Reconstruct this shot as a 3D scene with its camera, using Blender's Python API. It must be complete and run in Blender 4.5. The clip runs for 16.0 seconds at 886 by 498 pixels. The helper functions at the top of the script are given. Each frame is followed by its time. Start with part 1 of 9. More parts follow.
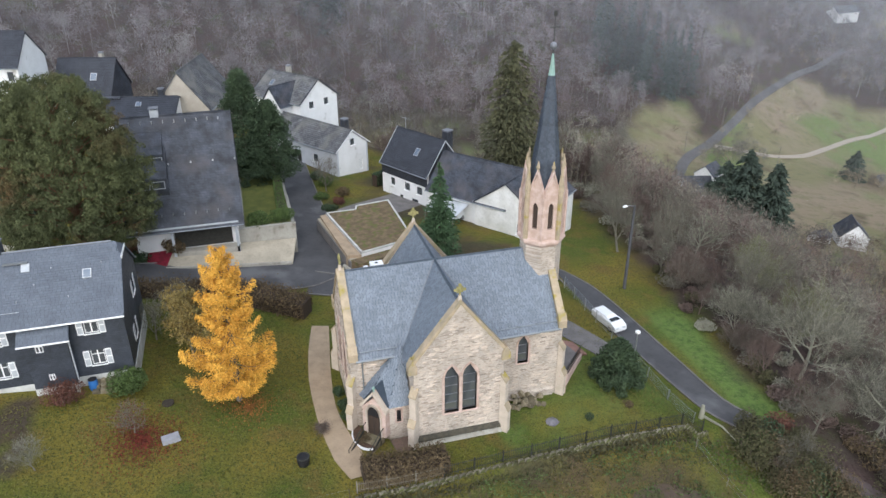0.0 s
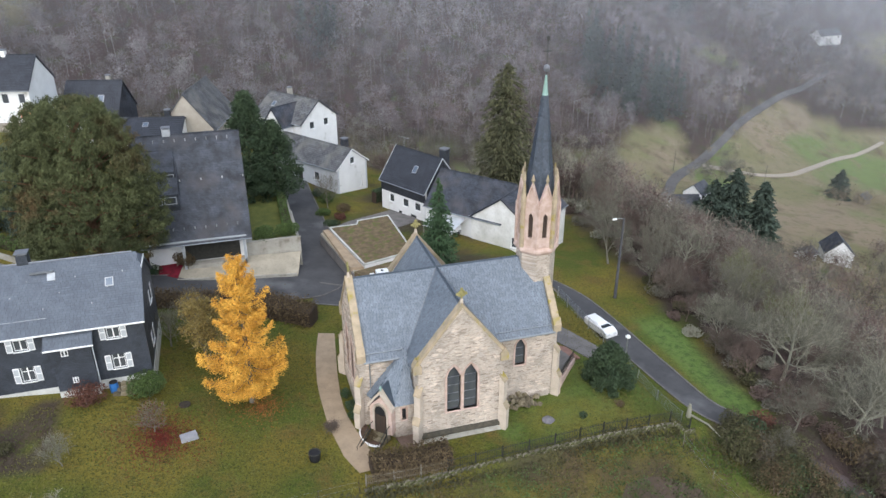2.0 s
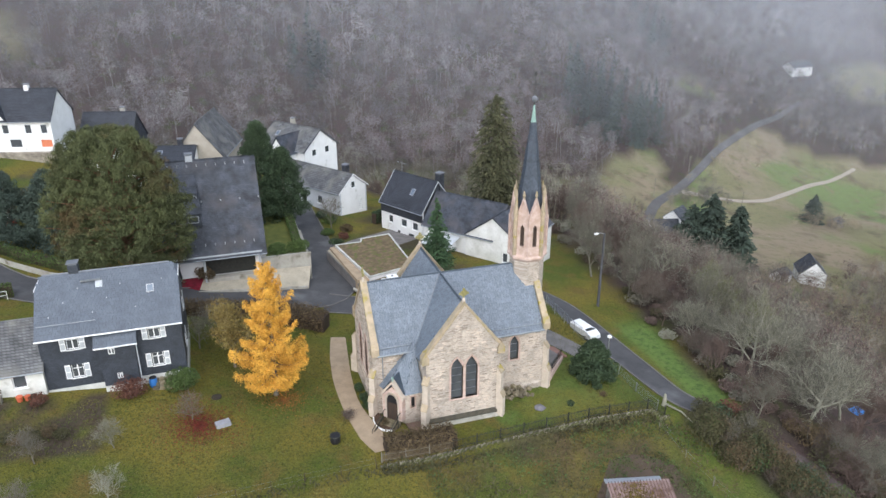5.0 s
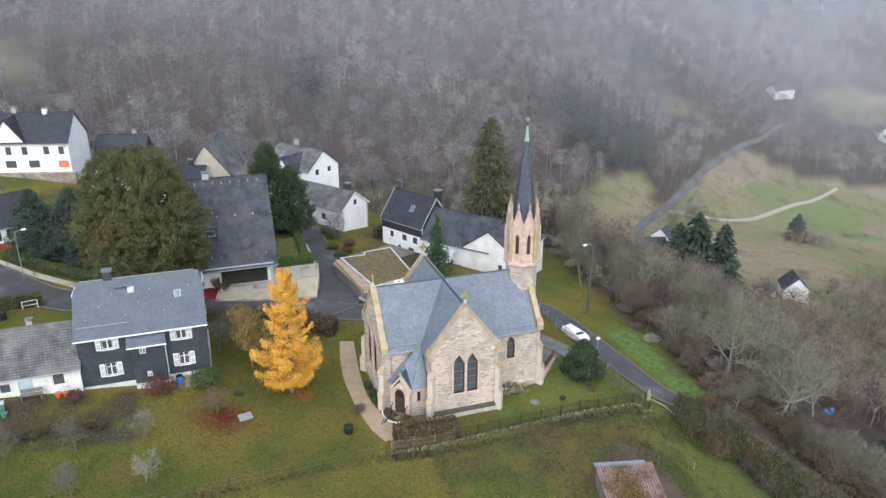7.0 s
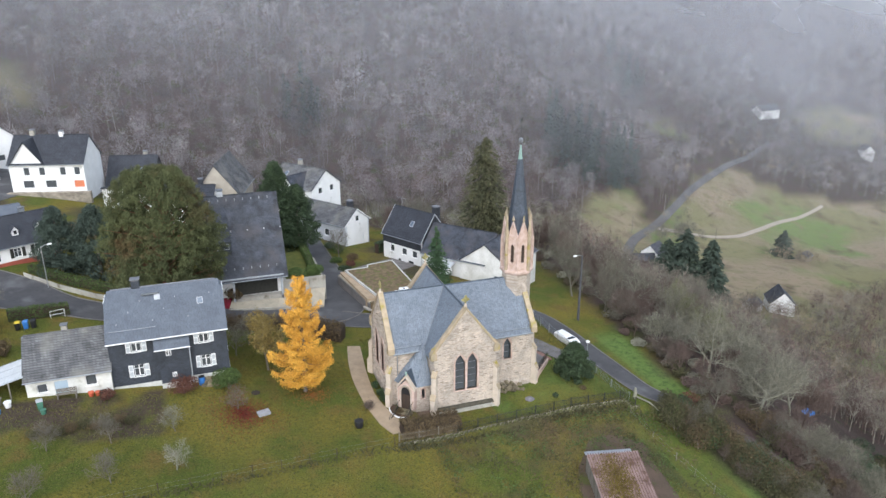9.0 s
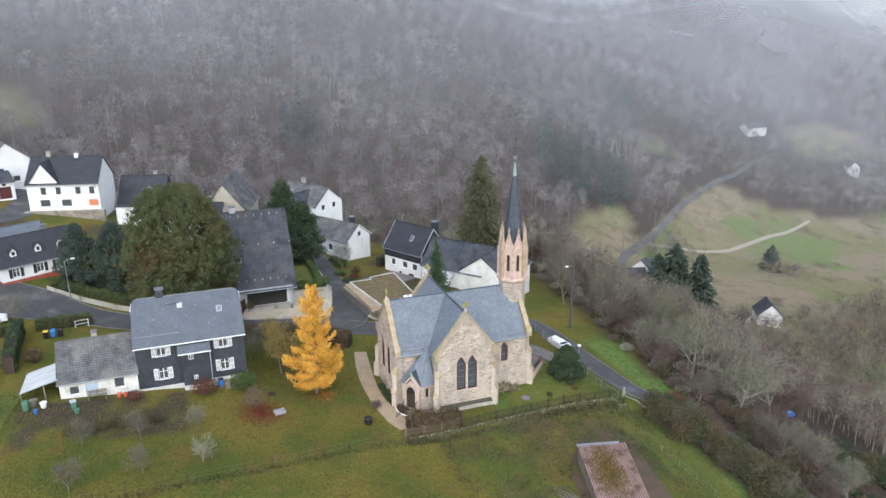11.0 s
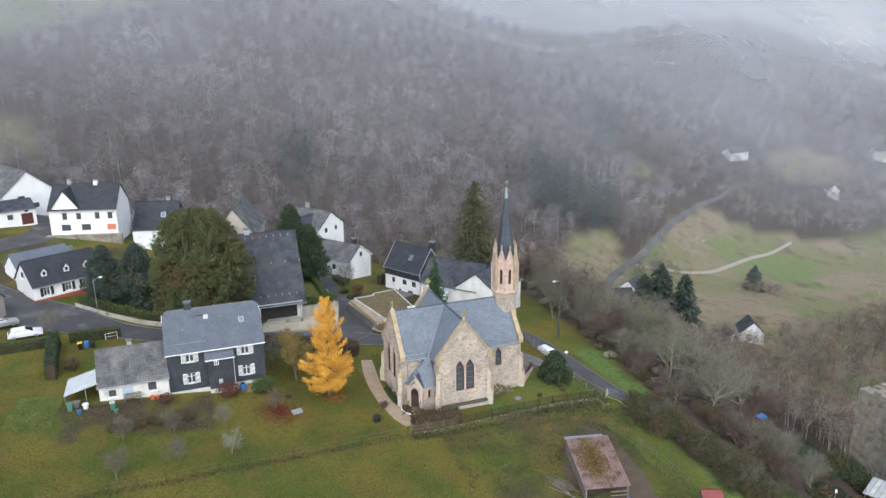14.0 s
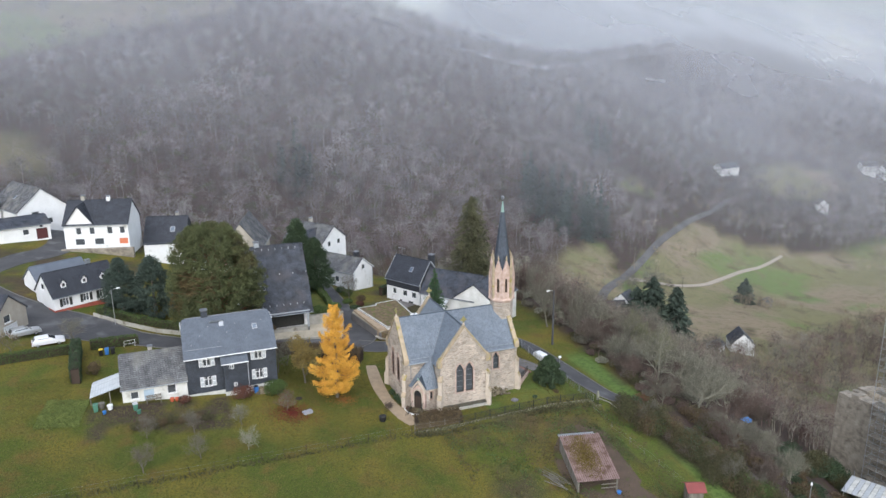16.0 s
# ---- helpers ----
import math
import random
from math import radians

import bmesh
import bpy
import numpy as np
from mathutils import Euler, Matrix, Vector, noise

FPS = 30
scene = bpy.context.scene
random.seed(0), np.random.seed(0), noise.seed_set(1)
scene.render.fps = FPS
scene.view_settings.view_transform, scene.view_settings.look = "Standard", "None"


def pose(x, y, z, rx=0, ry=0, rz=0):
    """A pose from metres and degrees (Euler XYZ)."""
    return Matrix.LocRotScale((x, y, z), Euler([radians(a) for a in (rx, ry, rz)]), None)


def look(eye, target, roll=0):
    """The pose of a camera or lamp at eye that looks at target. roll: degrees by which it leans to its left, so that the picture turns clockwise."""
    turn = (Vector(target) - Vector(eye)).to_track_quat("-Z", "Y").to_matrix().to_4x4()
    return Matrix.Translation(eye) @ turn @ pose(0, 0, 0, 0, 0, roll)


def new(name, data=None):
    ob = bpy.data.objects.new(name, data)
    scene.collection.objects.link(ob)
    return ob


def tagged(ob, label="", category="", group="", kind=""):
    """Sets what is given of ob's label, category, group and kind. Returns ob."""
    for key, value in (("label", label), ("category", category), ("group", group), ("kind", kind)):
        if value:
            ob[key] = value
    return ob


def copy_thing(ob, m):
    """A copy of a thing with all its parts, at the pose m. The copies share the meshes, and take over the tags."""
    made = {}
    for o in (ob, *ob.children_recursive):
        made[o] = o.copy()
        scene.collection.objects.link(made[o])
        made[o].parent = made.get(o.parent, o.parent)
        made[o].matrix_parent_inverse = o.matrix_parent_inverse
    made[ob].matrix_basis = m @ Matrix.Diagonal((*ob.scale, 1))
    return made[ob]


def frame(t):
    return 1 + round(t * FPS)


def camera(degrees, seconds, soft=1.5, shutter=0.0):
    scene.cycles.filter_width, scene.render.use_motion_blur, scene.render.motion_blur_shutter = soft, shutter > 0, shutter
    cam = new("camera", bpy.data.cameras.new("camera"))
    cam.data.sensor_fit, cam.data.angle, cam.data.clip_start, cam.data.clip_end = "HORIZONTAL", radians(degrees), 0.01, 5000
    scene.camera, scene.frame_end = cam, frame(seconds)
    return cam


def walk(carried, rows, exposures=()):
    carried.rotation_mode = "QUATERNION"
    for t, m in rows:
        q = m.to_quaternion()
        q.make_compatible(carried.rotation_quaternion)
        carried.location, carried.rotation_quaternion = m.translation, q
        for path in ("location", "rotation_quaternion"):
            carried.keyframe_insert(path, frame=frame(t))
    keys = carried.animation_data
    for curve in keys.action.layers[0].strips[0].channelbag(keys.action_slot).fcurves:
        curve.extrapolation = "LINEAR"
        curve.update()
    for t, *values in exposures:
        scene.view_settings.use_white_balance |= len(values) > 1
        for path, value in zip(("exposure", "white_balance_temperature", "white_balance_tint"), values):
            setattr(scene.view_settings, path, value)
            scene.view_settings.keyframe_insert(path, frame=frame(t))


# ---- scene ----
EXPOSURE = 0.98
cam = camera(62.7, 16.0)
METRES, EYE, TILT, LEAN, TURN = 50.0, 38.6, -27.0, 0.0, -16.0
ROWS = [
    (0.0, 0.0, 0.0, 0.0, 0.0, 0.0, -0.0),
    (0.5, -0.0038, -0.0164, -0.0048, -0.19, 0.32, 0.08),
    (1.0, -0.0077, -0.0345, -0.0095, -0.33, 0.71, 0.14),
    (1.5, -0.0118, -0.0542, -0.0152, -0.45, 1.17, 0.2),
    (2.0, -0.0163, -0.0759, -0.0211, -0.64, 1.65, 0.27),
    (2.5, -0.0213, -0.0994, -0.0275, -0.82, 2.01, 0.38),
    (3.0, -0.0265, -0.1245, -0.0345, -1.01, 2.33, 0.47),
    (3.5, -0.0321, -0.1507, -0.0424, -1.2, 2.63, 0.56),
    (4.0, -0.0381, -0.1786, -0.0505, -1.42, 3.09, 0.64),
    (6.5, -0.0726, -0.3366, -0.0967, -2.26, 5.3, 1.03),
    (7.0, -0.0795, -0.3688, -0.1068, -2.47, 5.75, 1.12),
    (7.5, -0.086, -0.4009, -0.1166, -2.68, 6.2, 1.22),
    (8.0, -0.0925, -0.4328, -0.1261, -2.81, 6.63, 1.31),
    (8.5, -0.0989, -0.4651, -0.1353, -2.91, 7.02, 1.41),
    (9.0, -0.1053, -0.4973, -0.1444, -3.01, 7.33, 1.52),
    (11.5, -0.1378, -0.657, -0.1898, -3.58, 9.12, 2.08),
    (12.0, -0.1439, -0.6888, -0.1989, -3.69, 9.45, 2.13),
    (12.5, -0.1501, -0.7205, -0.2083, -3.76, 9.79, 2.23),
    (13.0, -0.1565, -0.7524, -0.2179, -3.84, 10.07, 2.32),
    (13.5, -0.1629, -0.784, -0.2274, -3.96, 10.41, 2.45),
    (14.0, -0.1695, -0.8154, -0.2371, -4.13, 10.75, 2.57),
    (14.5, -0.1761, -0.847, -0.2466, -4.25, 11.07, 2.66),
    (15.0, -0.1825, -0.8783, -0.2561, -4.34, 11.37, 2.73),
    (15.5, -0.189, -0.9097, -0.2656, -4.42, 11.68, 2.77),
    (16.0, -0.1958, -0.9414, -0.2745, -4.47, 11.95, 2.81),
]
walk(cam, [(t, pose(0, 0, EYE, TILT, LEAN, TURN) @ pose(METRES * x, METRES * y, METRES * z, 90 + pitch, roll, yaw)) for t, x, y, z, yaw, pitch, roll in ROWS],
     [(t, EXPOSURE + e) for t, e in ((0.0, 0.0), (3.0, 0.03), (6.5, 0.16), (9.0, 0.14), (12.0, 0.10), (16.0, 0.0))])

# ---- light: an overcast winter day ----
world = bpy.data.worlds.new("overcast")
scene.world = world
world.use_nodes = True
wn = world.node_tree.nodes
sky = wn.new("ShaderNodeTexSky")
sky.sky_type, sky.sun_disc, sky.sun_elevation, sky.sun_rotation = "NISHITA", False, radians(38), radians(205)
grey = wn.new("ShaderNodeHueSaturation")
grey.inputs["Saturation"].default_value = 0.66
world.node_tree.links.new(sky.outputs[0], grey.inputs["Color"])
world.node_tree.links.new(grey.outputs[0], wn["Background"].inputs["Color"])
wn["Background"].inputs["Strength"].default_value = 0.15
sun = new("sun", bpy.data.lights.new("sun", "SUN"))
sun.data.energy, sun.data.angle, sun.data.color = 1.3, radians(90), (0.945, 0.975, 1.0)
sun.matrix_world = look((-20, -55, 84), (0, 20, 0))


# ---- materials ----
def mat(name, col, rough=0.85, col2=None, scale=3.0, detail=0.5, bump=0.0, bscale=None, metal=0.0, spec=0.3, stretch=(1, 1, 1), island=0.0, rand=0.0, stain=None, coords="Object", tint=0.0):
    """A surface of two colours mixed by broad and fine noise, with relief; island and rand vary it piece by piece."""
    m = bpy.data.materials.new(name)
    m.use_nodes = True
    nt = m.node_tree
    n, l = nt.nodes, nt.links
    b = n["Principled BSDF"]
    b.inputs["Roughness"].default_value = rough
    b.inputs["Metallic"].default_value = metal
    b.inputs["Specular IOR Level"].default_value = spec
    if coords == "World":
        pos = n.new("ShaderNodeNewGeometry").outputs["Position"]
    else:
        pos = n.new("ShaderNodeTexCoord").outputs["Object"]
    mp = n.new("ShaderNodeMapping")
    mp.inputs["Scale"].default_value = stretch
    l.new(pos, mp.inputs["Vector"])
    col2 = col2 or tuple(c * 0.7 for c in col)

    def noise_at(s, d=4.0):
        t = n.new("ShaderNodeTexNoise")
        t.inputs["Scale"].default_value, t.inputs["Detail"].default_value = s, d
        l.new(mp.outputs[0], t.inputs["Vector"])
        return t.outputs["Fac"]

    def mix(a, c, f):
        x = n.new("ShaderNodeMix")
        x.data_type = "RGBA"
        for sock, v in ((x.inputs[6], a), (x.inputs[7], c)):
            if isinstance(v, tuple):
                sock.default_value = (*v, 1)
            else:
                l.new(v, sock)
        if isinstance(f, float):
            x.inputs[0].default_value = f
        else:
            l.new(f, x.inputs[0])
        return x.outputs[2]

    def spread(f, lo, hi):
        r = n.new("ShaderNodeMapRange")
        r.inputs["From Min"].default_value, r.inputs["From Max"].default_value = lo, hi
        l.new(f, r.inputs["Value"])
        return r.outputs[0]

    fine = noise_at(scale * 6)
    c = mix(col, col2, spread(noise_at(scale), 0.35, 0.65))
    c = mix(c, tuple(x * 0.55 for x in col2), spread(fine, 0.5, 0.5 + 0.5 / max(detail, 0.05)))
    if stain:
        c = mix(c, stain[0], spread(noise_at(stain[1], 6.0), stain[2], stain[2] + 0.12))
    if island or rand or tint:
        src = n.new("ShaderNodeNewGeometry").outputs["Random Per Island"] if island else n.new("ShaderNodeObjectInfo").outputs["Random"]
        if tint:
            own = n.new("ShaderNodeAttribute")
            own.attribute_name = "tint"
            src = own.outputs["Fac"]
        h = n.new("ShaderNodeHueSaturation")
        k = island or rand or tint
        r = n.new("ShaderNodeMapRange")
        r.inputs["To Min"].default_value, r.inputs["To Max"].default_value = 1 - k, 1 + k
        l.new(src, r.inputs["Value"])
        l.new(r.outputs[0], h.inputs["Value"])
        l.new(c, h.inputs["Color"])
        c = h.outputs[0]
    l.new(c, b.inputs["Base Color"])
    if bump:
        bp = n.new("ShaderNodeBump")
        bp.inputs["Strength"].default_value, bp.inputs["Distance"].default_value = 0.8, bump
        l.new(noise_at(bscale or scale * 4), bp.inputs["Height"])
        l.new(bp.outputs[0], b.inputs["Normal"])
    return m


def coursed(name, col, col2, joint, w, h, rough=0.85, bump=0.02, offset=0.5, vary=0.5, spec=0.3, dirt=None, skew=0.0, mortar=0.02, odd=None):
    """Stone courses or slates in rows, along the horizontal run of the surface and its height."""
    m = bpy.data.materials.new(name)
    m.use_nodes = True
    n, l = m.node_tree.nodes, m.node_tree.links
    b = n["Principled BSDF"]
    b.inputs["Roughness"].default_value, b.inputs["Specular IOR Level"].default_value = rough, spec
    tc = n.new("ShaderNodeTexCoord")
    sep = n.new("ShaderNodeSeparateXYZ")
    l.new(tc.outputs["Object"], sep.inputs[0])
    run = n.new("ShaderNodeMath")
    run.operation = "ADD"
    l.new(sep.outputs[0], run.inputs[0])
    l.new(sep.outputs[1], run.inputs[1])
    wob = n.new("ShaderNodeTexNoise")
    wob.inputs["Scale"].default_value = 1.6
    l.new(tc.outputs["Object"], wob.inputs["Vector"])
    up = n.new("ShaderNodeMath")
    up.operation = "MULTIPLY_ADD"
    up.inputs[1].default_value = 0.22 if skew == 0 else 0.0
    l.new(wob.outputs["Fac"], up.inputs[0])
    l.new(sep.outputs[2], up.inputs[2])
    comb = n.new("ShaderNodeCombineXYZ")
    l.new(run.outputs[0], comb.inputs[0])
    l.new(up.outputs[0], comb.inputs[1])
    br = n.new("ShaderNodeTexBrick")
    br.inputs["Scale"].default_value = 1.0
    br.inputs["Brick Width"].default_value, br.inputs["Row Height"].default_value = w, h
    br.inputs["Mortar Size"].default_value, br.inputs["Mortar Smooth"].default_value = mortar, 0.3
    br.inputs["Color1"].default_value, br.inputs["Color2"].default_value, br.inputs["Mortar"].default_value = (*col, 1), (*col2, 1), (*joint, 1)
    br.offset, br.squash, br.inputs["Bias"].default_value = offset, 1.0, 0.0
    l.new(comb.outputs[0], br.inputs["Vector"])
    face = br.outputs["Color"]
    if odd:
        pick = n.new("ShaderNodeTexBrick")
        for k in ("Scale", "Brick Width", "Row Height", "Mortar Size", "Mortar Smooth"):
            pick.inputs[k].default_value = br.inputs[k].default_value
        pick.inputs["Brick Width"].default_value = w * 0.83
        pick.inputs["Color1"].default_value, pick.inputs["Color2"].default_value, pick.inputs["Mortar"].default_value = (0, 0, 0, 1), (1, 1, 1, 1), (0, 0, 0, 1)
        l.new(comb.outputs[0], pick.inputs["Vector"])
        rg = n.new("ShaderNodeMapRange")
        rg.inputs["From Min"].default_value, rg.inputs["From Max"].default_value = odd[1], odd[1] + 0.1
        l.new(pick.outputs["Color"], rg.inputs["Value"])
        xm = n.new("ShaderNodeMix")
        xm.data_type = "RGBA"
        l.new(rg.outputs[0], xm.inputs[0])
        l.new(face, xm.inputs[6])
        xm.inputs[7].default_value = (*odd[0], 1)
        face = xm.outputs[2]
    nz = n.new("ShaderNodeTexNoise")
    nz.inputs["Scale"].default_value, nz.inputs["Detail"].default_value = 0.8, 8.0
    l.new(tc.outputs["Object"], nz.inputs["Vector"])
    hs = n.new("ShaderNodeHueSaturation")
    r = n.new("ShaderNodeMapRange")
    r.inputs["From Min"].default_value, r.inputs["From Max"].default_value = 0.3, 0.7
    r.inputs["To Min"].default_value, r.inputs["To Max"].default_value = 1 - vary, 1 + vary
    l.new(nz.outputs["Fac"], r.inputs["Value"])
    l.new(r.outputs[0], hs.inputs["Value"])
    l.new(face, hs.inputs["Color"])
    c = hs.outputs[0]
    if dirt:
        x = n.new("ShaderNodeMix")
        x.data_type = "RGBA"
        d = n.new("ShaderNodeTexNoise")
        d.inputs["Scale"].default_value, d.inputs["Detail"].default_value = 0.35, 7.0
        l.new(tc.outputs["Object"], d.inputs["Vector"])
        r2 = n.new("ShaderNodeMapRange")
        r2.inputs["From Min"].default_value, r2.inputs["From Max"].default_value = 0.5, 0.75
        l.new(d.outputs["Fac"], r2.inputs["Value"])
        l.new(r2.outputs[0], x.inputs[0])
        l.new(c, x.inputs[6])
        x.inputs[7].default_value = (*dirt, 1)
        c = x.outputs[2]
    l.new(c, b.inputs["Base Color"])
    bp = n.new("ShaderNodeBump")
    bp.inputs["Strength"].default_value, bp.inputs["Distance"].default_value = 1.0, bump
    inv = n.new("ShaderNodeMath")
    inv.operation = "SUBTRACT"
    l.new(nz.outputs["Fac"], inv.inputs[0])
    l.new(br.outputs["Fac"], inv.inputs[1])
    l.new(inv.outputs[0], bp.inputs["Height"])
    l.new(bp.outputs[0], b.inputs["Normal"])
    return m


STONE = coursed("rubble_stone", (0.60, 0.525, 0.455), (0.50, 0.42, 0.345), (0.47, 0.41, 0.35), 0.25, 0.085, bump=0.06, vary=0.2, mortar=0.012, odd=((0.40, 0.33, 0.27), 0.72))
STONE_PIECE = mat("rubble_block", (0.52, 0.44, 0.37), 0.9, (0.40, 0.33, 0.265), 4.0, 0.6, 0.02, rand=0.45)
PINK = mat("pink_sandstone", (0.55, 0.42, 0.37), 0.88, (0.43, 0.31, 0.25), 2.0, 0.4, 0.01)
COPING = mat("weathered_sandstone", (0.42, 0.33, 0.23), 0.9, (0.30, 0.25, 0.17), 1.5, 0.7, 0.02, stain=((0.30, 0.24, 0.06), 1.1, 0.56))
BUFF = mat("buff_sandstone", (0.54, 0.46, 0.38), 0.88, (0.45, 0.38, 0.31), 1.5, 0.5, 0.015)
SLATE = mat("blue_slate", (0.165, 0.192, 0.226), 0.42, (0.138, 0.163, 0.196), 0.5, 0.3, 0.008, spec=0.55, island=0.16)
SLATE_EDGE = mat("slate_edge", (0.055, 0.072, 0.095), 0.5, (0.04, 0.055, 0.072), 2.0, 0.4, 0.01, spec=0.5)
SPIRE = mat("spire_slate", (0.052, 0.064, 0.086), 0.45, (0.04, 0.05, 0.068), 1.5, 0.4, 0.008, spec=0.5, island=0.3)
SLATE_WALL = coursed("slate_cladding", (0.052, 0.060, 0.076), (0.036, 0.042, 0.054), (0.012, 0.014, 0.018), 0.26, 0.17, 0.5, 0.012, vary=0.25, spec=0.5, skew=1, mortar=0.012)
ROOF_GREY = mat("grey_slate_roof", (0.118, 0.134, 0.160), 0.5, (0.096, 0.110, 0.133), 0.8, 0.4, 0.006, spec=0.45, island=0.09)
ROOF_DARK = coursed("dark_roof_tiles", (0.056, 0.062, 0.076), (0.038, 0.043, 0.055), (0.02, 0.022, 0.028), 0.30, 0.22, 0.55, 0.03, vary=0.55, spec=0.35, skew=1, dirt=(0.088, 0.080, 0.082), mortar=0.012)
ROOF_BLACK = coursed("anthracite_roof", (0.048, 0.052, 0.063), (0.038, 0.042, 0.052), (0.008, 0.008, 0.01), 0.3, 0.2, 0.5, 0.015, vary=0.2, skew=1)
ROOF_OLD = coursed("old_mossy_slates", (0.145, 0.145, 0.15), (0.098, 0.10, 0.105), (0.05, 0.05, 0.05), 0.34, 0.2, 0.75, 0.025, vary=0.4, skew=1, dirt=(0.20, 0.19, 0.17), mortar=0.025)
RENDER = mat("white_render", (0.78, 0.775, 0.765), 0.9, (0.71, 0.705, 0.69), 0.5, 0.25, 0.004, stain=((0.45, 0.44, 0.40), 0.6, 0.66))
RENDER_GREY = mat("grey_render", (0.52, 0.53, 0.55), 0.9, (0.46, 0.47, 0.49), 0.6, 0.3, 0.004)
CREAM = mat("grey_tan_render", (0.43, 0.385, 0.325), 0.9, (0.36, 0.32, 0.265), 0.7, 0.4, 0.004)
OLDWHITE = mat("weathered_whitewash", (0.78, 0.77, 0.74), 0.92, (0.58, 0.57, 0.52), 0.5, 0.5, 0.01, stain=((0.30, 0.28, 0.23), 0.45, 0.62))
PLINTH = mat("stained_plinth", (0.60, 0.60, 0.57), 0.9, (0.42, 0.42, 0.39), 0.8, 0.6, 0.008)
REDPLINTH = mat("red_plinth", (0.35, 0.09, 0.06), 0.85, (0.26, 0.07, 0.05), 1.0)
WHITE = mat("white_paint", (0.80, 0.80, 0.79), 0.5, (0.72, 0.72, 0.71), 2.0, 0.2)
GREYPAINT = mat("pale_grey_paint", (0.45, 0.47, 0.49), 0.55, (0.38, 0.40, 0.42), 2.0, 0.2)
DARKWOOD = mat("dark_wood", (0.06, 0.04, 0.03), 0.7, (0.04, 0.028, 0.02), 4.0, 0.6, 0.01, stretch=(1, 1, 0.15))
GREYWOOD = mat("weathered_wood", (0.22, 0.20, 0.17), 0.85, (0.14, 0.125, 0.10), 3.0, 0.7, 0.01, stretch=(1, 1, 0.2))
BLUEDOOR = mat("pale_blue_door", (0.42, 0.52, 0.60), 0.5, (0.38, 0.47, 0.55), 2.0, 0.2)
REDBROWN = mat("red_brown_door", (0.10, 0.03, 0.03), 0.6, (0.08, 0.025, 0.025), 2.0, 0.2)
ORANGE = mat("orange_blind", (0.62, 0.20, 0.10), 0.6, (0.55, 0.17, 0.09), 4.0, 0.2)
METAL = mat("galvanised_steel", (0.45, 0.46, 0.47), 0.4, (0.36, 0.37, 0.38), 3.0, 0.3, metal=0.8)
ZINC = mat("zinc", (0.30, 0.32, 0.34), 0.45, (0.24, 0.26, 0.28), 2.0, 0.3, metal=0.6)
IRON = mat("dark_iron", (0.05, 0.05, 0.045), 0.6, (0.035, 0.035, 0.03), 4.0, 0.4, metal=0.3)
COPPER = mat("green_copper", (0.30, 0.42, 0.36), 0.6, (0.22, 0.34, 0.30), 3.0, 0.3)
LEAD = mat("grey_lead", (0.22, 0.23, 0.25), 0.5, (0.17, 0.18, 0.2), 3.0, 0.3, metal=0.4)
ASPHALT = mat("asphalt", (0.084, 0.083, 0.085), 0.85, (0.062, 0.061, 0.064), 0.35, 0.6, 0.006, 40, coords="World", stain=((0.125, 0.125, 0.128), 0.22, 0.56))
GRAVEL = mat("fine_gravel_path", (0.39, 0.295, 0.20), 0.95, (0.31, 0.235, 0.16), 1.2, 0.6, 0.01, 30, coords="World")
PAVING = mat("block_paving", (0.40, 0.35, 0.27), 0.9, (0.30, 0.27, 0.21), 0.7, 0.7, 0.01, 12, coords="World")
SLABS = mat("grey_paving", (0.185, 0.172, 0.165), 0.9, (0.135, 0.125, 0.12), 0.9, 0.6, 0.01, 12, coords="World")
CONCRETE = mat("weathered_concrete", (0.40, 0.38, 0.33), 0.9, (0.30, 0.28, 0.24), 0.6, 0.7, 0.01, stain=((0.18, 0.16, 0.12), 0.7, 0.58))
REDGRAVEL = mat("crimson_ground_cover", (0.20, 0.014, 0.03), 0.95, (0.13, 0.012, 0.02), 2.0, 0.6, 0.03, 20)
SEDUM = mat("brown_sedum", (0.185, 0.135, 0.078), 1.0, (0.115, 0.085, 0.050), 1.6, 0.9, 0.08, 6, stain=((0.11, 0.115, 0.035), 1.3, 0.53))
RUST = mat("rusty_red_sheet", (0.29, 0.205, 0.185), 0.6, (0.20, 0.13, 0.115), 0.9, 0.6, 0.004, stain=((0.10, 0.055, 0.025), 0.9, 0.55))
MOSS = mat("moss", (0.16, 0.12, 0.03), 1.0, (0.10, 0.07, 0.02), 2.0, 0.8, 0.04, 8)
SHEETRED = mat("red_sheet", (0.24, 0.06, 0.055), 0.5, (0.19, 0.05, 0.045), 1.0, 0.3)
BARK = mat("grey_bark", (0.17, 0.15, 0.12), 0.95, (0.11, 0.095, 0.075), 3.0, 0.8, 0.02)
TWIG = mat("grey_twigs", (0.165, 0.152, 0.118), 0.95, (0.112, 0.102, 0.078), 0.5, 0.5)
TWIG_BROWN = mat("brown_twigs", (0.145, 0.104, 0.088), 0.95, (0.098, 0.070, 0.058), 0.5, 0.5)
TWIG_PALE = mat("pale_lichened_twigs", (0.285, 0.278, 0.215), 0.95, (0.20, 0.193, 0.148), 0.5, 0.5)
WOODLAND = mat("winter_woodland", (0.208, 0.190, 0.190), 0.95, (0.156, 0.138, 0.140), 0.02, 0.3, coords="World", stain=((0.122, 0.092, 0.090), 0.012, 0.52), tint=0.5)
TANBRUSH = mat("tan_brushwood", (0.295, 0.245, 0.165), 0.95, (0.205, 0.165, 0.115), 0.06, 0.4, coords="World", tint=0.4)
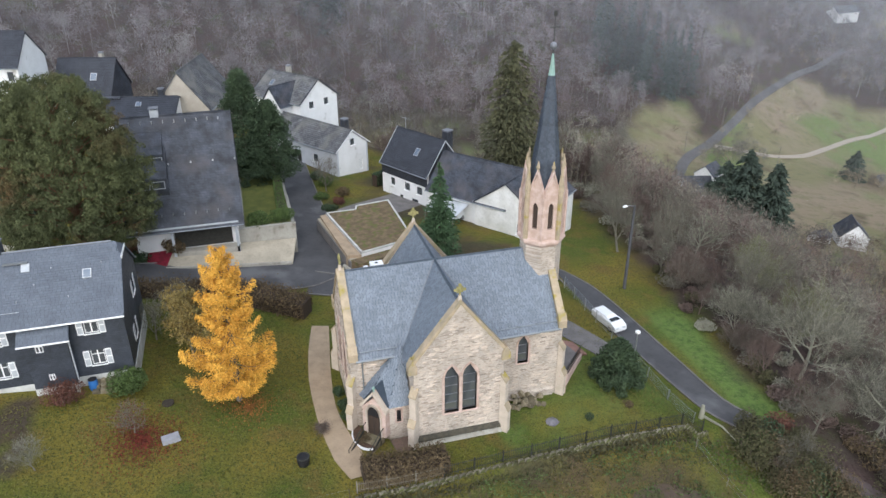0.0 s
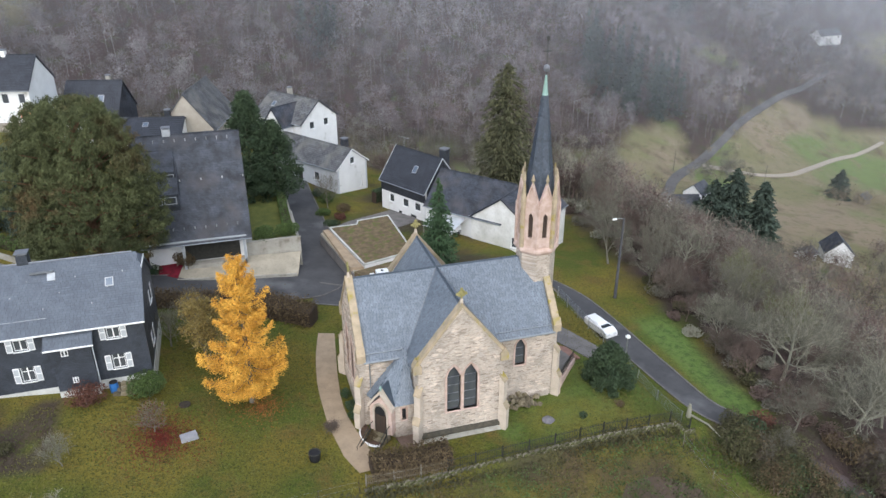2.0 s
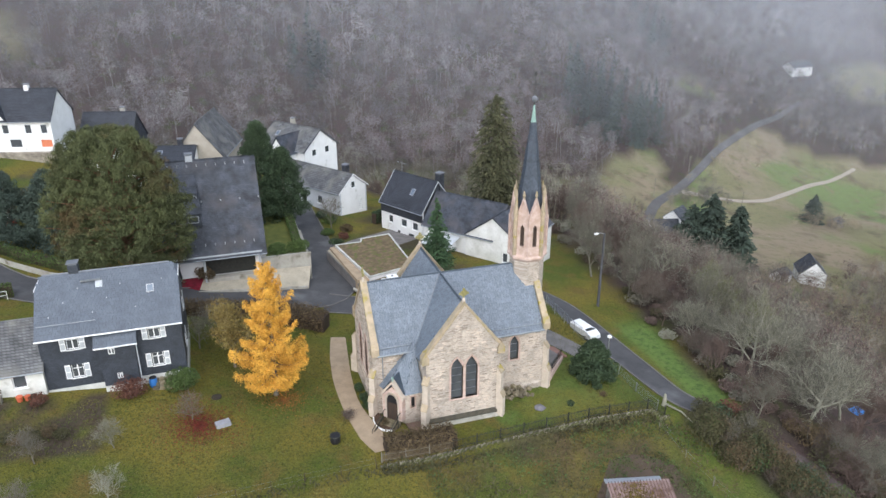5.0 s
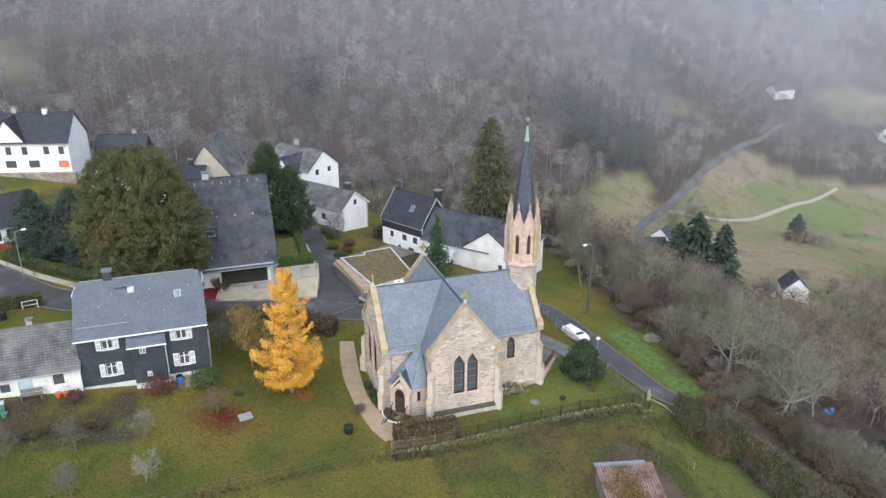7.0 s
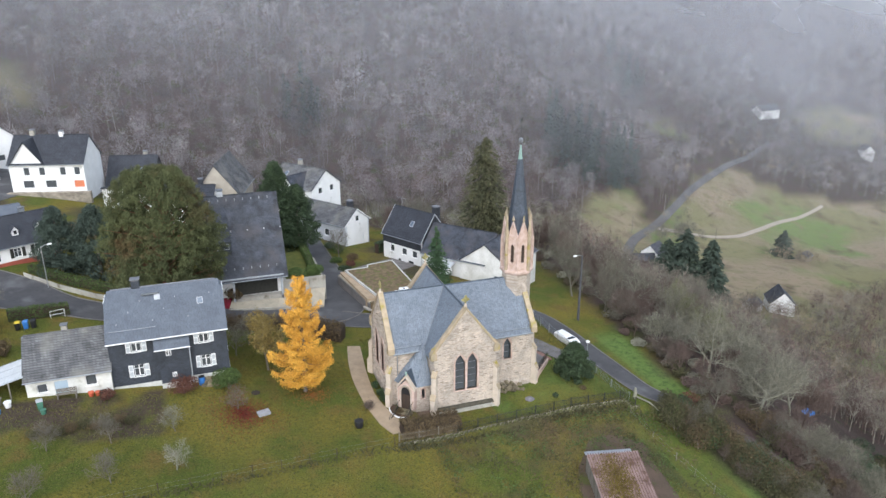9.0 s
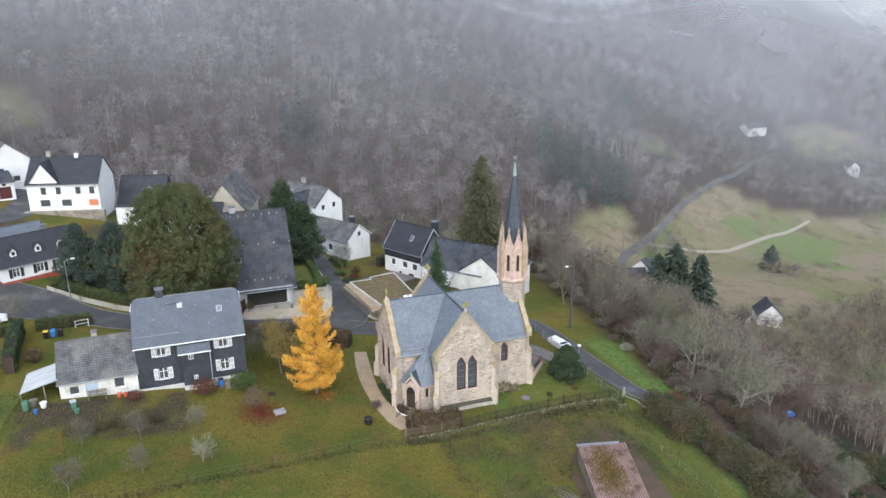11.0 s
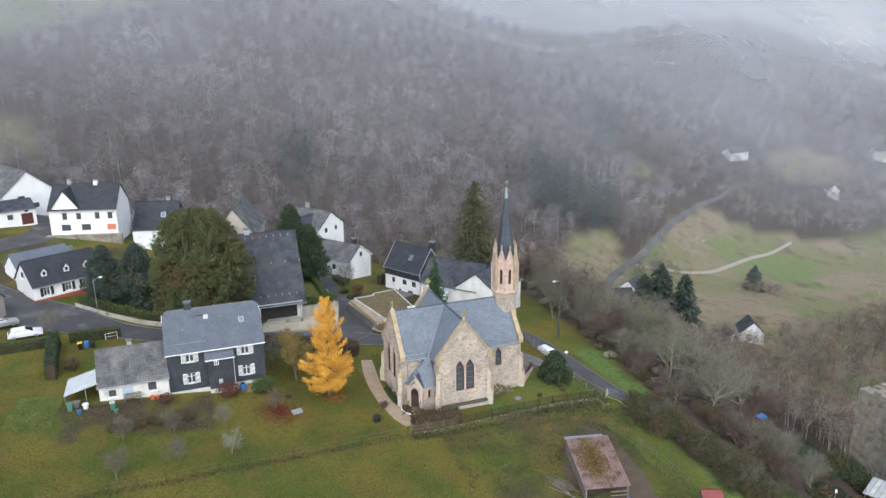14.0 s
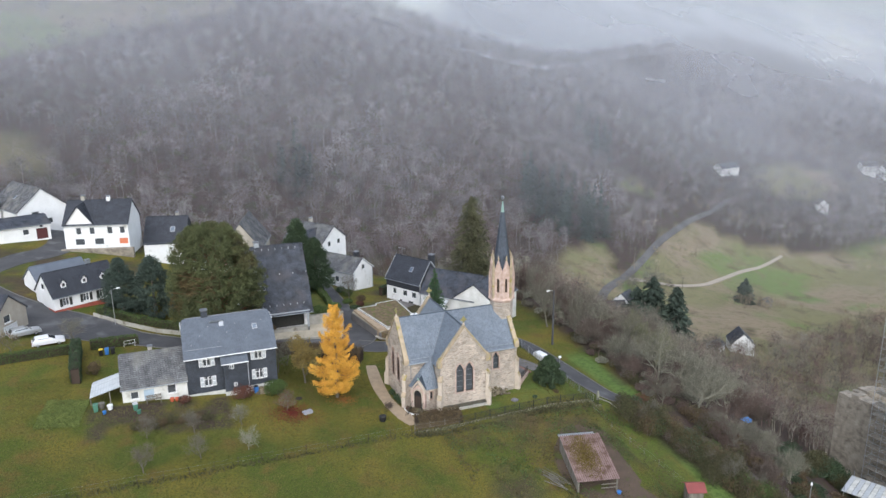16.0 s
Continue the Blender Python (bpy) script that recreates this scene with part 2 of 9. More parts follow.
PALEWOOD = mat("pale_winter_woodland", (0.235, 0.22, 0.21), 0.95, (0.175, 0.16, 0.152), 0.02, 0.3, coords="World", tint=0.35)
SLOPEWOOD = mat("slope_woodland", (0.162, 0.115, 0.100), 0.95, (0.115, 0.078, 0.068), 0.05, 0.4, coords="World", tint=0.5)
SLOPEGREY = mat("grey_slope_woodland", (0.205, 0.186, 0.150), 0.95, (0.142, 0.126, 0.102), 0.05, 0.4, coords="World", tint=0.5)
FARFIR = mat("far_conifer_needles", (0.052, 0.070, 0.058), 0.85, (0.034, 0.048, 0.040), 0.05, 0.5, coords="World", tint=0.4)
PINEBARK = mat("orange_pine_bark", (0.22, 0.12, 0.07), 0.95, (0.14, 0.08, 0.05), 3.0, 0.7, 0.02)
PINE = mat("pine_needles", (0.100, 0.112, 0.046), 0.8, (0.070, 0.080, 0.034), 0.35, 0.4, island=0.25, stain=((0.105, 0.068, 0.030), 0.16, 0.54))
SPRUCE = mat("spruce_needles", (0.064, 0.112, 0.050), 0.8, (0.042, 0.078, 0.036), 0.6, 0.5, island=0.3)
FIR = mat("fir_needles", (0.092, 0.090, 0.046), 0.85, (0.060, 0.062, 0.032), 0.4, 0.5, island=0.35)
DARKFIR = mat("dark_conifer_needles", (0.066, 0.090, 0.070), 0.85, (0.044, 0.062, 0.049), 0.5, 0.5, island=0.3)
YEW = mat("dark_evergreen_leaves", (0.050, 0.076, 0.036), 0.7, (0.032, 0.052, 0.026), 0.8, 0.5, island=0.35)
LAUREL = mat("glossy_evergreen_leaves", (0.040, 0.075, 0.028), 0.45, (0.025, 0.05, 0.02), 1.0, 0.4, island=0.35, spec=0.5)
LARCH = mat("golden_larch_needles", (0.74, 0.42, 0.07), 0.85, (0.58, 0.29, 0.045), 0.7, 0.4, island=0.25)
YELLOWLEAF = mat("yellow_green_leaves", (0.29, 0.23, 0.08), 0.85, (0.19, 0.13, 0.04), 0.8, 0.4, island=0.35)
HEDGE = mat("hedge_leaves", (0.080, 0.120, 0.034), 0.8, (0.055, 0.085, 0.026), 0.8, 0.5, island=0.35)
BROWNLEAF = mat("withered_leaves", (0.125, 0.090, 0.050), 0.9, (0.085, 0.062, 0.034), 0.8, 0.5, island=0.35)
REDLEAF = mat("red_brown_leaves", (0.150, 0.066, 0.046), 0.9, (0.10, 0.046, 0.034), 0.8, 0.5, island=0.35)
SCRUB = mat("olive_scrub", (0.086, 0.082, 0.038), 0.9, (0.055, 0.051, 0.026), 0.5, 0.5, island=0.35)
CARWHITE = mat("white_car_paint", (0.78, 0.78, 0.78), 0.25, (0.75, 0.75, 0.75), 1.0, 0.05, spec=0.6)
CARSILVER = mat("silver_car_paint", (0.45, 0.46, 0.47), 0.3, (0.42, 0.43, 0.44), 1.0, 0.05, metal=0.5)
RUBBER = mat("black_rubber", (0.02, 0.02, 0.02), 0.8)
CARGLASS = mat("dark_car_glass", (0.015, 0.018, 0.02), 0.1, spec=0.7)
BLUEPLASTIC = mat("blue_plastic", (0.04, 0.17, 0.45), 0.4, (0.035, 0.14, 0.38), 1.0, 0.2)
GREENPLASTIC = mat("green_plastic", (0.08, 0.20, 0.14), 0.5, (0.06, 0.16, 0.11), 1.0, 0.2)
YELLOWPLASTIC = mat("yellow_plastic", (0.75, 0.55, 0.04), 0.4)
BLACKPLASTIC = mat("black_plastic", (0.02, 0.02, 0.022), 0.5)
REDPLASTIC = mat("orange_red_plastic", (0.60, 0.14, 0.07), 0.5)
SHEETCLEAR = mat("milky_corrugated_sheet", (0.55, 0.57, 0.58), 0.35, (0.45, 0.47, 0.48), 1.0, 0.3, spec=0.5)
RUINSTONE = coursed("ruin_masonry", (0.34, 0.295, 0.24), (0.25, 0.215, 0.17), (0.29, 0.25, 0.205), 0.45, 0.22, 0.95, 0.06, vary=0.4, dirt=(0.40, 0.35, 0.285))


def glass_material():
    m = bpy.data.materials.new("window_glass")
    m.use_nodes = True
    b = m.node_tree.nodes["Principled BSDF"]
    b.inputs["Base Color"].default_value = (0.12, 0.13, 0.14, 1)
    b.inputs["Transmission Weight"].default_value, b.inputs["Roughness"].default_value, b.inputs["IOR"].default_value = 0.45, 0.05, 1.5
    return m


GLASS = glass_material()


# ---- mesh building ----
class Shape:
    """Collects the faces of one part."""

    def __init__(self, m=None):
        self.v, self.f, self.m = [], [], m or Matrix()

    def add(self, verts, faces):
        k = len(self.v)
        self.v.extend((self.m @ Vector(p))[:] for p in verts)
        self.f.extend(tuple(i + k for i in face) for face in faces)
        return self

    def box(self, x0, y0, z0, x1, y1, z1, taper=0.0):
        a, b = taper, taper
        return self.add([(x0, y0, z0), (x1, y0, z0), (x1, y1, z0), (x0, y1, z0), (x0 + a, y0 + b, z1), (x1 - a, y0 + b, z1), (x1 - a, y1 - b, z1), (x0 + a, y1 - b, z1)],
                        [(3, 2, 1, 0), (4, 5, 6, 7), (0, 1, 5, 4), (1, 2, 6, 5), (2, 3, 7, 6), (3, 0, 4, 7)])

    def sweep(self, loop, way):
        """A flat loop of points pushed along a vector."""
        n, w = len(loop), Vector(way)
        a = [Vector(p) for p in loop]
        return self.add([*a, *[p + w for p in a]], [tuple(range(n))[::-1], tuple(range(n, 2 * n)), *[(i, (i + 1) % n, n + (i + 1) % n, n + i) for i in range(n)]])

    def tube(self, pts, radii, n=6, cap=True):
        rings = []
        for i, p in enumerate(pts):
            p = Vector(p)
            d = (Vector(pts[min(i + 1, len(pts) - 1)]) - Vector(pts[max(i - 1, 0)])).normalized()
            s = d.orthogonal().normalized()
            t = d.cross(s)
            rings.append([p + radii[i] * (math.cos(2 * math.pi * j / n) * s + math.sin(2 * math.pi * j / n) * t) for j in range(n)])
        faces = [(i * n + j, i * n + (j + 1) % n, (i + 1) * n + (j + 1) % n, (i + 1) * n + j) for i in range(len(pts) - 1) for j in range(n)]
        if cap:
            faces += [tuple(range(n))[::-1], tuple(range((len(pts) - 1) * n, len(pts) * n))]
        return self.add([q for r in rings for q in r], faces)

    def rings(self, x, y, prof, n=12, phase=0.0):
        """A turned shape about an upright axis: prof is (radius, z) from below."""
        vs = [(x + r * math.cos(2 * math.pi * (j + phase) / n), y + r * math.sin(2 * math.pi * (j + phase) / n), z) for r, z in prof for j in range(n)]
        fs = [(i * n + j, i * n + (j + 1) % n, (i + 1) * n + (j + 1) % n, (i + 1) * n + j) for i in range(len(prof) - 1) for j in range(n)]
        return self.add(vs, fs + [tuple(range(n))[::-1], tuple(range((len(prof) - 1) * n, len(prof) * n))])

    def slab(self, a, b, c, d, thick):
        """A plate with the top a b c d, counted anticlockwise from above."""
        a, b, c, d = (Vector(p) for p in (a, b, c, d))
        n = (b - a).cross(d - a).normalized() * -thick
        return self.add([a, b, c, d, a + n, b + n, c + n, d + n], [(0, 1, 2, 3), (7, 6, 5, 4), (0, 4, 5, 1), (1, 5, 6, 2), (2, 6, 7, 3), (3, 7, 4, 0)])


def mesh_of(name, sh, material, smooth=False):
    me = bpy.data.meshes.new(name)
    me.from_pydata([tuple(p) for p in sh.v], [], sh.f)
    me.materials.append(material)
    if smooth:
        me.polygons.foreach_set("use_smooth", [True] * len(me.polygons))
    me.update()
    return me


def part(name, sh, material, parent=None, label="", smooth=False, kind=""):
    """One mesh object under a thing or a part; its points are in the thing's own space."""
    ob = new(name, mesh_of(name, sh, material, smooth))
    ob.parent = parent
    return tagged(ob, label, kind=kind)


def thing(name, label, category, m=None, group="", kind=""):
    ob = new(name)
    ob.empty_display_size = 0.3
    ob.matrix_basis = m or Matrix()
    return tagged(ob, label, category, group, kind)


def lone(name, sh, material, label, category, m=None, group="", kind="", smooth=False):
    """A thing of one mesh."""
    ob = new(name, mesh_of(name, sh, material, smooth))
    ob.matrix_basis = m or Matrix()
    return tagged(ob, label, category, group, kind)


# ---- the lie of the land ----

def wobble(u, v, s, seed=0.0):
    return noise.noise(Vector((u * s, v * s, seed)))


def sstep(a, b, x):
    t = min(1.0, max(0.0, (x - a) / (b - a)))
    return t * t * (3 - 2 * t)


def smax(a, b, k):
    h = max(k - abs(a - b), 0.0) / k
    return max(a, b) + h * h * k * 0.25


def fence_v(u):
    return 37.5 + (0.05 if u > 5 else 0.13) * (u - 5)


def shelf(u, v):
    """The shelf of land with the church and the village."""
    z = -0.09 * (u - 8) if u < 8 else -0.01 * (min(u, 40) - 8) - 0.085 * max(0.0, min(u, 40) - 25) - 1.15 * sstep(31.5, 32.9, u) - 0.1 * max(0.0, u - 40)
    z += 0.75 * sstep(-5, -14, u) * sstep(41, 50, v) * sstep(80, 66, v)
    z += 0.06 * max(0.0, v - 62) * sstep(0, -40, u) 
    z -= 0.06 * max(0.0, v - 70) * sstep(0, 25, u)
    below = max(0.0, fence_v(u) - v)
    z -= 0.55 * sstep(0.0, 0.5, below) * sstep(-2, 8, u) + below * (0.06 + 0.15 * sstep(0, 22, u))
    return z


def brink(u, v):
    """How far (u, v) lies beyond the shelf's edge, in metres."""
    right = u - 45 - 0.1 * max(0.0, v - 50)
    back = v - 128 + 24 * sstep(12, 34, u) - 0.4 * max(0.0, -20 - u)
    return smax(right, back, 14.0)


def valley(u):
    return -42 - 0.16 * max(-120.0, min(330.0, u))


def crest(u):
    """Height of the wooded ridge."""
    ks = ((-2000, 97), (33, 95), (115, 88), (155, 75), (190, 60), (221, 50), (264, 41), (314, 33), (360, 31), (426, 38), (495, 47), (565, 51), (607, 42), (654, 24), (691, 12), (735, -2), (900, -24), (3400, -32))
    for (a, p), (b, q) in zip(ks, ks[1:]):
        if u <= b:
            return p + (q - p) * (u - a) / (b - a)
    return -30


def inside(poly, u, v):
    odd = False
    for (a, b), (c, d) in zip(poly, poly[1:] + poly[:1]):
        if (b > v) != (d > v) and u < a + (v - b) * (c - a) / (d - b):
            odd = not odd
    return odd
ROAD_LINE = [(150, 205), (160, 228), (171, 243), (183, 256), (204, 271), (231, 292), (257, 312), (286, 330), (311, 344), (339, 357), (362, 368)]
EAST_MEADOW = [(206, 272), (232, 292), (264, 317), (301, 340), (322, 338), (332, 329), (357, 321), (400, 318), (400, 250), (200, 200)]
WEST_MEADOW = [(158, 268), (170, 282), (194, 296), (215, 301), (206, 282), (196, 268), (172, 246), (150, 240)]


def ground(u, v):
    d = brink(u, v)
    z = shelf(u, v)
    if d > 2:
        z += 1.6 * wobble(u, v, 0.06) * min(1, d / 20)
    elif not (2 < u < 26 and 38 < v < 60):
        z += 0.1 * wobble(u, v, 0.2) * (0.2 if abs(u - 34) < 9 else 1.0)
    if d > 0:
        z -= 0.55 * (d * d / (d + 5))
    f = valley(u)
    z = smax(z, f, 16.0)
    foot = 262 + 0.2 * max(0.0, u - 150)
    h = f + 0.62 * (v - foot)
    cap = crest(u)
    if v > 620:
        cap += sstep(620, 1000, v) * ((96 if u < 650 else max(0.0, 96 - 0.4 * (u - 650))) - cap)
    h = -smax(-h, -cap, 40.0)
    z = smax(z, h, 24.0)
    return z


def axis(spans):
    out = []
    for a, b, step in spans:
        k = max(1, round((b - a) / step))
        out += [a + (b - a) * i / k for i in range(k)]
    return out + [spans[-1][1]]


def land_mesh():
    us = axis([(-3000, -800, 220), (-800, -200, 40), (-200, -64, 8), (-64, 72, 1.0), (72, 140, 4), (140, 480, 8), (480, 900, 30), (900, 1600, 70), (1600, 3400, 300)])
    vs = axis([(-400, -60, 40), (-60, 8, 6), (8, 132, 1.0), (132, 240, 4), (240, 520, 8), (520, 1200, 40), (1200, 4000, 400)])
    verts, cover = [], []
    for v in vs:
        for u in us:
            z = ground(u, v)
            d = brink(u, v)
            verts.append((u, v, z))
            n = 0.5 + 0.5 * wobble(u, v, 0.12, 3) + 0.25 * wobble(u, v, 0.5, 7)
            litter = sstep(-4.5, 1.5, d + 5 * (n - 0.5)) if v > 62 or u < 20 else sstep(-3, 0.5, d + 3.5 * (n - 0.5) + 0.6)
            below = fence_v(u) - v
            if below > 0 and u > 3:
                litter = max(litter, 0.75 * sstep(0.25, 0.75, n) * sstep(6, 20, u + 12 * (n - 0.5)), sstep(35.5, 38.0, u - 0.3 * (37 - v)))
            if u < -28 and v > 92 and d < 0:
                litter = max(litter, 0.8 * sstep(0.35, 0.65, n))
            if (9 < u < 34 and 84 < v < 108 or 18 < u < 32 and 70 < v < 86) and d < 0:
                litter = max(litter, 0.75 * sstep(0.3, 0.6, n))
            if -35 < u < -17 and 43.5 < v < 52:
                litter = max(litter, 0.9 * sstep(0.4, 0.6, n + 0.1 * sstep(45, 48, v)))
            f = valley(u)
            meadow = sstep(9, 3, abs(z - f)) * sstep(125, 175, u + 25 * (n - 0.5)) * sstep(60, 110, d)
            meadow = max(meadow, sstep(560, 640, v) if u < 250 else sstep(600, 700, v))
            if v > 230 and (inside(EAST_MEADOW, u, v) or inside(WEST_MEADOW, u, v)):
                meadow = 1.0
            meadow = max(meadow, sstep(1.25, 0.9, math.hypot((u - 448) / 40, (v - 390 - 0.1 * (u - 448)) / 17)), sstep(1.3, 0.8, math.hypot((u - 275) / 16, (v - 361) / 7)))
            if u < 34:
                meadow = max(meadow, sstep(0, 8, v - 380 - 0.68 * (u + 93)) if v > 330 else 0, 0.6 * sstep(1.2, .7, math.hypot((u + 86) / 18, (v - 318) / 13)))
            if d > 120 and v < 268 and 40 < u < 150:
                meadow = max(meadow, 0.6 * sstep(0.35, 0.6, n))
            bright = sstep(37.5, 39.5, u) * sstep(-1, -3.5, d) * sstep(60, 55, v)
            if 16 < u < 33 and 38 < v < 52 and below < -.4:
                bright = max(bright, .6 * sstep(.2, .75, n))
            edge = u - 0.3 * (37 - v)
            if below > 0 and 12 < v:
                bright = max(bright, 0.22 * sstep(28.8, 30.5, edge + 2 * (n - 0.5)) * sstep(37, 35, edge))
                litter *= 1 - 0.85 * sstep(28.8, 30.5, edge + 2 * (n - 0.5)) * sstep(37, 35, edge)
            cover.append((litter, meadow, bright, 1))
    w = len(us)
    faces = [(j * w + i, j * w + i + 1, (j + 1) * w + i + 1, (j + 1) * w + i) for j in range(len(vs) - 1) for i in range(w - 1)]
    me = bpy.data.meshes.new("ground")
    me.from_pydata(verts, [], faces)
    att = me.color_attributes.new("cover", "FLOAT_COLOR", "POINT")
    att.data.foreach_set("color", [c for q in cover for c in q])
    me.polygons.foreach_set("use_smooth", [True] * len(me.polygons))
    return me


def land_material():
    m = bpy.data.materials.new("grass_and_leaf_litter")
    m.use_nodes = True
    n, l = m.node_tree.nodes, m.node_tree.links
    b = n["Principled BSDF"]
    b.inputs["Roughness"].default_value, b.inputs["Specular IOR Level"].default_value = 0.95, 0.15
    pos = n.new("ShaderNodeNewGeometry").outputs["Position"]
    att = n.new("ShaderNodeAttribute")
    att.attribute_name = "cover"
    sep = n.new("ShaderNodeSeparateColor")
    l.new(att.outputs["Color"], sep.inputs[0])

    def nz(s, d=5.0, lo=0.35, hi=0.65):
        t = n.new("ShaderNodeTexNoise")
        t.inputs["Scale"].default_value, t.inputs["Detail"].default_value = s, d
        l.new(pos, t.inputs["Vector"])
        r = n.new("ShaderNodeMapRange")
        r.inputs["From Min"].default_value, r.inputs["From Max"].default_value = lo, hi
        l.new(t.outputs["Fac"], r.inputs["Value"])
        return r.outputs[0]

    def mix(a, c, f):
        x = n.new("ShaderNodeMix")
        x.data_type = "RGBA"
        for sock, v in ((x.inputs[6], a), (x.inputs[7], c)):
            if isinstance(v, tuple):
                sock.default_value = (*v, 1)
            else:
                l.new(v, sock)
        l.new(f, x.inputs[0])
        return x.outputs[2]

    grass = mix((0.160, 0.128, 0.024), (0.074, 0.097, 0.016), nz(0.10, 5.0, 0.42, 0.58))
    grass = mix(grass, (0.145, 0.098, 0.028), nz(0.35, 6.0, 0.52, 0.70))
    grass = mix(grass, (0.070, 0.072, 0.018), nz(2.5, 6.0, 0.5, 0.85))
    litter = mix((0.072, 0.048, 0.043), (0.056, 0.044, 0.035), nz(0.15))
    litter = mix(litter, (0.05, 0.06, 0.018), nz(0.22, 6.0, 0.56, 0.72))
    litter = mix(litter, (0.040, 0.026, 0.022), nz(3.5, 6.0, 0.5, 0.7))
    meadow = mix((0.178, 0.165, 0.088), (0.225, 0.180, 0.125), nz(0.022, 5.0, 0.47, 0.58))
    meadow = mix(meadow, (0.135, 0.175, 0.066), nz(0.016, 4.0, 0.52, 0.6))
    meadow = mix(meadow, (0.105, 0.085, 0.055), nz(0.07, 6.0, 0.56, 0.72))
    meadow = mix(meadow, (0.120, 0.122, 0.060), nz(0.35, 6.0, 0.54, 0.76))
    meadow = mix(meadow, (0.170, 0.150, 0.085), nz(0.15, 6.0, 0.58, 0.70))
    grass = mix(grass, (0.040, 0.045, 0.014), nz(7.0, 5.0, 0.50, 0.66))
    grass = mix(grass, (0.165, 0.152, 0.052), nz(11.0, 4.0, 0.56, 0.70))
    verge = mix((0.108, 0.168, 0.042), (0.066, 0.108, 0.028), nz(1.6, 6.0, 0.42, 0.62))
    verge = mix(verge, (0.135, 0.170, 0.060), nz(5.0, 5.0, 0.52, 0.68))
    c = mix(grass, verge, sep.outputs[2])
    c = mix(c, litter, sep.outputs[0])
    c = mix(c, meadow, sep.outputs[1])
    l.new(c, b.inputs["Base Color"])
    bp = n.new("ShaderNodeBump")
    bp.inputs["Strength"].default_value, bp.inputs["Distance"].default_value = 0.9, 0.12
    l.new(nz(3.0, 8.0, 0.2, 0.8), bp.inputs["Height"])
    l.new(bp.outputs[0], b.inputs["Normal"])
    return m


land = new("ground", land_mesh())
land.data.materials.append(land_material())
tagged(land, "mossy winter lawn, leaf-strewn slopes and valley meadows", "ground", kind="structure")


def ribbon(name, line, widths, material, label, lift=0.07, step=1.0, category="road", kerb=False):
    """A paved strip laid on the ground along a line of points."""
    pts = [Vector((*p, 0)) for p in line]
    fine = []
    for i in range(len(pts) - 1):
        p0, p1, p2, p3 = pts[max(i - 1, 0)], pts[i], pts[i + 1], pts[min(i + 2, len(pts) - 1)]
        k = max(2, int((p2 - p1).length / step))
        for j in range(k):
            t = j / k
            q = 0.5 * (2 * p1 + (p2 - p0) * t + (2 * p0 - 5 * p1 + 4 * p2 - p3) * t * t + (3 * p1 - p0 - 3 * p2 + p3) * t ** 3)
            fine.append((q, widths[i] + (widths[i + 1] - widths[i]) * t))
    fine.append((pts[-1], widths[-1]))
    sh, rows = Shape(), []
    for i, (q, w) in enumerate(fine):
        d = (fine[min(i + 1, len(fine) - 1)][0] - fine[max(i - 1, 0)][0]).normalized()
        s = Vector((d.y, -d.x, 0))
        row = []
        for e in (-0.5, -0.25, 0, 0.25, 0.5):
            p = q + s * e * w
            row.append((p.x, p.y, ground(p.x, p.y) + lift))
        rows.append(row)
    flat = [p for r in rows for p in r]
    faces = [(i * 5 + j, i * 5 + j + 1, i * 5 + j + 6, i * 5 + j + 5) for i in range(len(rows) - 1) for j in range(4)]
    edge = [(p[0], p[1], p[2] - 0.5) for r in rows for p in (r[0], r[-1])]
    k = len(flat)
    faces += [(i * 5, i * 5 + 5, k + i * 2 + 2, k + i * 2) for i in range(len(rows) - 1)] + [(i * 5 + 9, i * 5 + 4, k + i * 2 + 1, k + i * 2 + 3) for i in range(len(rows) - 1)]
    sh.add(flat + edge, faces)
    ob = lone(name, sh, material, label, category, kind="structure")
    if kerb:
        for side, e in ((0, -1), (4, 1)):
            ks = Shape()
            for a, b in zip(rows, rows[1:]):
                p, q = Vector(a[side]), Vector(b[side])
                o = (p - Vector(a[2])).normalized() * 0.14
                o.z = 0
                ks.add([p, q, q + o, p + o, p + Vector((0, 0, .09)), q + Vector((0, 0, .09)), q + o + Vector((0, 0, .09)), p + o + Vector((0, 0, .09))], [(4, 5, 6, 7), (0, 1, 5, 4), (2, 3, 7, 6)])
            part("kerb", ks, SLABS, ob, "low grey kerb")
    return ob


# ---- roads, paths and walls ----
ribbon("path", [(11.5, 86.5), (16, 88.5), (21, 91.5)], [4, 6, 6], SLABS, "grey paved yard behind the garage", category="path")
ribbon("road", [(-58, 108), (-52, 118), (-46, 124), (-45, 133), (-47, 145)], [5, 6, 7, 5, 4], ASPHALT, "dark asphalt yard between the upper houses")
COUNTRY = mat("worn_country_asphalt", (0.125, 0.122, 0.122), 0.9, (0.09, 0.088, 0.088), 0.1, 0.5, coords="World")
TRACK = mat("pale_gravel_track", (0.33, 0.29, 0.24), 0.95, (0.32, 0.28, 0.23), 0.1, 0.5, coords="World")
road = ribbon("road", [(9, 128), (7, 112), (6.8, 100), (7.0, 90), (7.2, 82), (6.5, 76), (4, 71.5), (-8, 71), (-20, 71.5), (-30, 76), (-38, 81.5), (-47, 89), (-55, 100), (-60, 112)],
              [3.6, 3.8, 4.0, 4.2, 4.4, 6.5, 8.0, 6.5, 5.0, 5.8, 9.5, 9, 7, 5], ASPHALT, "dark wet asphalt village street", kerb=True)
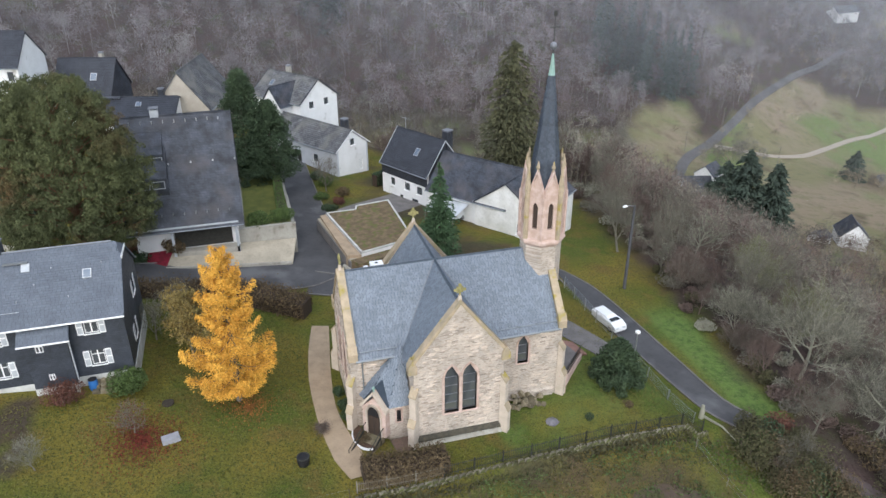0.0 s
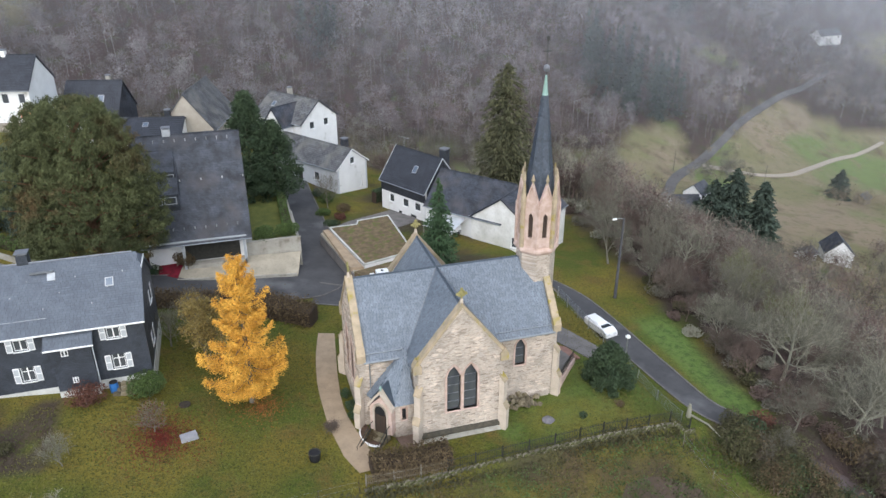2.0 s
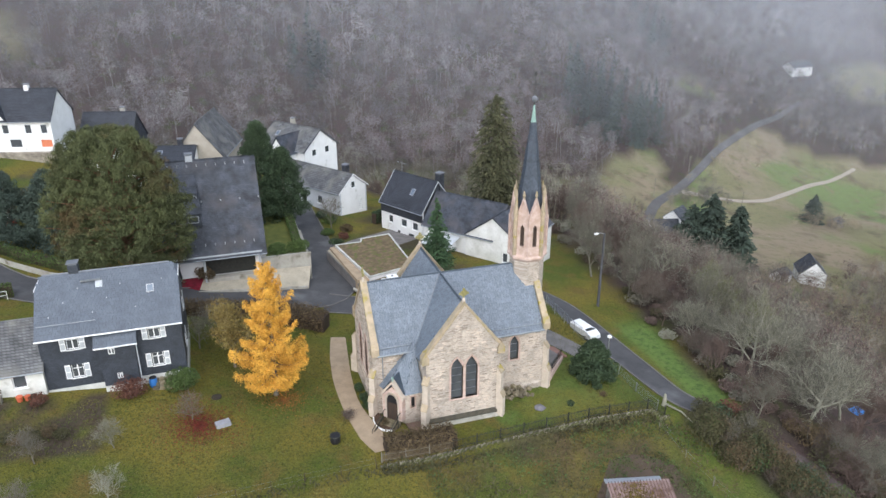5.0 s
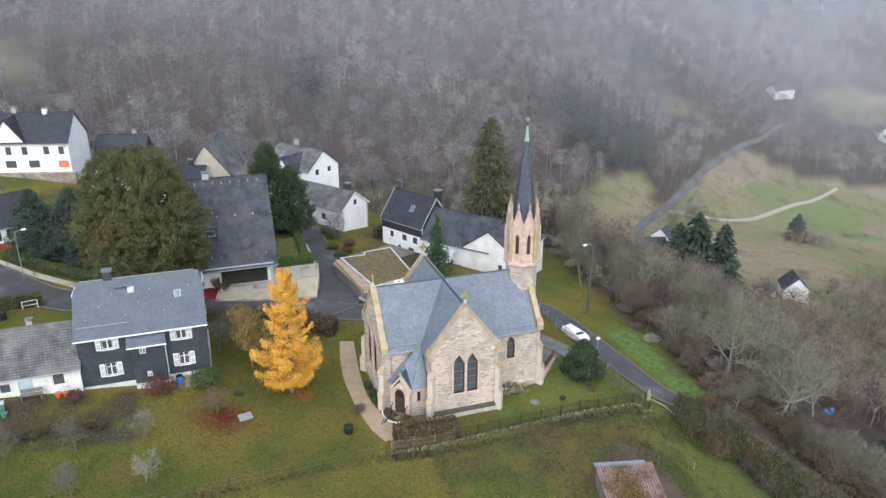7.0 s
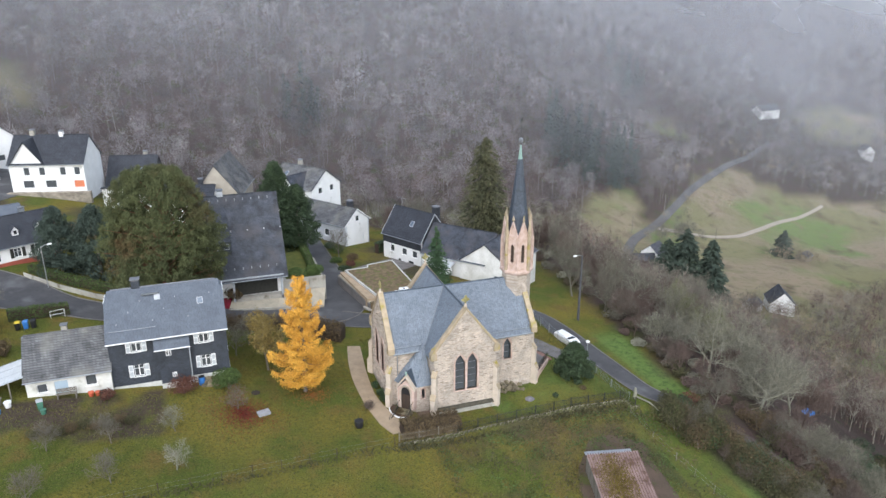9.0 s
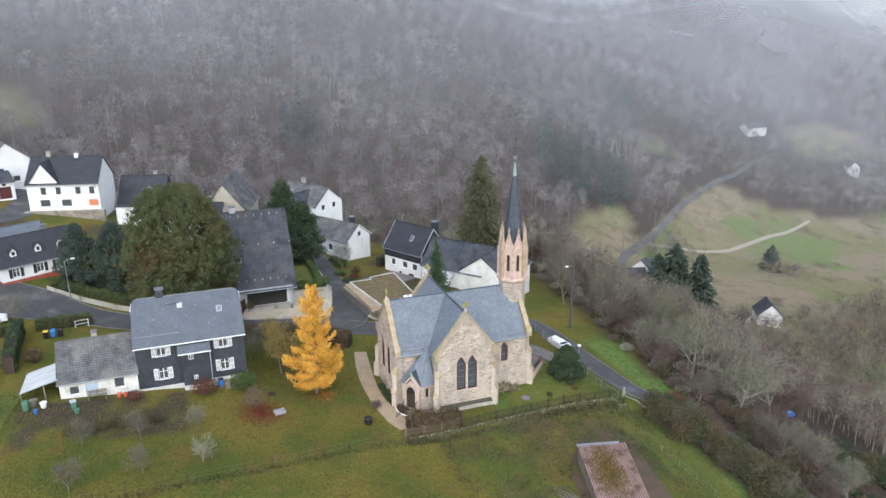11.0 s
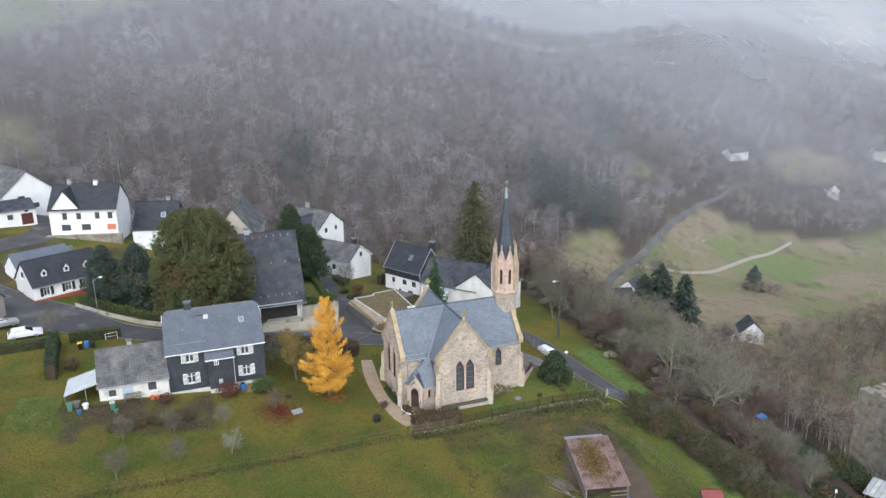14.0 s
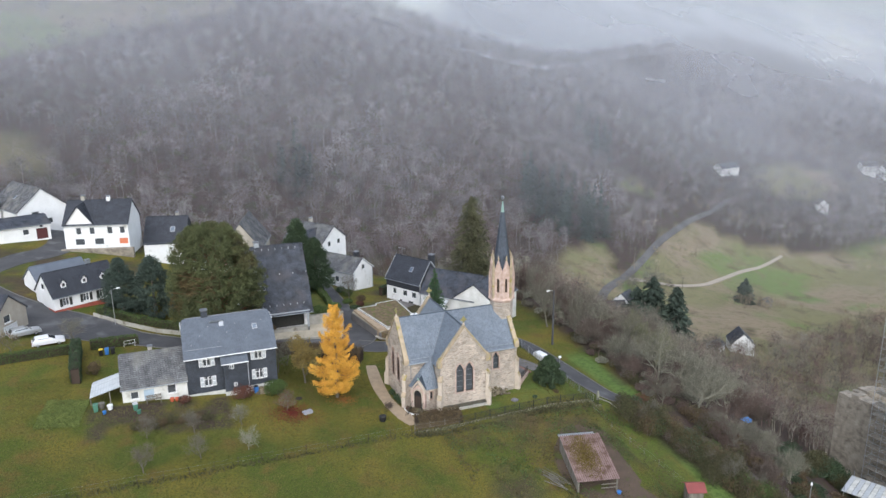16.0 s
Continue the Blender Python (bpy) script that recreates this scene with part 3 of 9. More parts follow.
ribbon("road", [(5, 68.5), (14, 66), (24, 68), (30.5, 68.3), (33.4, 64.5), (34.5, 60), (35.2, 53.6), (35.8, 48), (36.6, 42), (38.2, 39.2)],
       [5, 3.4, 3.4, 3.4, 3.4, 3.4, 3.2, 3.0, 2.7, 2.4], ASPHALT, "narrow asphalt lane running down beside the church", kerb=True)
ribbon("road", [(37.7, 40), (39.6, 37), (44.5, 32), (47.6, 25), (49, 18), (50, 6)], [3.0, 2.6, 2.3, 2.3, 2.3, 2.3], mat("leafy_asphalt", (0.105, 0.082, 0.08), 0.85, (0.075, 0.055, 0.052), 0.5, 0.6, coords="World"), "leaf-strewn lane going down through the bushes", lift=.05)
ribbon("path", [(4.9, 59.8), (4.3, 56), (3.8, 51.5), (3.7, 47.5), (4.0, 44.5), (4.6, 41.5), (5.0, 39.2)], [1.6, 1.9, 1.9, 1.7, 1.9, 2.2, 1.2], GRAVEL, "tan gravel path along the church wall", category="path")
ribbon("path", [(25.2, 58.5), (26.8, 56), (28.4, 53), (29.6, 50.6), (30.0, 49.6)], [2.6, 2.8, 2.8, 2.6, 2.4], SLABS, "grey stone slab path to the tower door", category="path")
ribbon("road", ROAD_LINE, [4.6, 4.6, 4.4, 4.2, 4.0, 3.6, 3.4, 3.2, 3.0, 2.8, 2.4], COUNTRY, "grey country road in the valley", lift=0.35, step=6)
ribbon("path", [(205, 269), (218, 269), (235, 267), (257, 271), (277, 280), (311, 296), (345, 308), (360, 314)], [4.0, 2.8, 2.5, 2.5, 2.5, 2.3, 2.0, 2.0], TRACK, "pale field track across the meadow", lift=0.35, step=6, category="path")


def corrugated(x0, x1, y0, y1, z0, z1, n, amp=0.05, rise=0.0):
    """One corrugated sheet that rises from z0 at y0 to z1 at y1, and by rise along x."""
    xs = [x0 + (x1 - x0) * i / n for i in range(n + 1)]
    zz = [amp * (i % 2) + rise * i / n for i in range(n + 1)]
    sh, k = Shape(), n + 1
    sh.add([(x, y, z + q + d) for y, z in ((y0, z0), (y1, z1)) for d in (0, -.015) for x, q in zip(xs, zz)],
           [(i, i + 1, 2 * k + i + 1, 2 * k + i) for i in range(n)] + [(k + i + 1, k + i, 3 * k + i, 3 * k + i + 1) for i in range(n)] + [(i + 1, i, k + i, k + i + 1) for i in range(n)] + [(2 * k + i, 2 * k + i + 1, 3 * k + i + 1, 3 * k + i) for i in range(n)])
    return sh


def wall_panel(sh, length, z0, z1, thick, holes=(), top=None):
    """An upright wall along +x with its front at y=0; holes are (x0, z0, x1, z1) and go through; top: height of a gable above z1."""
    xs = sorted({0.0, length, *[h[0] for h in holes], *[h[2] for h in holes]})
    zs = sorted({z0, z1, *[h[1] for h in holes], *[h[3] for h in holes]})

    def hollow(i, k):
        if not (0 <= i < len(xs) - 1 and 0 <= k < len(zs) - 1):
            return None
        cx, cz = (xs[i] + xs[i + 1]) / 2, (zs[k] + zs[k + 1]) / 2
        return any(h[0] < cx < h[2] and h[1] < cz < h[3] for h in holes)

    for i in range(len(xs) - 1):
        for k in range(len(zs) - 1):
            if hollow(i, k):
                continue
            a, b, c, d = xs[i], xs[i + 1], zs[k], zs[k + 1]
            sh.add([(a, 0, c), (b, 0, c), (b, 0, d), (a, 0, d)], [(0, 1, 2, 3)])
            sh.add([(a, thick, c), (b, thick, c), (b, thick, d), (a, thick, d)], [(3, 2, 1, 0)])
            for di, dk, q in ((-1, 0, [(a, 0, c), (a, 0, d), (a, thick, d), (a, thick, c)]), (1, 0, [(b, 0, d), (b, 0, c), (b, thick, c), (b, thick, d)]),
                              (0, -1, [(b, 0, c), (a, 0, c), (a, thick, c), (b, thick, c)]), (0, 1, [(a, 0, d), (b, 0, d), (b, thick, d), (a, thick, d)])):
                if hollow(i + di, k + dk) is not False:
                    sh.add(q, [(0, 1, 2, 3)])
    if top:
        sh.sweep([(0, 0, z1 - 0.001), (length, 0, z1 - 0.001), (length / 2, 0, z1 + top - 0.25)], (0, thick, 0))
    return sh


def window_set(parent, x, z, w, h, m, shutters=None, bars=True, frame_mat=None, depth=0.12, sill=True):
    """A casement set in a wall opening: frame, panes, sill and perhaps shutters. m places the wall's own x and z."""
    fm = frame_mat or WHITE
    win = part("window", Shape(m).box(x, depth, z, x + w, depth + 0.07, z + 0.07).box(x, depth, z + h - 0.07, x + w, depth + 0.07, z + h)
               .box(x, depth, z + 0.07, x + 0.07, depth + 0.07, z + h - 0.07).box(x + w - 0.07, depth, z + 0.07, x + w, depth + 0.07, z + h - 0.07), fm, parent, "window frame")
    if bars:
        part("glazing_bar", Shape(m).box(x + w / 2 - 0.045, depth - 0.01, z + 0.07, x + w / 2 + 0.045, depth + 0.06, z + h - 0.07).box(x + 0.07, depth, z + h * 0.66, x + w / 2 - 0.045, depth + 0.05, z + h * 0.66 + 0.06)
             .box(x + w / 2 + 0.045, depth, z + h * 0.66, x + w - 0.07, depth + 0.05, z + h * 0.66 + 0.06), fm, win)
    pane = part("pane", Shape(m).box(x + 0.06, depth + 0.025, z + 0.06, x + w - 0.06, depth + 0.04, z + h - 0.06), GLASS, win, "dark reflecting window glass")
    pane.visible_shadow = False
    if sill:
        part("sill", Shape(m).box(x - 0.08, -0.1, z - 0.07, x + w + 0.08, depth, z - 0.003), fm, win)
    if shutters:
        for sx in (x - 0.06 - w * 0.46, x + w + 0.06):
            sh = Shape(m).box(sx, -0.05, z - 0.03, sx + w * 0.46, -0.008, z + h + 0.03)
            s = part("shutter", sh, shutters, win, "white painted wooden shutter" if shutters is WHITE else "dark painted window shutter")
            part("louvre_panel", Shape(m).box(sx + 0.06, -0.062, z + 0.07, sx + w * 0.46 - 0.06, -0.051, z + h * 0.46).box(sx + 0.06, -0.062, z + h * 0.54, sx + w * 0.46 - 0.06, -0.051, z + h - 0.07), GREYPAINT if shutters is WHITE else shutters, win)
    return win


def tiles(sh, origin, along, up, width, run, tw, th, rng, inside=None, lift=0.03):
    """Slates in staggered rows over a slope: origin is the lower corner, along and up its unit directions."""
    along, up, o = Vector(along), Vector(up), Vector(origin)
    nrm = along.cross(up)
    rows = int(run / th)
    for r in range(rows + 1):
        s0 = r * th
        s1 = min(s0 + th * 1.12, run)
        if s1 - s0 < 0.03:
            continue
        x = -(r % 2) * tw / 2 - rng.random() * 0.05
        while x < width:
            w = tw * rng.uniform(0.82, 1.18)
            a, b = max(0, x + 0.011), min(width, x + w - 0.011)
            x += w
            if b - a < 0.04 or (inside and not inside((a + b) / 2, (s0 + s1) / 2)):
                continue
            h = lift * 1.5 + rng.uniform(0, 0.016)
            sk = rng.uniform(-0.015, 0.015)
            p = [o + along * a + up * s0 + nrm * h, o + along * b + up * (s0 + sk) + nrm * (h + rng.uniform(-0.006, 0.006)), o + along * b + up * s1 + nrm * 0.006, o + along * a + up * s1 + nrm * 0.006]
            sh.add(p + [o + along * a + up * s0, o + along * b + up * s0], [(0, 1, 2, 3), (4, 5, 1, 0)])
    return sh


# ---- the church ----
A0, A1 = 5.6, 22.9          # west and east faces of the nave
V0, V1, VM = 44.8, 52.6, 48.7
T0, T1, TM = 9.75, 16.75, 13.25
TS, TN = 41.7, 55.7
EAVE, RIDGE = 7.0, 12.0
FOOT = -1.2
church = thing("church", "small buff stone church with blue slate roofs and pink sandstone turret", "church", pose(TM, VM, 0))
W = Matrix.Translation((-TM, -VM, 0))      # the plan's numbers into the church's own space


def lancet(x, z, w, h):
    """Outline of a pointed window from its lower left corner, anticlockwise."""
    spring = z + h - w * 0.9
    arc = []
    for i in range(1, 7):
        a = math.pi * (1 - 0.355 * i / 6)
        arc.append((x + w + w * math.cos(a), spring + w * math.sin(a)))
    top = z + h
    k = (top - spring) / (arc[-1][1] - spring)
    left = [(px if i < 5 else x + w / 2, spring + (pz - spring) * k) for i, (px, pz) in enumerate(arc)]
    right = [(2 * x + w - px, pz) for px, pz in left[:-1]][::-1]
    return [(x, z), (x + w, z), (x + w, spring), *right, left[-1], *left[:-1][::-1], (x, spring)]


def spandrels(sh, x, z, w, h, thick):
    """Fills the corners of a square opening above a pointed arch."""
    out = lancet(x, z, w, h)
    top = z + h
    rightside = [p for p in out[2:] if p[0] >= x + w / 2 - 1e-6]
    leftside = [p for p in out[2:] if p[0] <= x + w / 2 + 1e-6]
    sh.sweep([(p[0], 0, p[1]) for p in [*rightside, (x + w, top + 0.002)]], (0, thick, 0))
    sh.sweep([(p[0], 0, p[1]) for p in [*leftside, (x, top + 0.002)]][::-1], (0, thick, 0))


def lancet_window(parent, m, x, z, w, h, ring=0.2):
    """A leaded pointed light with a dressed stone surround."""
    outer, inner = lancet(x - ring, z - ring * 0.6, w + 2 * ring, h + ring * 1.7), lancet(x, z, w, h)
    n = len(outer)
    sh = Shape(m)
    for i in range(n):
        j = (i + 1) % n
        a, b, c, d = outer[i], outer[j], inner[j], inner[i]
        sh.add([(a[0], -0.07, a[1]), (b[0], -0.07, b[1]), (c[0], -0.03, c[1]), (d[0], -0.03, d[1]), (c[0], 0.35, c[1]), (d[0], 0.35, d[1]), (a[0], 0.02, a[1]), (b[0], 0.02, b[1])],
               [(0, 1, 2, 3), (3, 2, 4, 5), (6, 7, 1, 0)])
    win = part("window", sh, PINK, parent, "pointed window surround of dressed pink sandstone")
    pane = part("pane", Shape(m).sweep([(p[0], 0.26, p[1]) for p in inner], (0, 0.02, 0)), GLASS, win, "grey leaded church glass")
    pane.visible_shadow = False
    k = max(3, round(h / 0.85))
    for i in range(1, k):
        zz = z + h * 0.93 * i / k
        part("glazing_bar", Shape(m).box(x, 0.2, zz - 0.025, x + w, 0.24, zz + 0.015), LEAD, win, "thin iron saddle bar")
    part("window_backing", Shape(m).sweep([(p[0], 0.30, p[1]) for p in inner], (0, 0.02, 0)), DIMGLASS, win, "dim leaded glass behind the outer pane")


DIMGLASS = coursed("dim_leaded_glass", (0.085, 0.095, 0.10), (0.055, 0.064, 0.068), (0.02, 0.022, 0.024), 0.16, 0.2, 0.35, 0.004, vary=0.3, skew=1, mortar=0.02)


def facing(x, y, deg):
    return W @ pose(x, y, 0, 0, 0, deg)


# walls: south transept, nave, north transept
def church_walls():
    sh = Shape(facing(T0, TS, 0))
    lights = [(12.08 - T0, 2.5, 1.12, 4.25), (13.48 - T0, 2.5, 1.12, 4.25)]
    wall_panel(sh, T1 - T0, FOOT, EAVE + 0.3, 0.5, [(x, z, x + w, z + h) for x, z, w, h in lights], RIDGE - EAVE)
    for x, z, w, h in lights:
        spandrels(sh, x, z, w, h, 0.5)
    wall = part("wall", sh, STONE, church, "buff rubble gable wall with twin pointed windows")
    for x, z, w, h in lights:
        lancet_window(wall, facing(T0, TS, 0), x, z, w, h)
    for xs, ys, length, deg in ((T0, V0, V0 - TS - 0.5, 270), (T1, TS + 0.5, V0 - TS - 0.5, 90)):
        part("wall", wall_panel(Shape(facing(xs, ys, deg)), length, FOOT, EAVE, 0.5), STONE, church)
    # nave, south side in two lengths, then north
    part("wall", wall_panel(Shape(facing(A0 + .5, V0, 0)), T0 - A0 - .5, FOOT, EAVE, 0.5), STONE, church)
    sh = Shape(facing(T1, V0, 0))
    wall_panel(sh, A1 - T1 - .5, FOOT, EAVE, 0.5, [(2.35, 3.55, 3.25, 6.15)])
    spandrels(sh, 2.35, 3.55, 0.9, 2.6, 0.5)
    wall = part("wall", sh, STONE, church)
    lancet_window(wall, facing(T1, V0, 0), 2.35, 3.55, 0.9, 2.6, 0.17)
    for a, b in ((A0 + .5, T0), (T1, A1 - .5)):
        part("wall", wall_panel(Shape(facing(b, V1, 180)), b - a, FOOT, EAVE, 0.5), STONE, church)
    # west and east gables
    sh = Shape(facing(A0, V1, 270))
    lights = [(2.25, 3.0, 0.95, 4.2), (4.6, 3.0, 0.95, 4.2)]
    wall_panel(sh, V1 - V0, FOOT, EAVE + 0.2, 0.5, [(x, z, x + w, z + h) for x, z, w, h in lights], RIDGE - EAVE)
    for x, z, w, h in lights:
        spandrels(sh, x, z, w, h, 0.5)
    wall = part("wall", sh, STONE, church, "buff rubble west gable wall")
    for x, z, w, h in lights:
        lancet_window(wall, facing(A0, V1, 270), x, z, w, h)
    part("wall", wall_panel(Shape(facing(A1, V0, 90)), V1 - V0, FOOT, EAVE + 0.2, 0.5, (), RIDGE - EAVE), STONE, church)
    part("wall", wall_panel(Shape(facing(T1, TN, 180)), T1 - T0, FOOT, EAVE + 0.3, 0.5, (), RIDGE - EAVE), STONE, church)
    for xs, ys, length, deg in ((T0, TN - .5, TN - V1 - .5, 270), (T1, V1, TN - V1 - .5, 90)):
        part("wall", wall_panel(Shape(facing(xs, ys, deg)), length, FOOT, EAVE, 0.5), STONE, church)


church_walls()


LICHEN = mat("lichened_carved_stone", (0.33, 0.29, 0.13), 0.95, (0.22, 0.20, 0.08), 4.0, 0.7, 0.03)


def gable_coping(parent, m, half, low, high, cross=True):
    """Raised stone coping on a gable; m's x runs along the wall from its middle, y inward."""
    for s in (-1, 1):
        a, b = Vector((s * (half + 0.2), -0.08, low - 0.25)), Vector((0, -0.08, high - 0.05))
        d = (b - a).normalized()
        n = Vector((-d.z, 0, d.x)) * 0.26 * (1 if s < 0 else -1)
        if n.z < 0:
            n = -n
        sh = Shape(m).sweep([a, b, b + Vector((0, 0, 0.36)), a + n], (0, 0.62, 0))
        part("coping", sh, COPING, parent, "lichen-stained sandstone gable coping")
        x0, x1 = sorted((s * (half - 0.25), s * (half + 0.42)))
        part("kneeler", Shape(m).box(x0, -0.14, low - 0.75, x1, 0.56, low - 0.1).sweep([(x0, -0.14, low - 0.1), (x1, -0.14, low - 0.1), ((x0 + x1) / 2, -0.14, low + 0.5)], (0, 0.7, 0)), COPING, parent, "sandstone kneeler block")
    if cross:
        z = high - 0.05
        k = 0.72
        m = m @ Matrix.Translation((0, 0.22 * (1 - k), z * (1 - k))) @ Matrix.Diagonal((k, k, k, 1))
        part("finial_base", Shape(m).box(-0.2, 0.02, z - 0.1, 0.2, 0.42, z + 0.85, 0.07), BUFF, parent)
        c = Shape(m)
        c.box(-0.09, 0.13, z + 0.95, 0.09, 0.31, z + 2.1)
        c.box(-0.48, 0.14, z + 1.42, 0.48, 0.30, z + 1.6)
        for dx, dz in ((0.0, 2.05), (-0.46, 1.51), (0.46, 1.51)):
            c.box(dx - 0.17, 0.11, z + dz - 0.13, dx + 0.17, 0.33, z + dz + 0.13, 0.05)
        for dx in (-0.24, 0.24):
            for dz in (1.28, 1.74):
                c.box(dx - 0.09, 0.13, z + dz - 0.09, dx + 0.09, 0.31, z + dz + 0.09)
        part("cross", c, LICHEN, parent, "carved stone finial cross with lichen")


gable_coping(church, facing(TM, TS, 0), 3.5, EAVE + 0.35, RIDGE)
gable_coping(church, facing(TM, TN, 180), 3.5, EAVE + 0.35, RIDGE)
gable_coping(church, facing(A0, VM, 270), 3.9, EAVE + 0.3, RIDGE)
gable_coping(church, facing(A1, VM, 90), 3.9, EAVE + 0.3, RIDGE, cross=False)


def church_roofs():
    rng = random.Random(4)
    over = 0.35
    # slope of the nave and of the transepts
    nh, nd = RIDGE - EAVE, VM - V0
    th_, td = RIDGE - EAVE, TM - T0
    for s, name in ((-1, "south"), (1, "north")):
        v_e, z_e = VM + s * (nd + over), EAVE - over * nh / nd
        a, b, c, d = (A0 + .45, v_e, z_e), (A1 - .45, v_e, z_e), (A1 - .45, VM, RIDGE), (A0 + .45, VM, RIDGE)
        if s > 0:
            a, b, c, d = b, a, d, c
        roof = part("roof", Shape(W).slab(a, b, c, d, 0.14), SLATE_EDGE, church, "blue-grey slate roof slope")
        run = math.hypot(nd + over, RIDGE - z_e)
        up = Vector((0, -s * (nd + over), RIDGE - z_e)).normalized()
        width = A1 - A0 - .9
        u_of = (lambda x: A0 + .45 + x) if s < 0 else (lambda x: A1 - .45 - x)
        free = lambda x, y: abs(u_of(x) - TM) > (td + 0.05) * (1 - y / run)
        if s < 0:
            part("slate_cover", tiles(Shape(W), a, (1, 0, 0), up, width, run, 0.26, 0.21, rng, free), SLATE, roof, "rows of blue-grey slates", kind="stuff")
        else:
            part("slate_cover", tiles(Shape(W), a, (-1, 0, 0), up, width, run, 0.30, 0.24, rng, free), SLATE, roof, "rows of blue-grey slates", kind="stuff")
        # gutter and snow rail in the lengths beside the transept
        for g0, g1 in ((A0 + .4, T0 - .25), (T1 + .25, A1 - .4)):
            part("gutter", Shape(W).tube([(g0, v_e + s * 0.07, z_e - 0.02), (g1, v_e + s * 0.07, z_e - 0.02)], [0.09, 0.09], 8), ZINC, church)
            q = Vector((0, v_e, z_e)) + up * 0.55
            rail = part("snow_rail", Shape(W).tube([(g0 + .2, q.y + s * 0.1, q.z + 0.16), (g1 - .2, q.y + s * 0.1, q.z + 0.16)], [0.035, 0.035], 6), ZINC, church, "zinc snow guard rail")
            k = int((g1 - g0) / 1.5)
            for i in range(k + 1):
                x = g0 + 0.3 + (g1 - g0 - 0.6) * i / max(k, 1)
                part("rail_bracket", Shape(W).box(x - 0.03, q.y - 0.06, q.z - 0.12, x + 0.03, q.y + 0.14, q.z + 0.18), ZINC, rail)
    for s, v_g in ((-1, TS + .45), (1, TN - .45)):
        for side in (-1, 1):
            u_e, z_e = TM + side * (td + over), EAVE - over * th_ / td
            # the eave stops at the nave wall; the ridge runs in to the crossing
            reach = VM + s * (nd * 0.99)
            a, b, c, d = (u_e, v_g, z_e), (u_e, reach + s * over, z_e), (TM, VM, RIDGE), (TM, v_g, RIDGE)
            if side * s > 0:
                a, b, c, d = b, a, d, c
            roof = part("roof", Shape(W).slab(a, b, c, d, 0.12), SLATE_EDGE, church, "blue-grey slate transept roof slope")
            run = math.hypot(td + over, RIDGE - z_e)
            up = Vector((-side * (td + over), 0, RIDGE - z_e)).normalized()
            full = abs(VM - v_g)
            if side * s < 0:
                o, al, pos = (u_e, v_g, z_e), (0, -s, 0), lambda x: x
                if s > 0:
                    o, al = (u_e, v_g, z_e), (0, -1, 0)
            along = Vector((0, -s, 0))
            start = Vector((u_e, v_g, z_e))
            flip = along.cross(up).z < 0
            if flip:
                start, along = start + along * full, -along
            edge = abs(reach + s * over - v_g)
            ok = (lambda x, y, f=flip: (full - x if f else x) < edge + (full - edge) * y / run)
            part("slate_cover", tiles(Shape(W), start, along, up, full, run, 0.26, 0.21, rng, ok), SLATE, roof, "rows of blue-grey slates", kind="stuff")
            # lead valley
            part("valley_flashing", Shape(W).tube([(u_e, reach + s * over, z_e + 0.02), (TM, VM, RIDGE + 0.02)], [0.09, 0.09], 5), LEAD, church)
    for p, q in (((A0 + .5, VM), (A1 - 2.4, VM)), ((TM, TS + .5), (TM, TN - .5))):
        part("ridge_cap", Shape(W).tube([(*p, RIDGE + 0.02), (*q, RIDGE + 0.02)], [0.085, 0.085], 6), SLATE_EDGE, church)
    # ventilation hood beside the ridge
    hood = part("roof_vent", Shape(W).box(8.3, 49.2, 11.0, 9.3, 49.9, 11.9), WHITE, church, "white ventilation box on the roof")
    part("vent_hole", Shape(W).rings(8.8, 49.55, [(0.12, 11.89), (0.12, 11.93)], 10), BLACKPLASTIC, hood)
    part("roof_vent", Shape(W).box(7.75, 49.3, 11.1, 8.1, 49.6, 11.75), WHITE, church)


church_roofs()


def buttress(x, y, deg, top, w=0.54, deep=0.72, foot=FOOT):
    """A stepped buttress that stands out from the wall face at (x, y)."""
    m = facing(x, y, deg)
    mid = foot + (top - foot) * 0.5
    sh = Shape(m).sweep([(-w / 2, 0, foot), (-w / 2, -deep, foot), (-w / 2, -deep, mid), (-w / 2, -deep * 0.62, mid + 0.5), (-w / 2, -deep * 0.62, top - 0.6), (-w / 2, 0, top)][::-1], (w, 0, 0))
    b = part("buttress", sh, BUFF, church, "stepped buttress of dressed buff sandstone")
    for z0, z1, d0, d1 in ((mid, mid + 0.5, deep, deep * 0.62), (top - 0.6, top, deep * 0.62, 0.0)):
        part("weathering", Shape(m).sweep([(-w / 2 - 0.05, -d0 - 0.05, z0 + .02), (-w / 2 - 0.05, -d1, z1 + 0.05), (-w / 2 - 0.05, -d1, z1 + 0.15), (-w / 2 - 0.05, -d0 - 0.05, z0 + 0.1)], (w + 0.1, 0, 0)), COPING, b)


for bx, by, dg in ((T0 + .1, TS + .1, -45), (T1 - .1, TS + .1, 45), (T0 + .1, TN - .1, -135), (T1 - .1, TN - .1, 135), (A0 + .1, V0 + .1, -45), (A0 + .1, V1 - .1, -135), (A1 - .1, V0 + .1, 45), (A1 - .1, V1 - .1, 135)):
    buttress(bx, by, dg, 5.2 if by in (TS + .1, TN - .1) else 4.9)
DARKLEDGE = mat("dark_mossy_ledge", (0.085, 0.075, 0.055), 0.95, (0.05, 0.046, 0.035), 3.0, 0.7, 0.02)
part("base_course", Shape(facing(T0, TS, 0)).sweep([(0.3, -0.14, FOOT), (0.3, 0.0, FOOT), (0.3, 0.0, 0.42), (0.3, -0.14, 0.28)][::-1], (T1 - T0 - .6, 0, 0)), PLINTH, church, "pale stained base course")
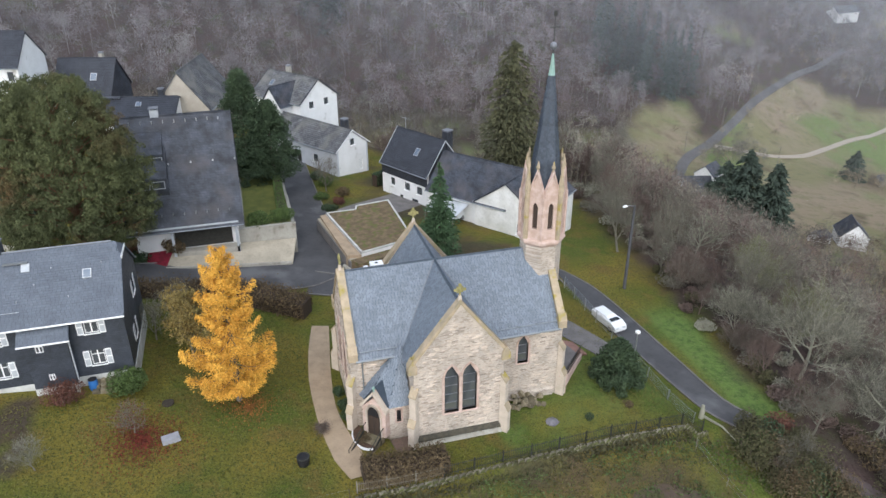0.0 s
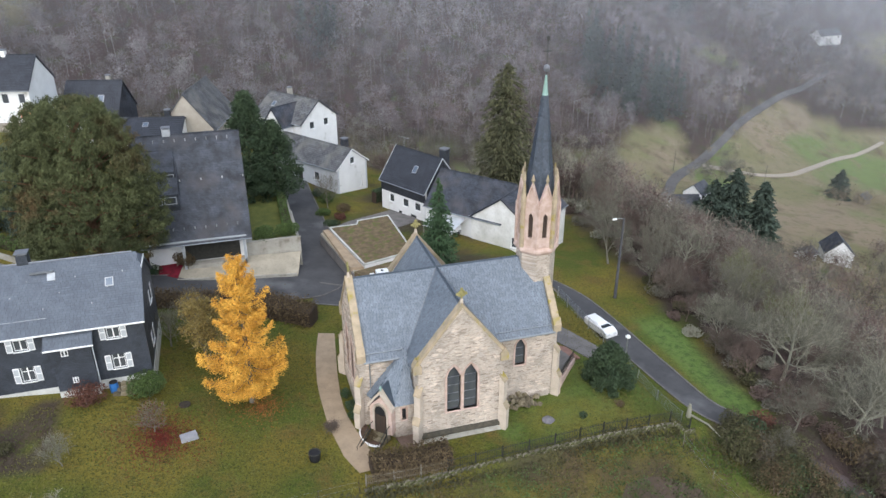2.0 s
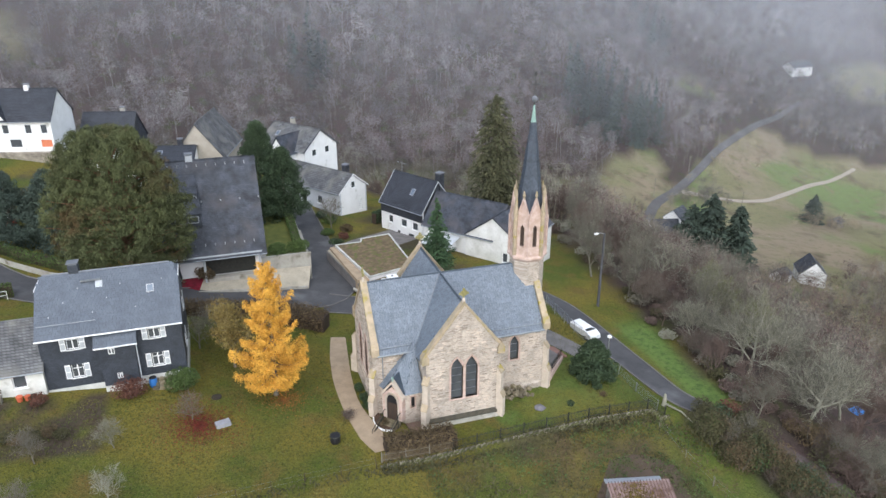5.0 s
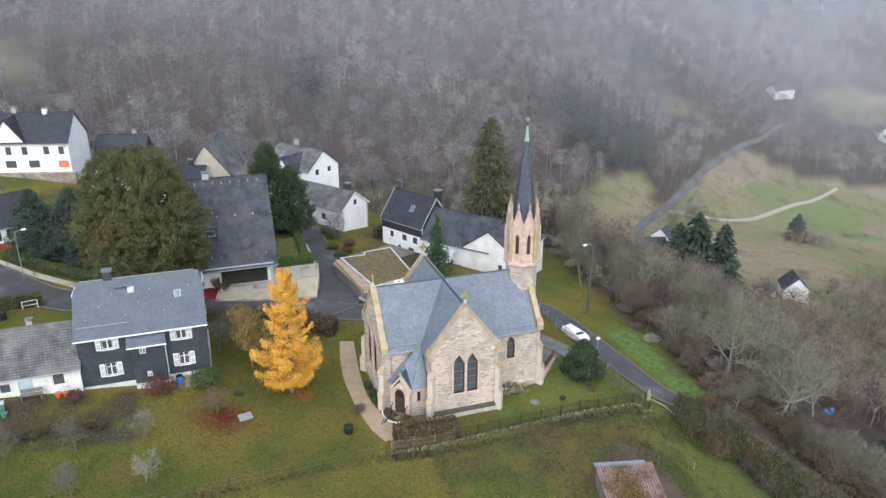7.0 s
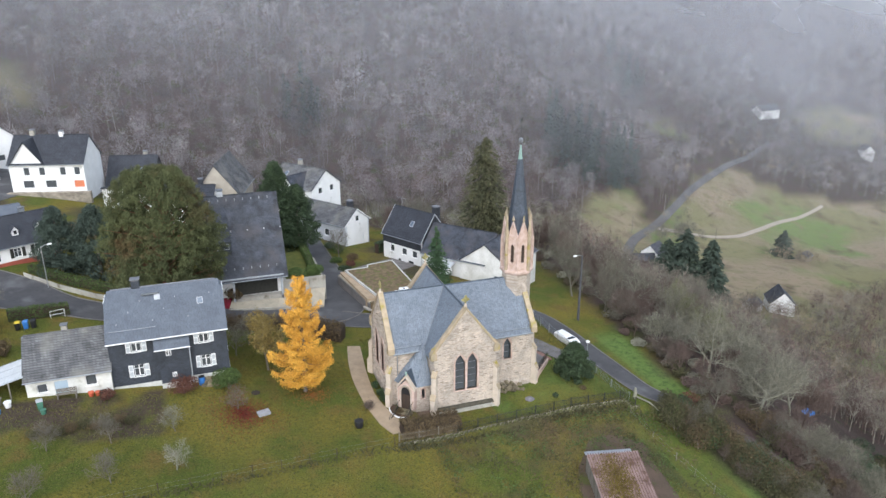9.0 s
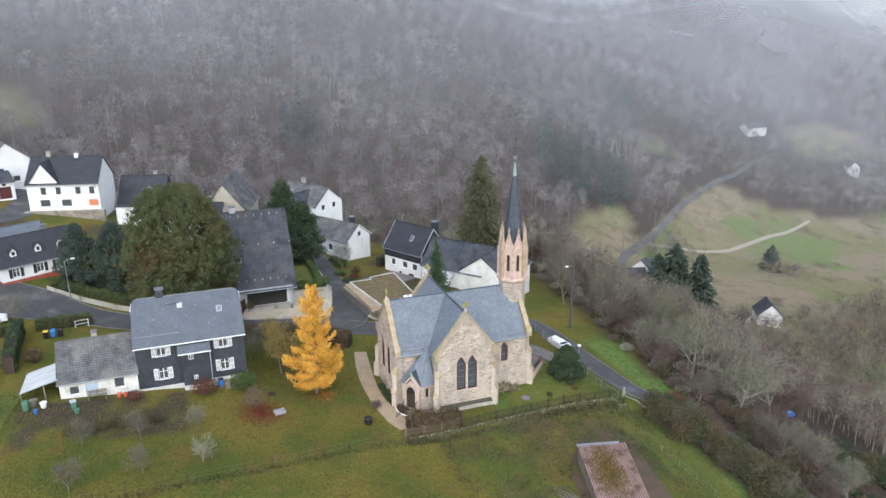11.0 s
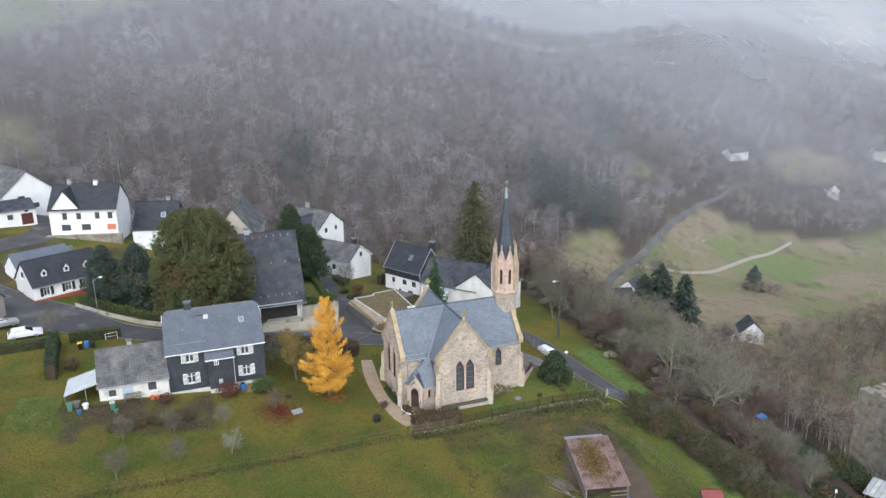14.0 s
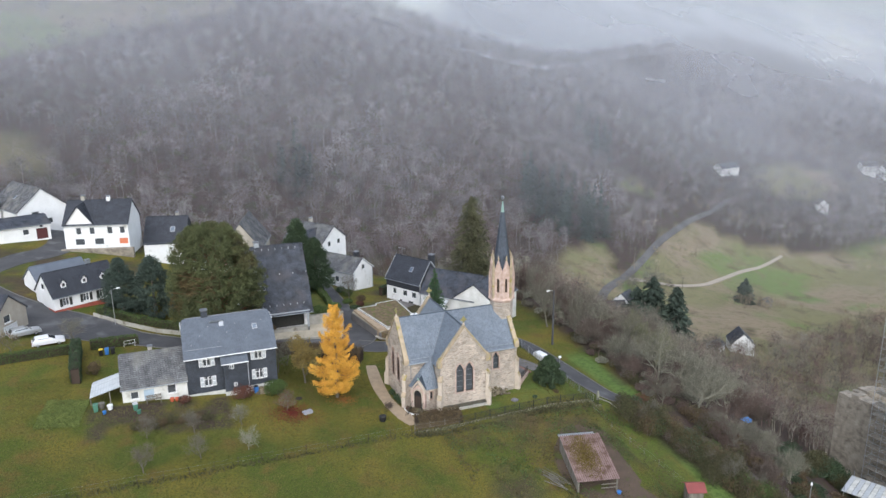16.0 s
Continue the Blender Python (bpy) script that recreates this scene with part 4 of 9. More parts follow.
part("base_ledge", Shape(facing(T0, TS, 0)).sweep([(0.2, -0.34, 0.42), (0.2, 0.0, 0.42), (0.2, 0.0, 0.78), (0.2, -0.30, 0.56)][::-1], (T1 - T0 - .4, 0, 0)), DARKLEDGE, church, "dark mossy weathered ledge")
part("apron", Shape(facing(T0, TS, 0)).slab((0.1, -0.42, 0.02), (T1 - T0 - .1, -0.42, 0.02), (T1 - T0 - .1, -0.14, 0.2), (0.1, -0.14, 0.2), 0.5), CONCRETE, church, "pale concrete drip strip")
part("base_course", Shape(facing(T1, V0, 0)).sweep([(0, -0.12, FOOT), (0, 0.0, FOOT), (0, 0.0, 0.6), (0, -0.12, 0.45)][::-1], (A1 - T1 - .5, 0, 0)), STONE, church)
for px, py in ((T0 - .12, V0 - .15), (T1 + .12, V0 - .15), (A0 + .9, V0 - .12)):
    part("downpipe", Shape(W).tube([(px, py, 0), (px, py, EAVE - .5)], [0.05, 0.05], 7), ZINC, church)


MOSSYSTEP = mat("mossy_step_stone", (0.23, 0.19, 0.13), 0.95, (0.14, 0.12, 0.07), 2.5, 0.6, 0.02)


# porch in the corner of nave and transept, its door looking south-west
def church_porch():
    floor, top = 0.6, 3.35
    plan = [(6.35, 44.8), (6.6, 44.15), (8.05, 42.75), (9.75, 42.75), (9.75, 44.8)]
    apex = (9.45, 44.55, 7.4)
    sh = Shape(W)
    part("porch_base", Shape(W).sweep([(x, y, FOOT) for x, y in plan], (0, 0, floor - FOOT)), STONE, church)
    for (x0, y0), (x1, y1) in zip(plan[:3], plan[1:4]):
        d = math.hypot(x1 - x0, y1 - y0)
        m = facing(x0, y0, math.degrees(math.atan2(y1 - y0, x1 - x0)))
        if d > 1.8 and x0 < 8:
            lid = top - 0.35
            m = m @ Matrix.Translation((0, -0.6, 0))
            wall = part("porch_wall", wall_panel(Shape(m), d, floor, lid, 0.9, (), 1.3), PINK, church, "pink sandstone doorway gable")
            x0, x1, crown = 0.45, d - 0.45, lid + 0.28
            sp = lid - 0.55
            arch = [(x0 + (x1 - x0) * (.5 - .5 * math.cos(math.pi * i / 12)), sp + (crown - sp) * math.sin(math.pi * i / 12)) for i in range(13)]
            # flat black sheet on the wall in place of a shaded archway
            part("recess", Shape(m).sweep([(x0, -.012, floor), (x1, -.012, floor), *[(x, -.012, z) for x, z in arch[::-1]]], (0, .03, 0)), BLACKPLASTIC, wall, "black sheet for the shade of the arched doorway")
            door = part("door", Shape(m).box(x0 + .08, -.05, floor, x1 - .08, -.014, sp - .1), DARKWOOD, wall, "dark brown wooden double door")
            part("door_seam", Shape(m).box(d / 2 - 0.015, -.06, floor, d / 2 + 0.015, -.05, sp - .1), BLACKPLASTIC, door)
            ring = Shape(m)
            for (ax, az), (bx, bz) in zip(arch, arch[1:]):
                k = lambda x, z: (d / 2 + (x - d / 2) * 1.3, sp + (z - sp) * 1.26)
                ring.add([(ax, -.13, az), (bx, -.13, bz), (k(bx, bz)[0], -.13, k(bx, bz)[1]), (k(ax, az)[0], -.13, k(ax, az)[1]), (ax, 0, az), (bx, 0, bz), (k(bx, bz)[0], 0, k(bx, bz)[1]), (k(ax, az)[0], 0, k(ax, az)[1])],
                         [(0, 1, 2, 3), (3, 2, 1, 0), (0, 4, 5, 1), (3, 2, 6, 7)])
            part("arch_ring", ring, BUFF, wall, "moulded sandstone arch")
            for q in (x0 - .14, x1 + .02):
                part("jamb_shaft", Shape(m).box(q, -.1, floor, q + .12, 0.0, sp + .02), BUFF, wall)
            for s in (0, 1):
                a = Vector((-0.12 if s == 0 else d + 0.12, -0.1, lid - 0.1))
                b = Vector((d / 2, -0.1, lid + 1.4))
                part("coping", Shape(m).sweep([a, b, b + Vector((0, 0, 0.26)), a + Vector((0, 0, 0.3))], (0, 0.5, 0)), BUFF, wall)
            part("finial", Shape(m).rings(d / 2, 0.12, [(0.08, lid + 1.5), (0.06, lid + 1.75), (0.14, lid + 1.88), (0.05, lid + 2.05)], 8), COPPER, wall)
            # little roof behind the gable
            for s in (0, 1):
                x_e = -0.05 if s == 0 else d + 0.05
                q = [(x_e, 0.3, top), (d / 2, 0.3, top + 1.5), (d / 2, 2.2, top + 1.5), (x_e, 0.9, top)]
                part("porch_roof", Shape(m).slab(*(q if s else q[::-1]), 0.06), SLATE_EDGE, church)
        else:
            holes = [(0.55, 1.7, 0.9, 2.8)] if x0 > 7.9 else []
            part("porch_wall", wall_panel(Shape(m), d, floor, top, 0.3, holes), STONE, church)
            if holes:
                p = part("pane", Shape(m).box(0.55, 0.2, 1.7, 0.9, 0.22, 2.8), BLACKPLASTIC, church, "narrow dark window slit")
                part("window_surround", Shape(m).box(0.42, -0.04, 1.55, 0.55, 0.2, 2.95).box(0.9, -0.04, 1.55, 1.03, 0.2, 2.95).box(0.55, -0.04, 2.8, 0.9, 0.2, 2.95).box(0.55, -0.04, 1.55, 0.9, 0.2, 1.7), PINK, church)
    rng = random.Random(8)
    edge = [(6.1, 44.85), (6.45, 43.95), (8.0, 42.5), (9.72, 42.5), (9.72, 44.8)]
    for (x0, y0), (x1, y1) in zip(edge[:3], edge[1:4]):
        a, b, c = Vector((x0, y0, top - 0.1)), Vector((x1, y1, top - 0.1)), Vector(apex)
        n = (b - a).cross(c - a).normalized()
        part("porch_roof", Shape(W).sweep([a, b, c], -n * 0.1), SLATE_EDGE, church, "steep faceted slate porch roof")
        al = (b - a).normalized()
        up = n.cross(al)
        run = (c - a).dot(up)
        cx = (c - a).dot(al)
        wd = (b - a).length
        ok = lambda x, y: cx * y / run < x < wd + (cx - wd) * y / run
        lo, hi = min(0, cx), max(wd, cx)
        part("slate_cover", tiles(Shape(W), a + al * lo, al, up, hi - lo, run, 0.2, 0.16, rng, lambda x, y: ok(x + lo, y), 0.02), SLATE, church, kind="stuff")
    # steps down to the path with iron side rails
    m = facing(6.98, 43.04, -44)
    for i in range(5):
        part("step", Shape(m).box(-0.7, -0.5 - 0.42 * i - 0.42, FOOT, 0.7, -0.5 - 0.42 * i, floor - 0.17 * (i + 1)), MOSSYSTEP, church, "mossy stone step")
    part("landing", Shape(m).box(-0.75, -0.5, FOOT, 0.75, 0.05, floor - 0.002), MOSSYSTEP, church)
    for s in (-0.78, 0.78):
        part("handrail", Shape(m).tube([(s, 0.0, floor + 0.9), (s, -0.5, floor + 0.9), (s, -2.5, floor + 0.05)], [0.035] * 3, 6).tube([(s, -0.5, 0), (s, -0.5, floor + 0.9)], [0.03, 0.03], 6)
             .tube([(s, -2.5, -0.3), (s, -2.5, floor + 0.05)], [0.03, 0.03], 6).tube([(s, -0.5, floor + 0.45), (s, -2.5, floor - 0.4)], [0.02] * 2, 6).slab((s - .02, -0.5, floor + 0.2), (s + .02, -0.5, floor + .2), (s + .02, -2.5, floor - .65), (s - .02, -2.5, floor - .65), 0.25), IRON, church, "dark iron handrail")


church_porch()


# turret with spire over the east gable
def church_turret():
    cx, cy = 22.2, 48.7
    R, ph = 1.72, 0.5
    oct_ = lambda r, z: (r, z)
    shaft = part("turret_shaft", Shape(W).rings(cx, cy, [(R * 0.97, FOOT), (R * 0.97, 12.6)], 8, ph), STONE, church, "octagonal rubble stone turret shaft")
    part("cornice", Shape(W).rings(cx, cy, [(R * 0.97, 12.55), (R * 1.13, 12.85), (R * 1.13, 13.05), (R * 1.05, 13.2)], 8, ph), PINK, shaft)
    # belfry faces with louvred lancets
    side = 2 * R * math.sin(math.pi / 8)
    apo = R * math.cos(math.pi / 8)
    bel = part("belfry", Shape(W).rings(cx, cy, [(R * 0.72, 13.2), (R * 0.72, 17.6)], 8, ph), BLACKPLASTIC, church, "dark bell chamber")
    for i in range(8):
        ang = 45 * i
        a = radians(ang)
        # x along the face seen from outside, y inward
        m = W @ pose(cx + apo * math.cos(a), cy + apo * math.sin(a), 0, 0, 0, ang + 90) @ Matrix.Translation((-side / 2, 0, 0))
        w, h = 0.42, 2.25
        x0, z0 = side / 2 - w / 2, 14.1
        sh = wall_panel(Shape(m), side, 13.2, 17.0, 0.28, [(x0, z0, x0 + w, z0 + h)])
        spandrels(sh, x0, z0, w, h, 0.28)
        sh.sweep([(0, 0, 17.0), (side, 0, 17.0), (side / 2, 0, 18.6)], (0, 0.28, 0))
        face = part("belfry_wall", sh, PINK, church, "pink sandstone belfry face with a small gable")
        lou = Shape(m)
        for k in range(9):
            zz = z0 + 0.08 + k * 0.23
            lou.slab((x0, 0.08, zz), (x0 + w, 0.08, zz), (x0 + w, 0.24, zz + 0.16), (x0, 0.24, zz + 0.16), 0.03)
        part("louvre", lou, DARKWOOD, face, "dark wooden sound louvres")
        for s in (0, 1):
            p, q = Vector((-0.02 if s == 0 else side + 0.02, -0.1, 16.75)), Vector((side / 2, -0.1, 18.75))
            part("coping", Shape(m).sweep([p, q, q + Vector((0, 0, 0.3)), p + Vector((0, 0, 0.28))], (0, 0.34, 0)), PINK, face)
        part("finial", Shape(m).rings(side / 2, 0.08, [(0.10, 18.7), (0.09, 19.1), (0.17, 19.2), (0.12, 19.35), (0.03, 19.7)], 6), COPING, face)
        # corner pinnacle
        b = radians(ang + 22.5)
        px, py = cx + R * 1.04 * math.cos(b), cy + R * 1.04 * math.sin(b)
        if i % 2 == 0:
            part("pinnacle", Shape(W).rings(px, py, [(0.21, 13.2), (0.21, 17.2), (0.27, 17.3), (0.25, 17.5), (0.10, 19.1), (0.15, 19.2), (0.12, 19.4), (0.03, 19.9)], 6), COPING, church, "lichened sandstone corner pinnacle")
        else:
            part("corner_shaft", Shape(W).rings(px, py, [(0.13, 13.2), (0.13, 16.9)], 6), PINK, church)
    rng = random.Random(5)
    base, z0, z1, top = 1.55, 16.6, 25.9, 0.2
    sp = part("spire", Shape(W).rings(cx, cy, [(base, z0), (base * 0.78, z0 + 1.3), (top, z1)], 8, ph), SLATE_EDGE, church, "slender dark slate spire")
    r1 = base * 0.78
    for i in range(8):
        a, b = radians(45 * i + 22.5), radians(45 * i + 67.5)
        p, q = Vector((cx + r1 * math.cos(a), cy + r1 * math.sin(a), z0 + 1.3)), Vector((cx + r1 * math.cos(b), cy + r1 * math.sin(b), z0 + 1.3))
        t0, t1 = Vector((cx + top * math.cos(a), cy + top * math.sin(a), z1)), Vector((cx + top * math.cos(b), cy + top * math.sin(b), z1))
        al = (q - p).normalized()
        up = ((t0 + t1) / 2 - (p + q) / 2).normalized()
        run, wd = ((t0 + t1) / 2 - (p + q) / 2).length, (q - p).length
        ok = lambda x, y: abs(x - wd / 2) < (wd / 2) * (1 - y / run) + 0.12 * y / run
        part("slate_cover", tiles(Shape(W), p, al, up, wd, run, 0.22, 0.18, rng, ok, 0.02), SPIRE, sp, "dark spire slates", kind="stuff")
        part("hip_roll", Shape(W).tube([p, t0], [0.05, 0.035], 5), SLATE_EDGE, sp)
    part("spire_cap", Shape(W).rings(cx, cy, [(0.28, z1 - 0.05), (0.22, z1 + 0.1), (0.07, z1 + 1.5)], 8, ph), COPPER, church, "green copper spire cap")
    part("ball", Shape(W).rings(cx, cy, [(0.02, z1 + 1.75), (0.19, z1 + 1.85), (0.26, z1 + 2.05), (0.19, z1 + 2.25), (0.02, z1 + 2.35)], 12), LEAD, church, "grey metal ball", smooth=True)
    rod = Shape(W).tube([(cx, cy, z1 + 1.4), (cx, cy, z1 + 4.2)], [0.04, 0.03], 6)
    rod.box(cx - 0.4, cy - 0.03, z1 + 3.3, cx + 0.4, cy + 0.03, z1 + 3.38).box(cx - 0.12, cy - 0.03, z1 + 4.1, cx + 0.12, cy + 0.03, z1 + 4.45)
    part("weather_cross", rod, IRON, church, "thin iron cross")
    # raised landing at the tower door, its diagonal parapet, railing and steps
    part("landing", Shape(W).sweep([(x, y, FOOT) for x, y in ((22.9, 45.5), (23.5, 45.5), (26.6, 49.0), (26.0, 51.2), (22.9, 51.2))], (0, 0, FOOT * -1 + 0.35)), SLABS, church, "grey paved stair landing")
    a, b = Vector((23.2, 44.95, 0)), Vector((26.9, 49.1, 0))
    dr = (b - a).normalized()
    sd = Vector((dr.y, -dr.x, 0)) * 0.32
    part("stair_parapet", Shape(W).sweep([a + Vector((0, 0, FOOT)), b + Vector((0, 0, FOOT)), b + Vector((0, 0, 0.15)), a + Vector((0, 0, 0.75))], sd), PINK, church, "pink sandstone stair parapet")
    part("parapet_pier", Shape(W).box(22.85, 44.5, FOOT, 23.5, 45.15, 1.7).box(22.8, 44.45, 1.7, 23.55, 45.2, 1.82), PINK, church, "pink sandstone pier")
    rail = Shape(W)
    for i in range(22):
        p = a.lerp(b, (i + .5) / 22) + sd * .5
        z = 0.75 - 0.6 * (i + .5) / 22
        rail.tube([(p.x, p.y, z), (p.x, p.y, z + 0.95)], [0.016] * 2, 4)
    for dz in (.1, .95):
        rail.tube([a + sd * .5 + Vector((0, 0, .75 + dz)), b + sd * .5 + Vector((0, 0, .15 + dz))], [0.03] * 2, 5)
    part("railing", rail, IRON, church, "iron stair railing")
    for i in range(4):
        part("step", Shape(pose(26.4 - TM, 50.2 - VM, 0, 0, 0, 12)).box(-0.2, -1.1, FOOT, 0.35 + 0.32 * i, 1.1, 0.2 - 0.16 * i), REDSTEP, church, "reddish stone step")


REDSTEP = mat("red_sandstone_step", (0.30, 0.17, 0.14), 0.9, (0.22, 0.125, 0.10), 2.0, 0.5)
church_turret()


def proud_stones():
    """Single stones that stand out of the rubble: the south walls as pieces, the rest joined."""
    rng = random.Random(88)
    shapes = []
    for i in range(7):
        w, h = rng.uniform(.11, .25), rng.uniform(.028, .05)
        sh = Shape().box(-w, -.035, -h, w, .05, h, .012)
        sh.v = [(x + rng.uniform(-.04, .04), y - rng.uniform(0, .012), z + rng.uniform(-.018, .018)) for x, y, z in sh.v]
        shapes.append(sh)
    meshes = [mesh_of("stone", sh, STONE_PIECE) for sh in shapes]
    walls = [o for o in church.children if o.name.startswith("wall")]
    left = Shape()

    def scatter(m, length, low, high, n, gable, keepout, single):
        k = 0
        spots = []
        while k < n:
            x, z = rng.uniform(.3, length - .3), low + .13 * int(rng.uniform(0, (high + gable - low) / .13))
            if z > high and abs(x - length / 2) > (length / 2) * (1 - (z - high) / gable) - .45:
                continue
            if any(a < x < b and c < z < d for a, b, c, d in keepout) or any(abs(z - q) < .1 and abs(x - p) < .62 for p, q in spots):
                continue
            spots.append((x, z))
            mm = m @ pose(x, 0, z, 0, rng.uniform(-3, 3), 0)
            i = rng.randrange(7)
            if single:
                o = new("stone", meshes[i])
                o.parent, o.matrix_basis = single, mm
            else:
                left.m = mm
                left.add(shapes[i].v, shapes[i].f)
            k += 1

    scatter(facing(T0, TS, 0), T1 - T0, 1.0, EAVE, 210, RIDGE - EAVE, [(2.0, 5.2, 2.1, 7.3)], walls[0])
    scatter(facing(T1, V0, 0), A1 - T1 - .5, .9, EAVE - .4, 80, 0.01, [(2.0, 3.6, 3.2, 6.6)], walls[0])
    scatter(facing(A0 + .5, V0, 0), T0 - A0 - .5, 1.0, EAVE - .5, 50, .01, [(0.6, 4.0, 0, 5.2)], None)
    scatter(facing(A0, V1, 270), V1 - V0, 1.0, EAVE, 190, RIDGE - EAVE, [(1.9, 3.6, 2.6, 7.7), (4.2, 5.9, 2.6, 7.7)], None)
    part("rubble", left, STONE_LEFT, church, "rubble stones standing proud of the mortar", kind="stuff")


STONE_LEFT = mat("rubble_block_rest", (0.52, 0.44, 0.37), 0.9, (0.40, 0.33, 0.265), 4.0, 0.6, 0.02, island=0.45)
proud_stones()


# ---- houses ----
def house(name, label, m, w, d, he, hr, wall_mat, roof_mat, over=0.45, holes=None, plinth=None, chimneys=(), skylights=(), gable_mat=None, verge=None, wall_side=None, roof_label="", tile=None, foot=-3.0, hip=0.0):
    """A gabled house: ridge along its own x, front towards -y, floor at z=0. holes: per side f r b l, rows of (x, z, w, h, kind)."""
    holes = holes or {}
    h = thing(name, label, "house" if "barn" not in name else "barn", m)
    sides = {"f": (pose(-w / 2, -d / 2, 0), w), "r": (pose(w / 2, -d / 2, 0, 0, 0, 90), d), "b": (pose(w / 2, d / 2, 0, 0, 0, 180), w), "l": (pose(-w / 2, d / 2, 0, 0, 0, 270), d)}
    t = 0.3
    for key, (ms, length) in sides.items():
        cuts = holes.get(key, ())
        sh = Shape(ms)
        gab = key in "rl"
        lo, hi = (t, length - t) if gab else (0, length)
        shift = Shape(ms @ Matrix.Translation((lo, 0, 0)))
        wall_panel(shift, hi - lo, foot if not plinth else plinth[1], he, t, [(x - lo, z, x - lo + ww, z + hh) for x, z, ww, hh, k in cuts if z + hh <= he])
        wl = part("wall", shift, (wall_side or wall_mat) if gab else wall_mat, h)
        if gab and not hip:
            g = Shape(ms).sweep([(0.02, 0, he), (length - 0.02, 0, he), (length / 2, 0, hr - 0.08)], (0, t, 0))
            part("gable", g, gable_mat or wall_side or wall_mat, h)
        if plinth:
            part("plinth", Shape(ms).box(lo, -0.06, foot, hi, t, plinth[1]), plinth[0], h)
        for x, z, ww, hh, kind in cuts:
            if kind == "door":
                dr = part("door", Shape(ms).box(x, 0.12, z, x + ww, 0.2, z + hh), BLUEDOOR, wl, "pale blue panelled door")
                part("door_panel", Shape(ms).box(x + .15, 0.1, z + .2, x + ww - .15, 0.125, z + hh * .45).box(x + .15, 0.1, z + hh * .55, x + ww - .15, 0.125, z + hh - .15), BLUEDOOR, dr)
            elif kind in ("garage", "brown", "darkdoor"):
                # the iron-dark panel serves dark doors and the shaded open garage
                dr = part("door", Shape(ms).box(x, 0.15, z, x + ww, 0.2, z + hh), {"garage": WHITE, "brown": REDBROWN, "darkdoor": IRON}[kind], wl, {"garage": "white garage door", "brown": "red-brown garage door", "darkdoor": "dark door and garage-shade panel"}[kind])
                sl = Shape(ms)
                for i in range(1, 6):
                    sl.box(x + .03, 0.135, z + hh * i / 6 - .02, x + ww - .03, 0.15, z + hh * i / 6)
                part("door_panel", sl, GREYPAINT if kind == "garage" else DARKWOOD, dr)
            elif kind == "orange":
                window_set(wl, x, z, ww, hh, ms)
                part("blind", Shape(ms).box(x + .05, 0.09, z + .05, x + ww - .05, 0.11, z + hh - .05), ORANGE, wl, "closed orange roller blind")
            elif z + hh > he:
                # small gable window, set on the face
                mm = ms @ Matrix.Translation((0, -0.2, 0))
                window_set(wl, x, z, ww, hh, mm, bars=False)
                part("window_backing", Shape(mm).box(x, 0.16, z, x + ww, 0.195, z + hh), BLACKPLASTIC, wl)
            else:
                window_set(wl, x, z, ww, hh, ms, {"white": WHITE, "dark": IRON}.get(kind), bars=kind != "plain")
    part("floor_slab", Shape().box(-w / 2 + t, -d / 2 + t, -0.2, w / 2 - t, d / 2 - t, 0), CONCRETE, h)
    part("ceiling_slab", Shape().box(-w / 2 + t, -d / 2 + t, he - .2, w / 2 - t, d / 2 - t, he - .02), CONCRETE, h)
    sl = (hr - he) / (d / 2)
    ze = he - over * sl
    run = math.hypot(d / 2 + over, hr - ze)
    rng = random.Random(len(name) + int(w * 10))
    for s in (-1, 1):
        y = s * (d / 2 + over)
        hx = w / 2 + over * 0.5
        if hip:
            k = hip
            zc = hr - k * (hr - ze)
            yc = y * k
            loop = [(-hx, y, ze), (hx, y, ze), (hx, yc, zc), (hx - k * 2.4, 0, hr), (-hx + k * 2.4, 0, hr), (-hx, yc, zc)]
            if s > 0:
                loop = loop[::-1]
            n = (Vector(loop[1]) - Vector(loop[0])).cross(Vector(loop[2]) - Vector(loop[1])).normalized()
            rf = part("roof", Shape().sweep([Vector(p) - n * 0.14 for p in loop], n * 0.14), SLATE_EDGE if tile else roof_mat, h, roof_label)
        else:
            a, b, c, dd = (-hx, y, ze), (hx, y, ze), (hx, 0, hr), (-hx, 0, hr)
            if s > 0:
                a, b, c, dd = b, a, dd, c
            rf = part("roof", Shape().slab(a, b, c, dd, 0.16), SLATE_EDGE if tile else roof_mat, h, roof_label)
        if tile:
            up = Vector((0, -y, hr - ze)).normalized()
            kk = hip * 2.4
            ok = (lambda x, q: q < run * (1 - hip) or kk * (q / run - 1 + hip) / max(hip, .01) < x < 2 * hx - kk * (q / run - 1 + hip) / max(hip, .01)) if hip else None
            part("slate_cover", tiles(Shape(), (-hx, y, ze) if s < 0 else (hx, y, ze), (1, 0, 0) if s < 0 else (-1, 0, 0), up, 2 * hx, run, tile[0], tile[1], rng, ok, 0.018), roof_mat, rf, "rows of slates", kind="stuff")
        part("gutter", Shape().tube([(-hx, y + s * .06, ze - .04), (hx, y + s * .06, ze - .04)], [0.07, 0.07], 6), WHITE if tile else ZINC, h)
        if verge:
            for sx in (-1, 1):
                p, q = Vector((sx * (hx + .01), y, ze - .1)), Vector((sx * (hx + .01), 0, hr - .1))
                part("verge_board", Shape().sweep([p, q, q + Vector((0, 0, .2)), p + Vector((0, 0, .2))], (sx * 0.05, 0, 0)), verge, h)
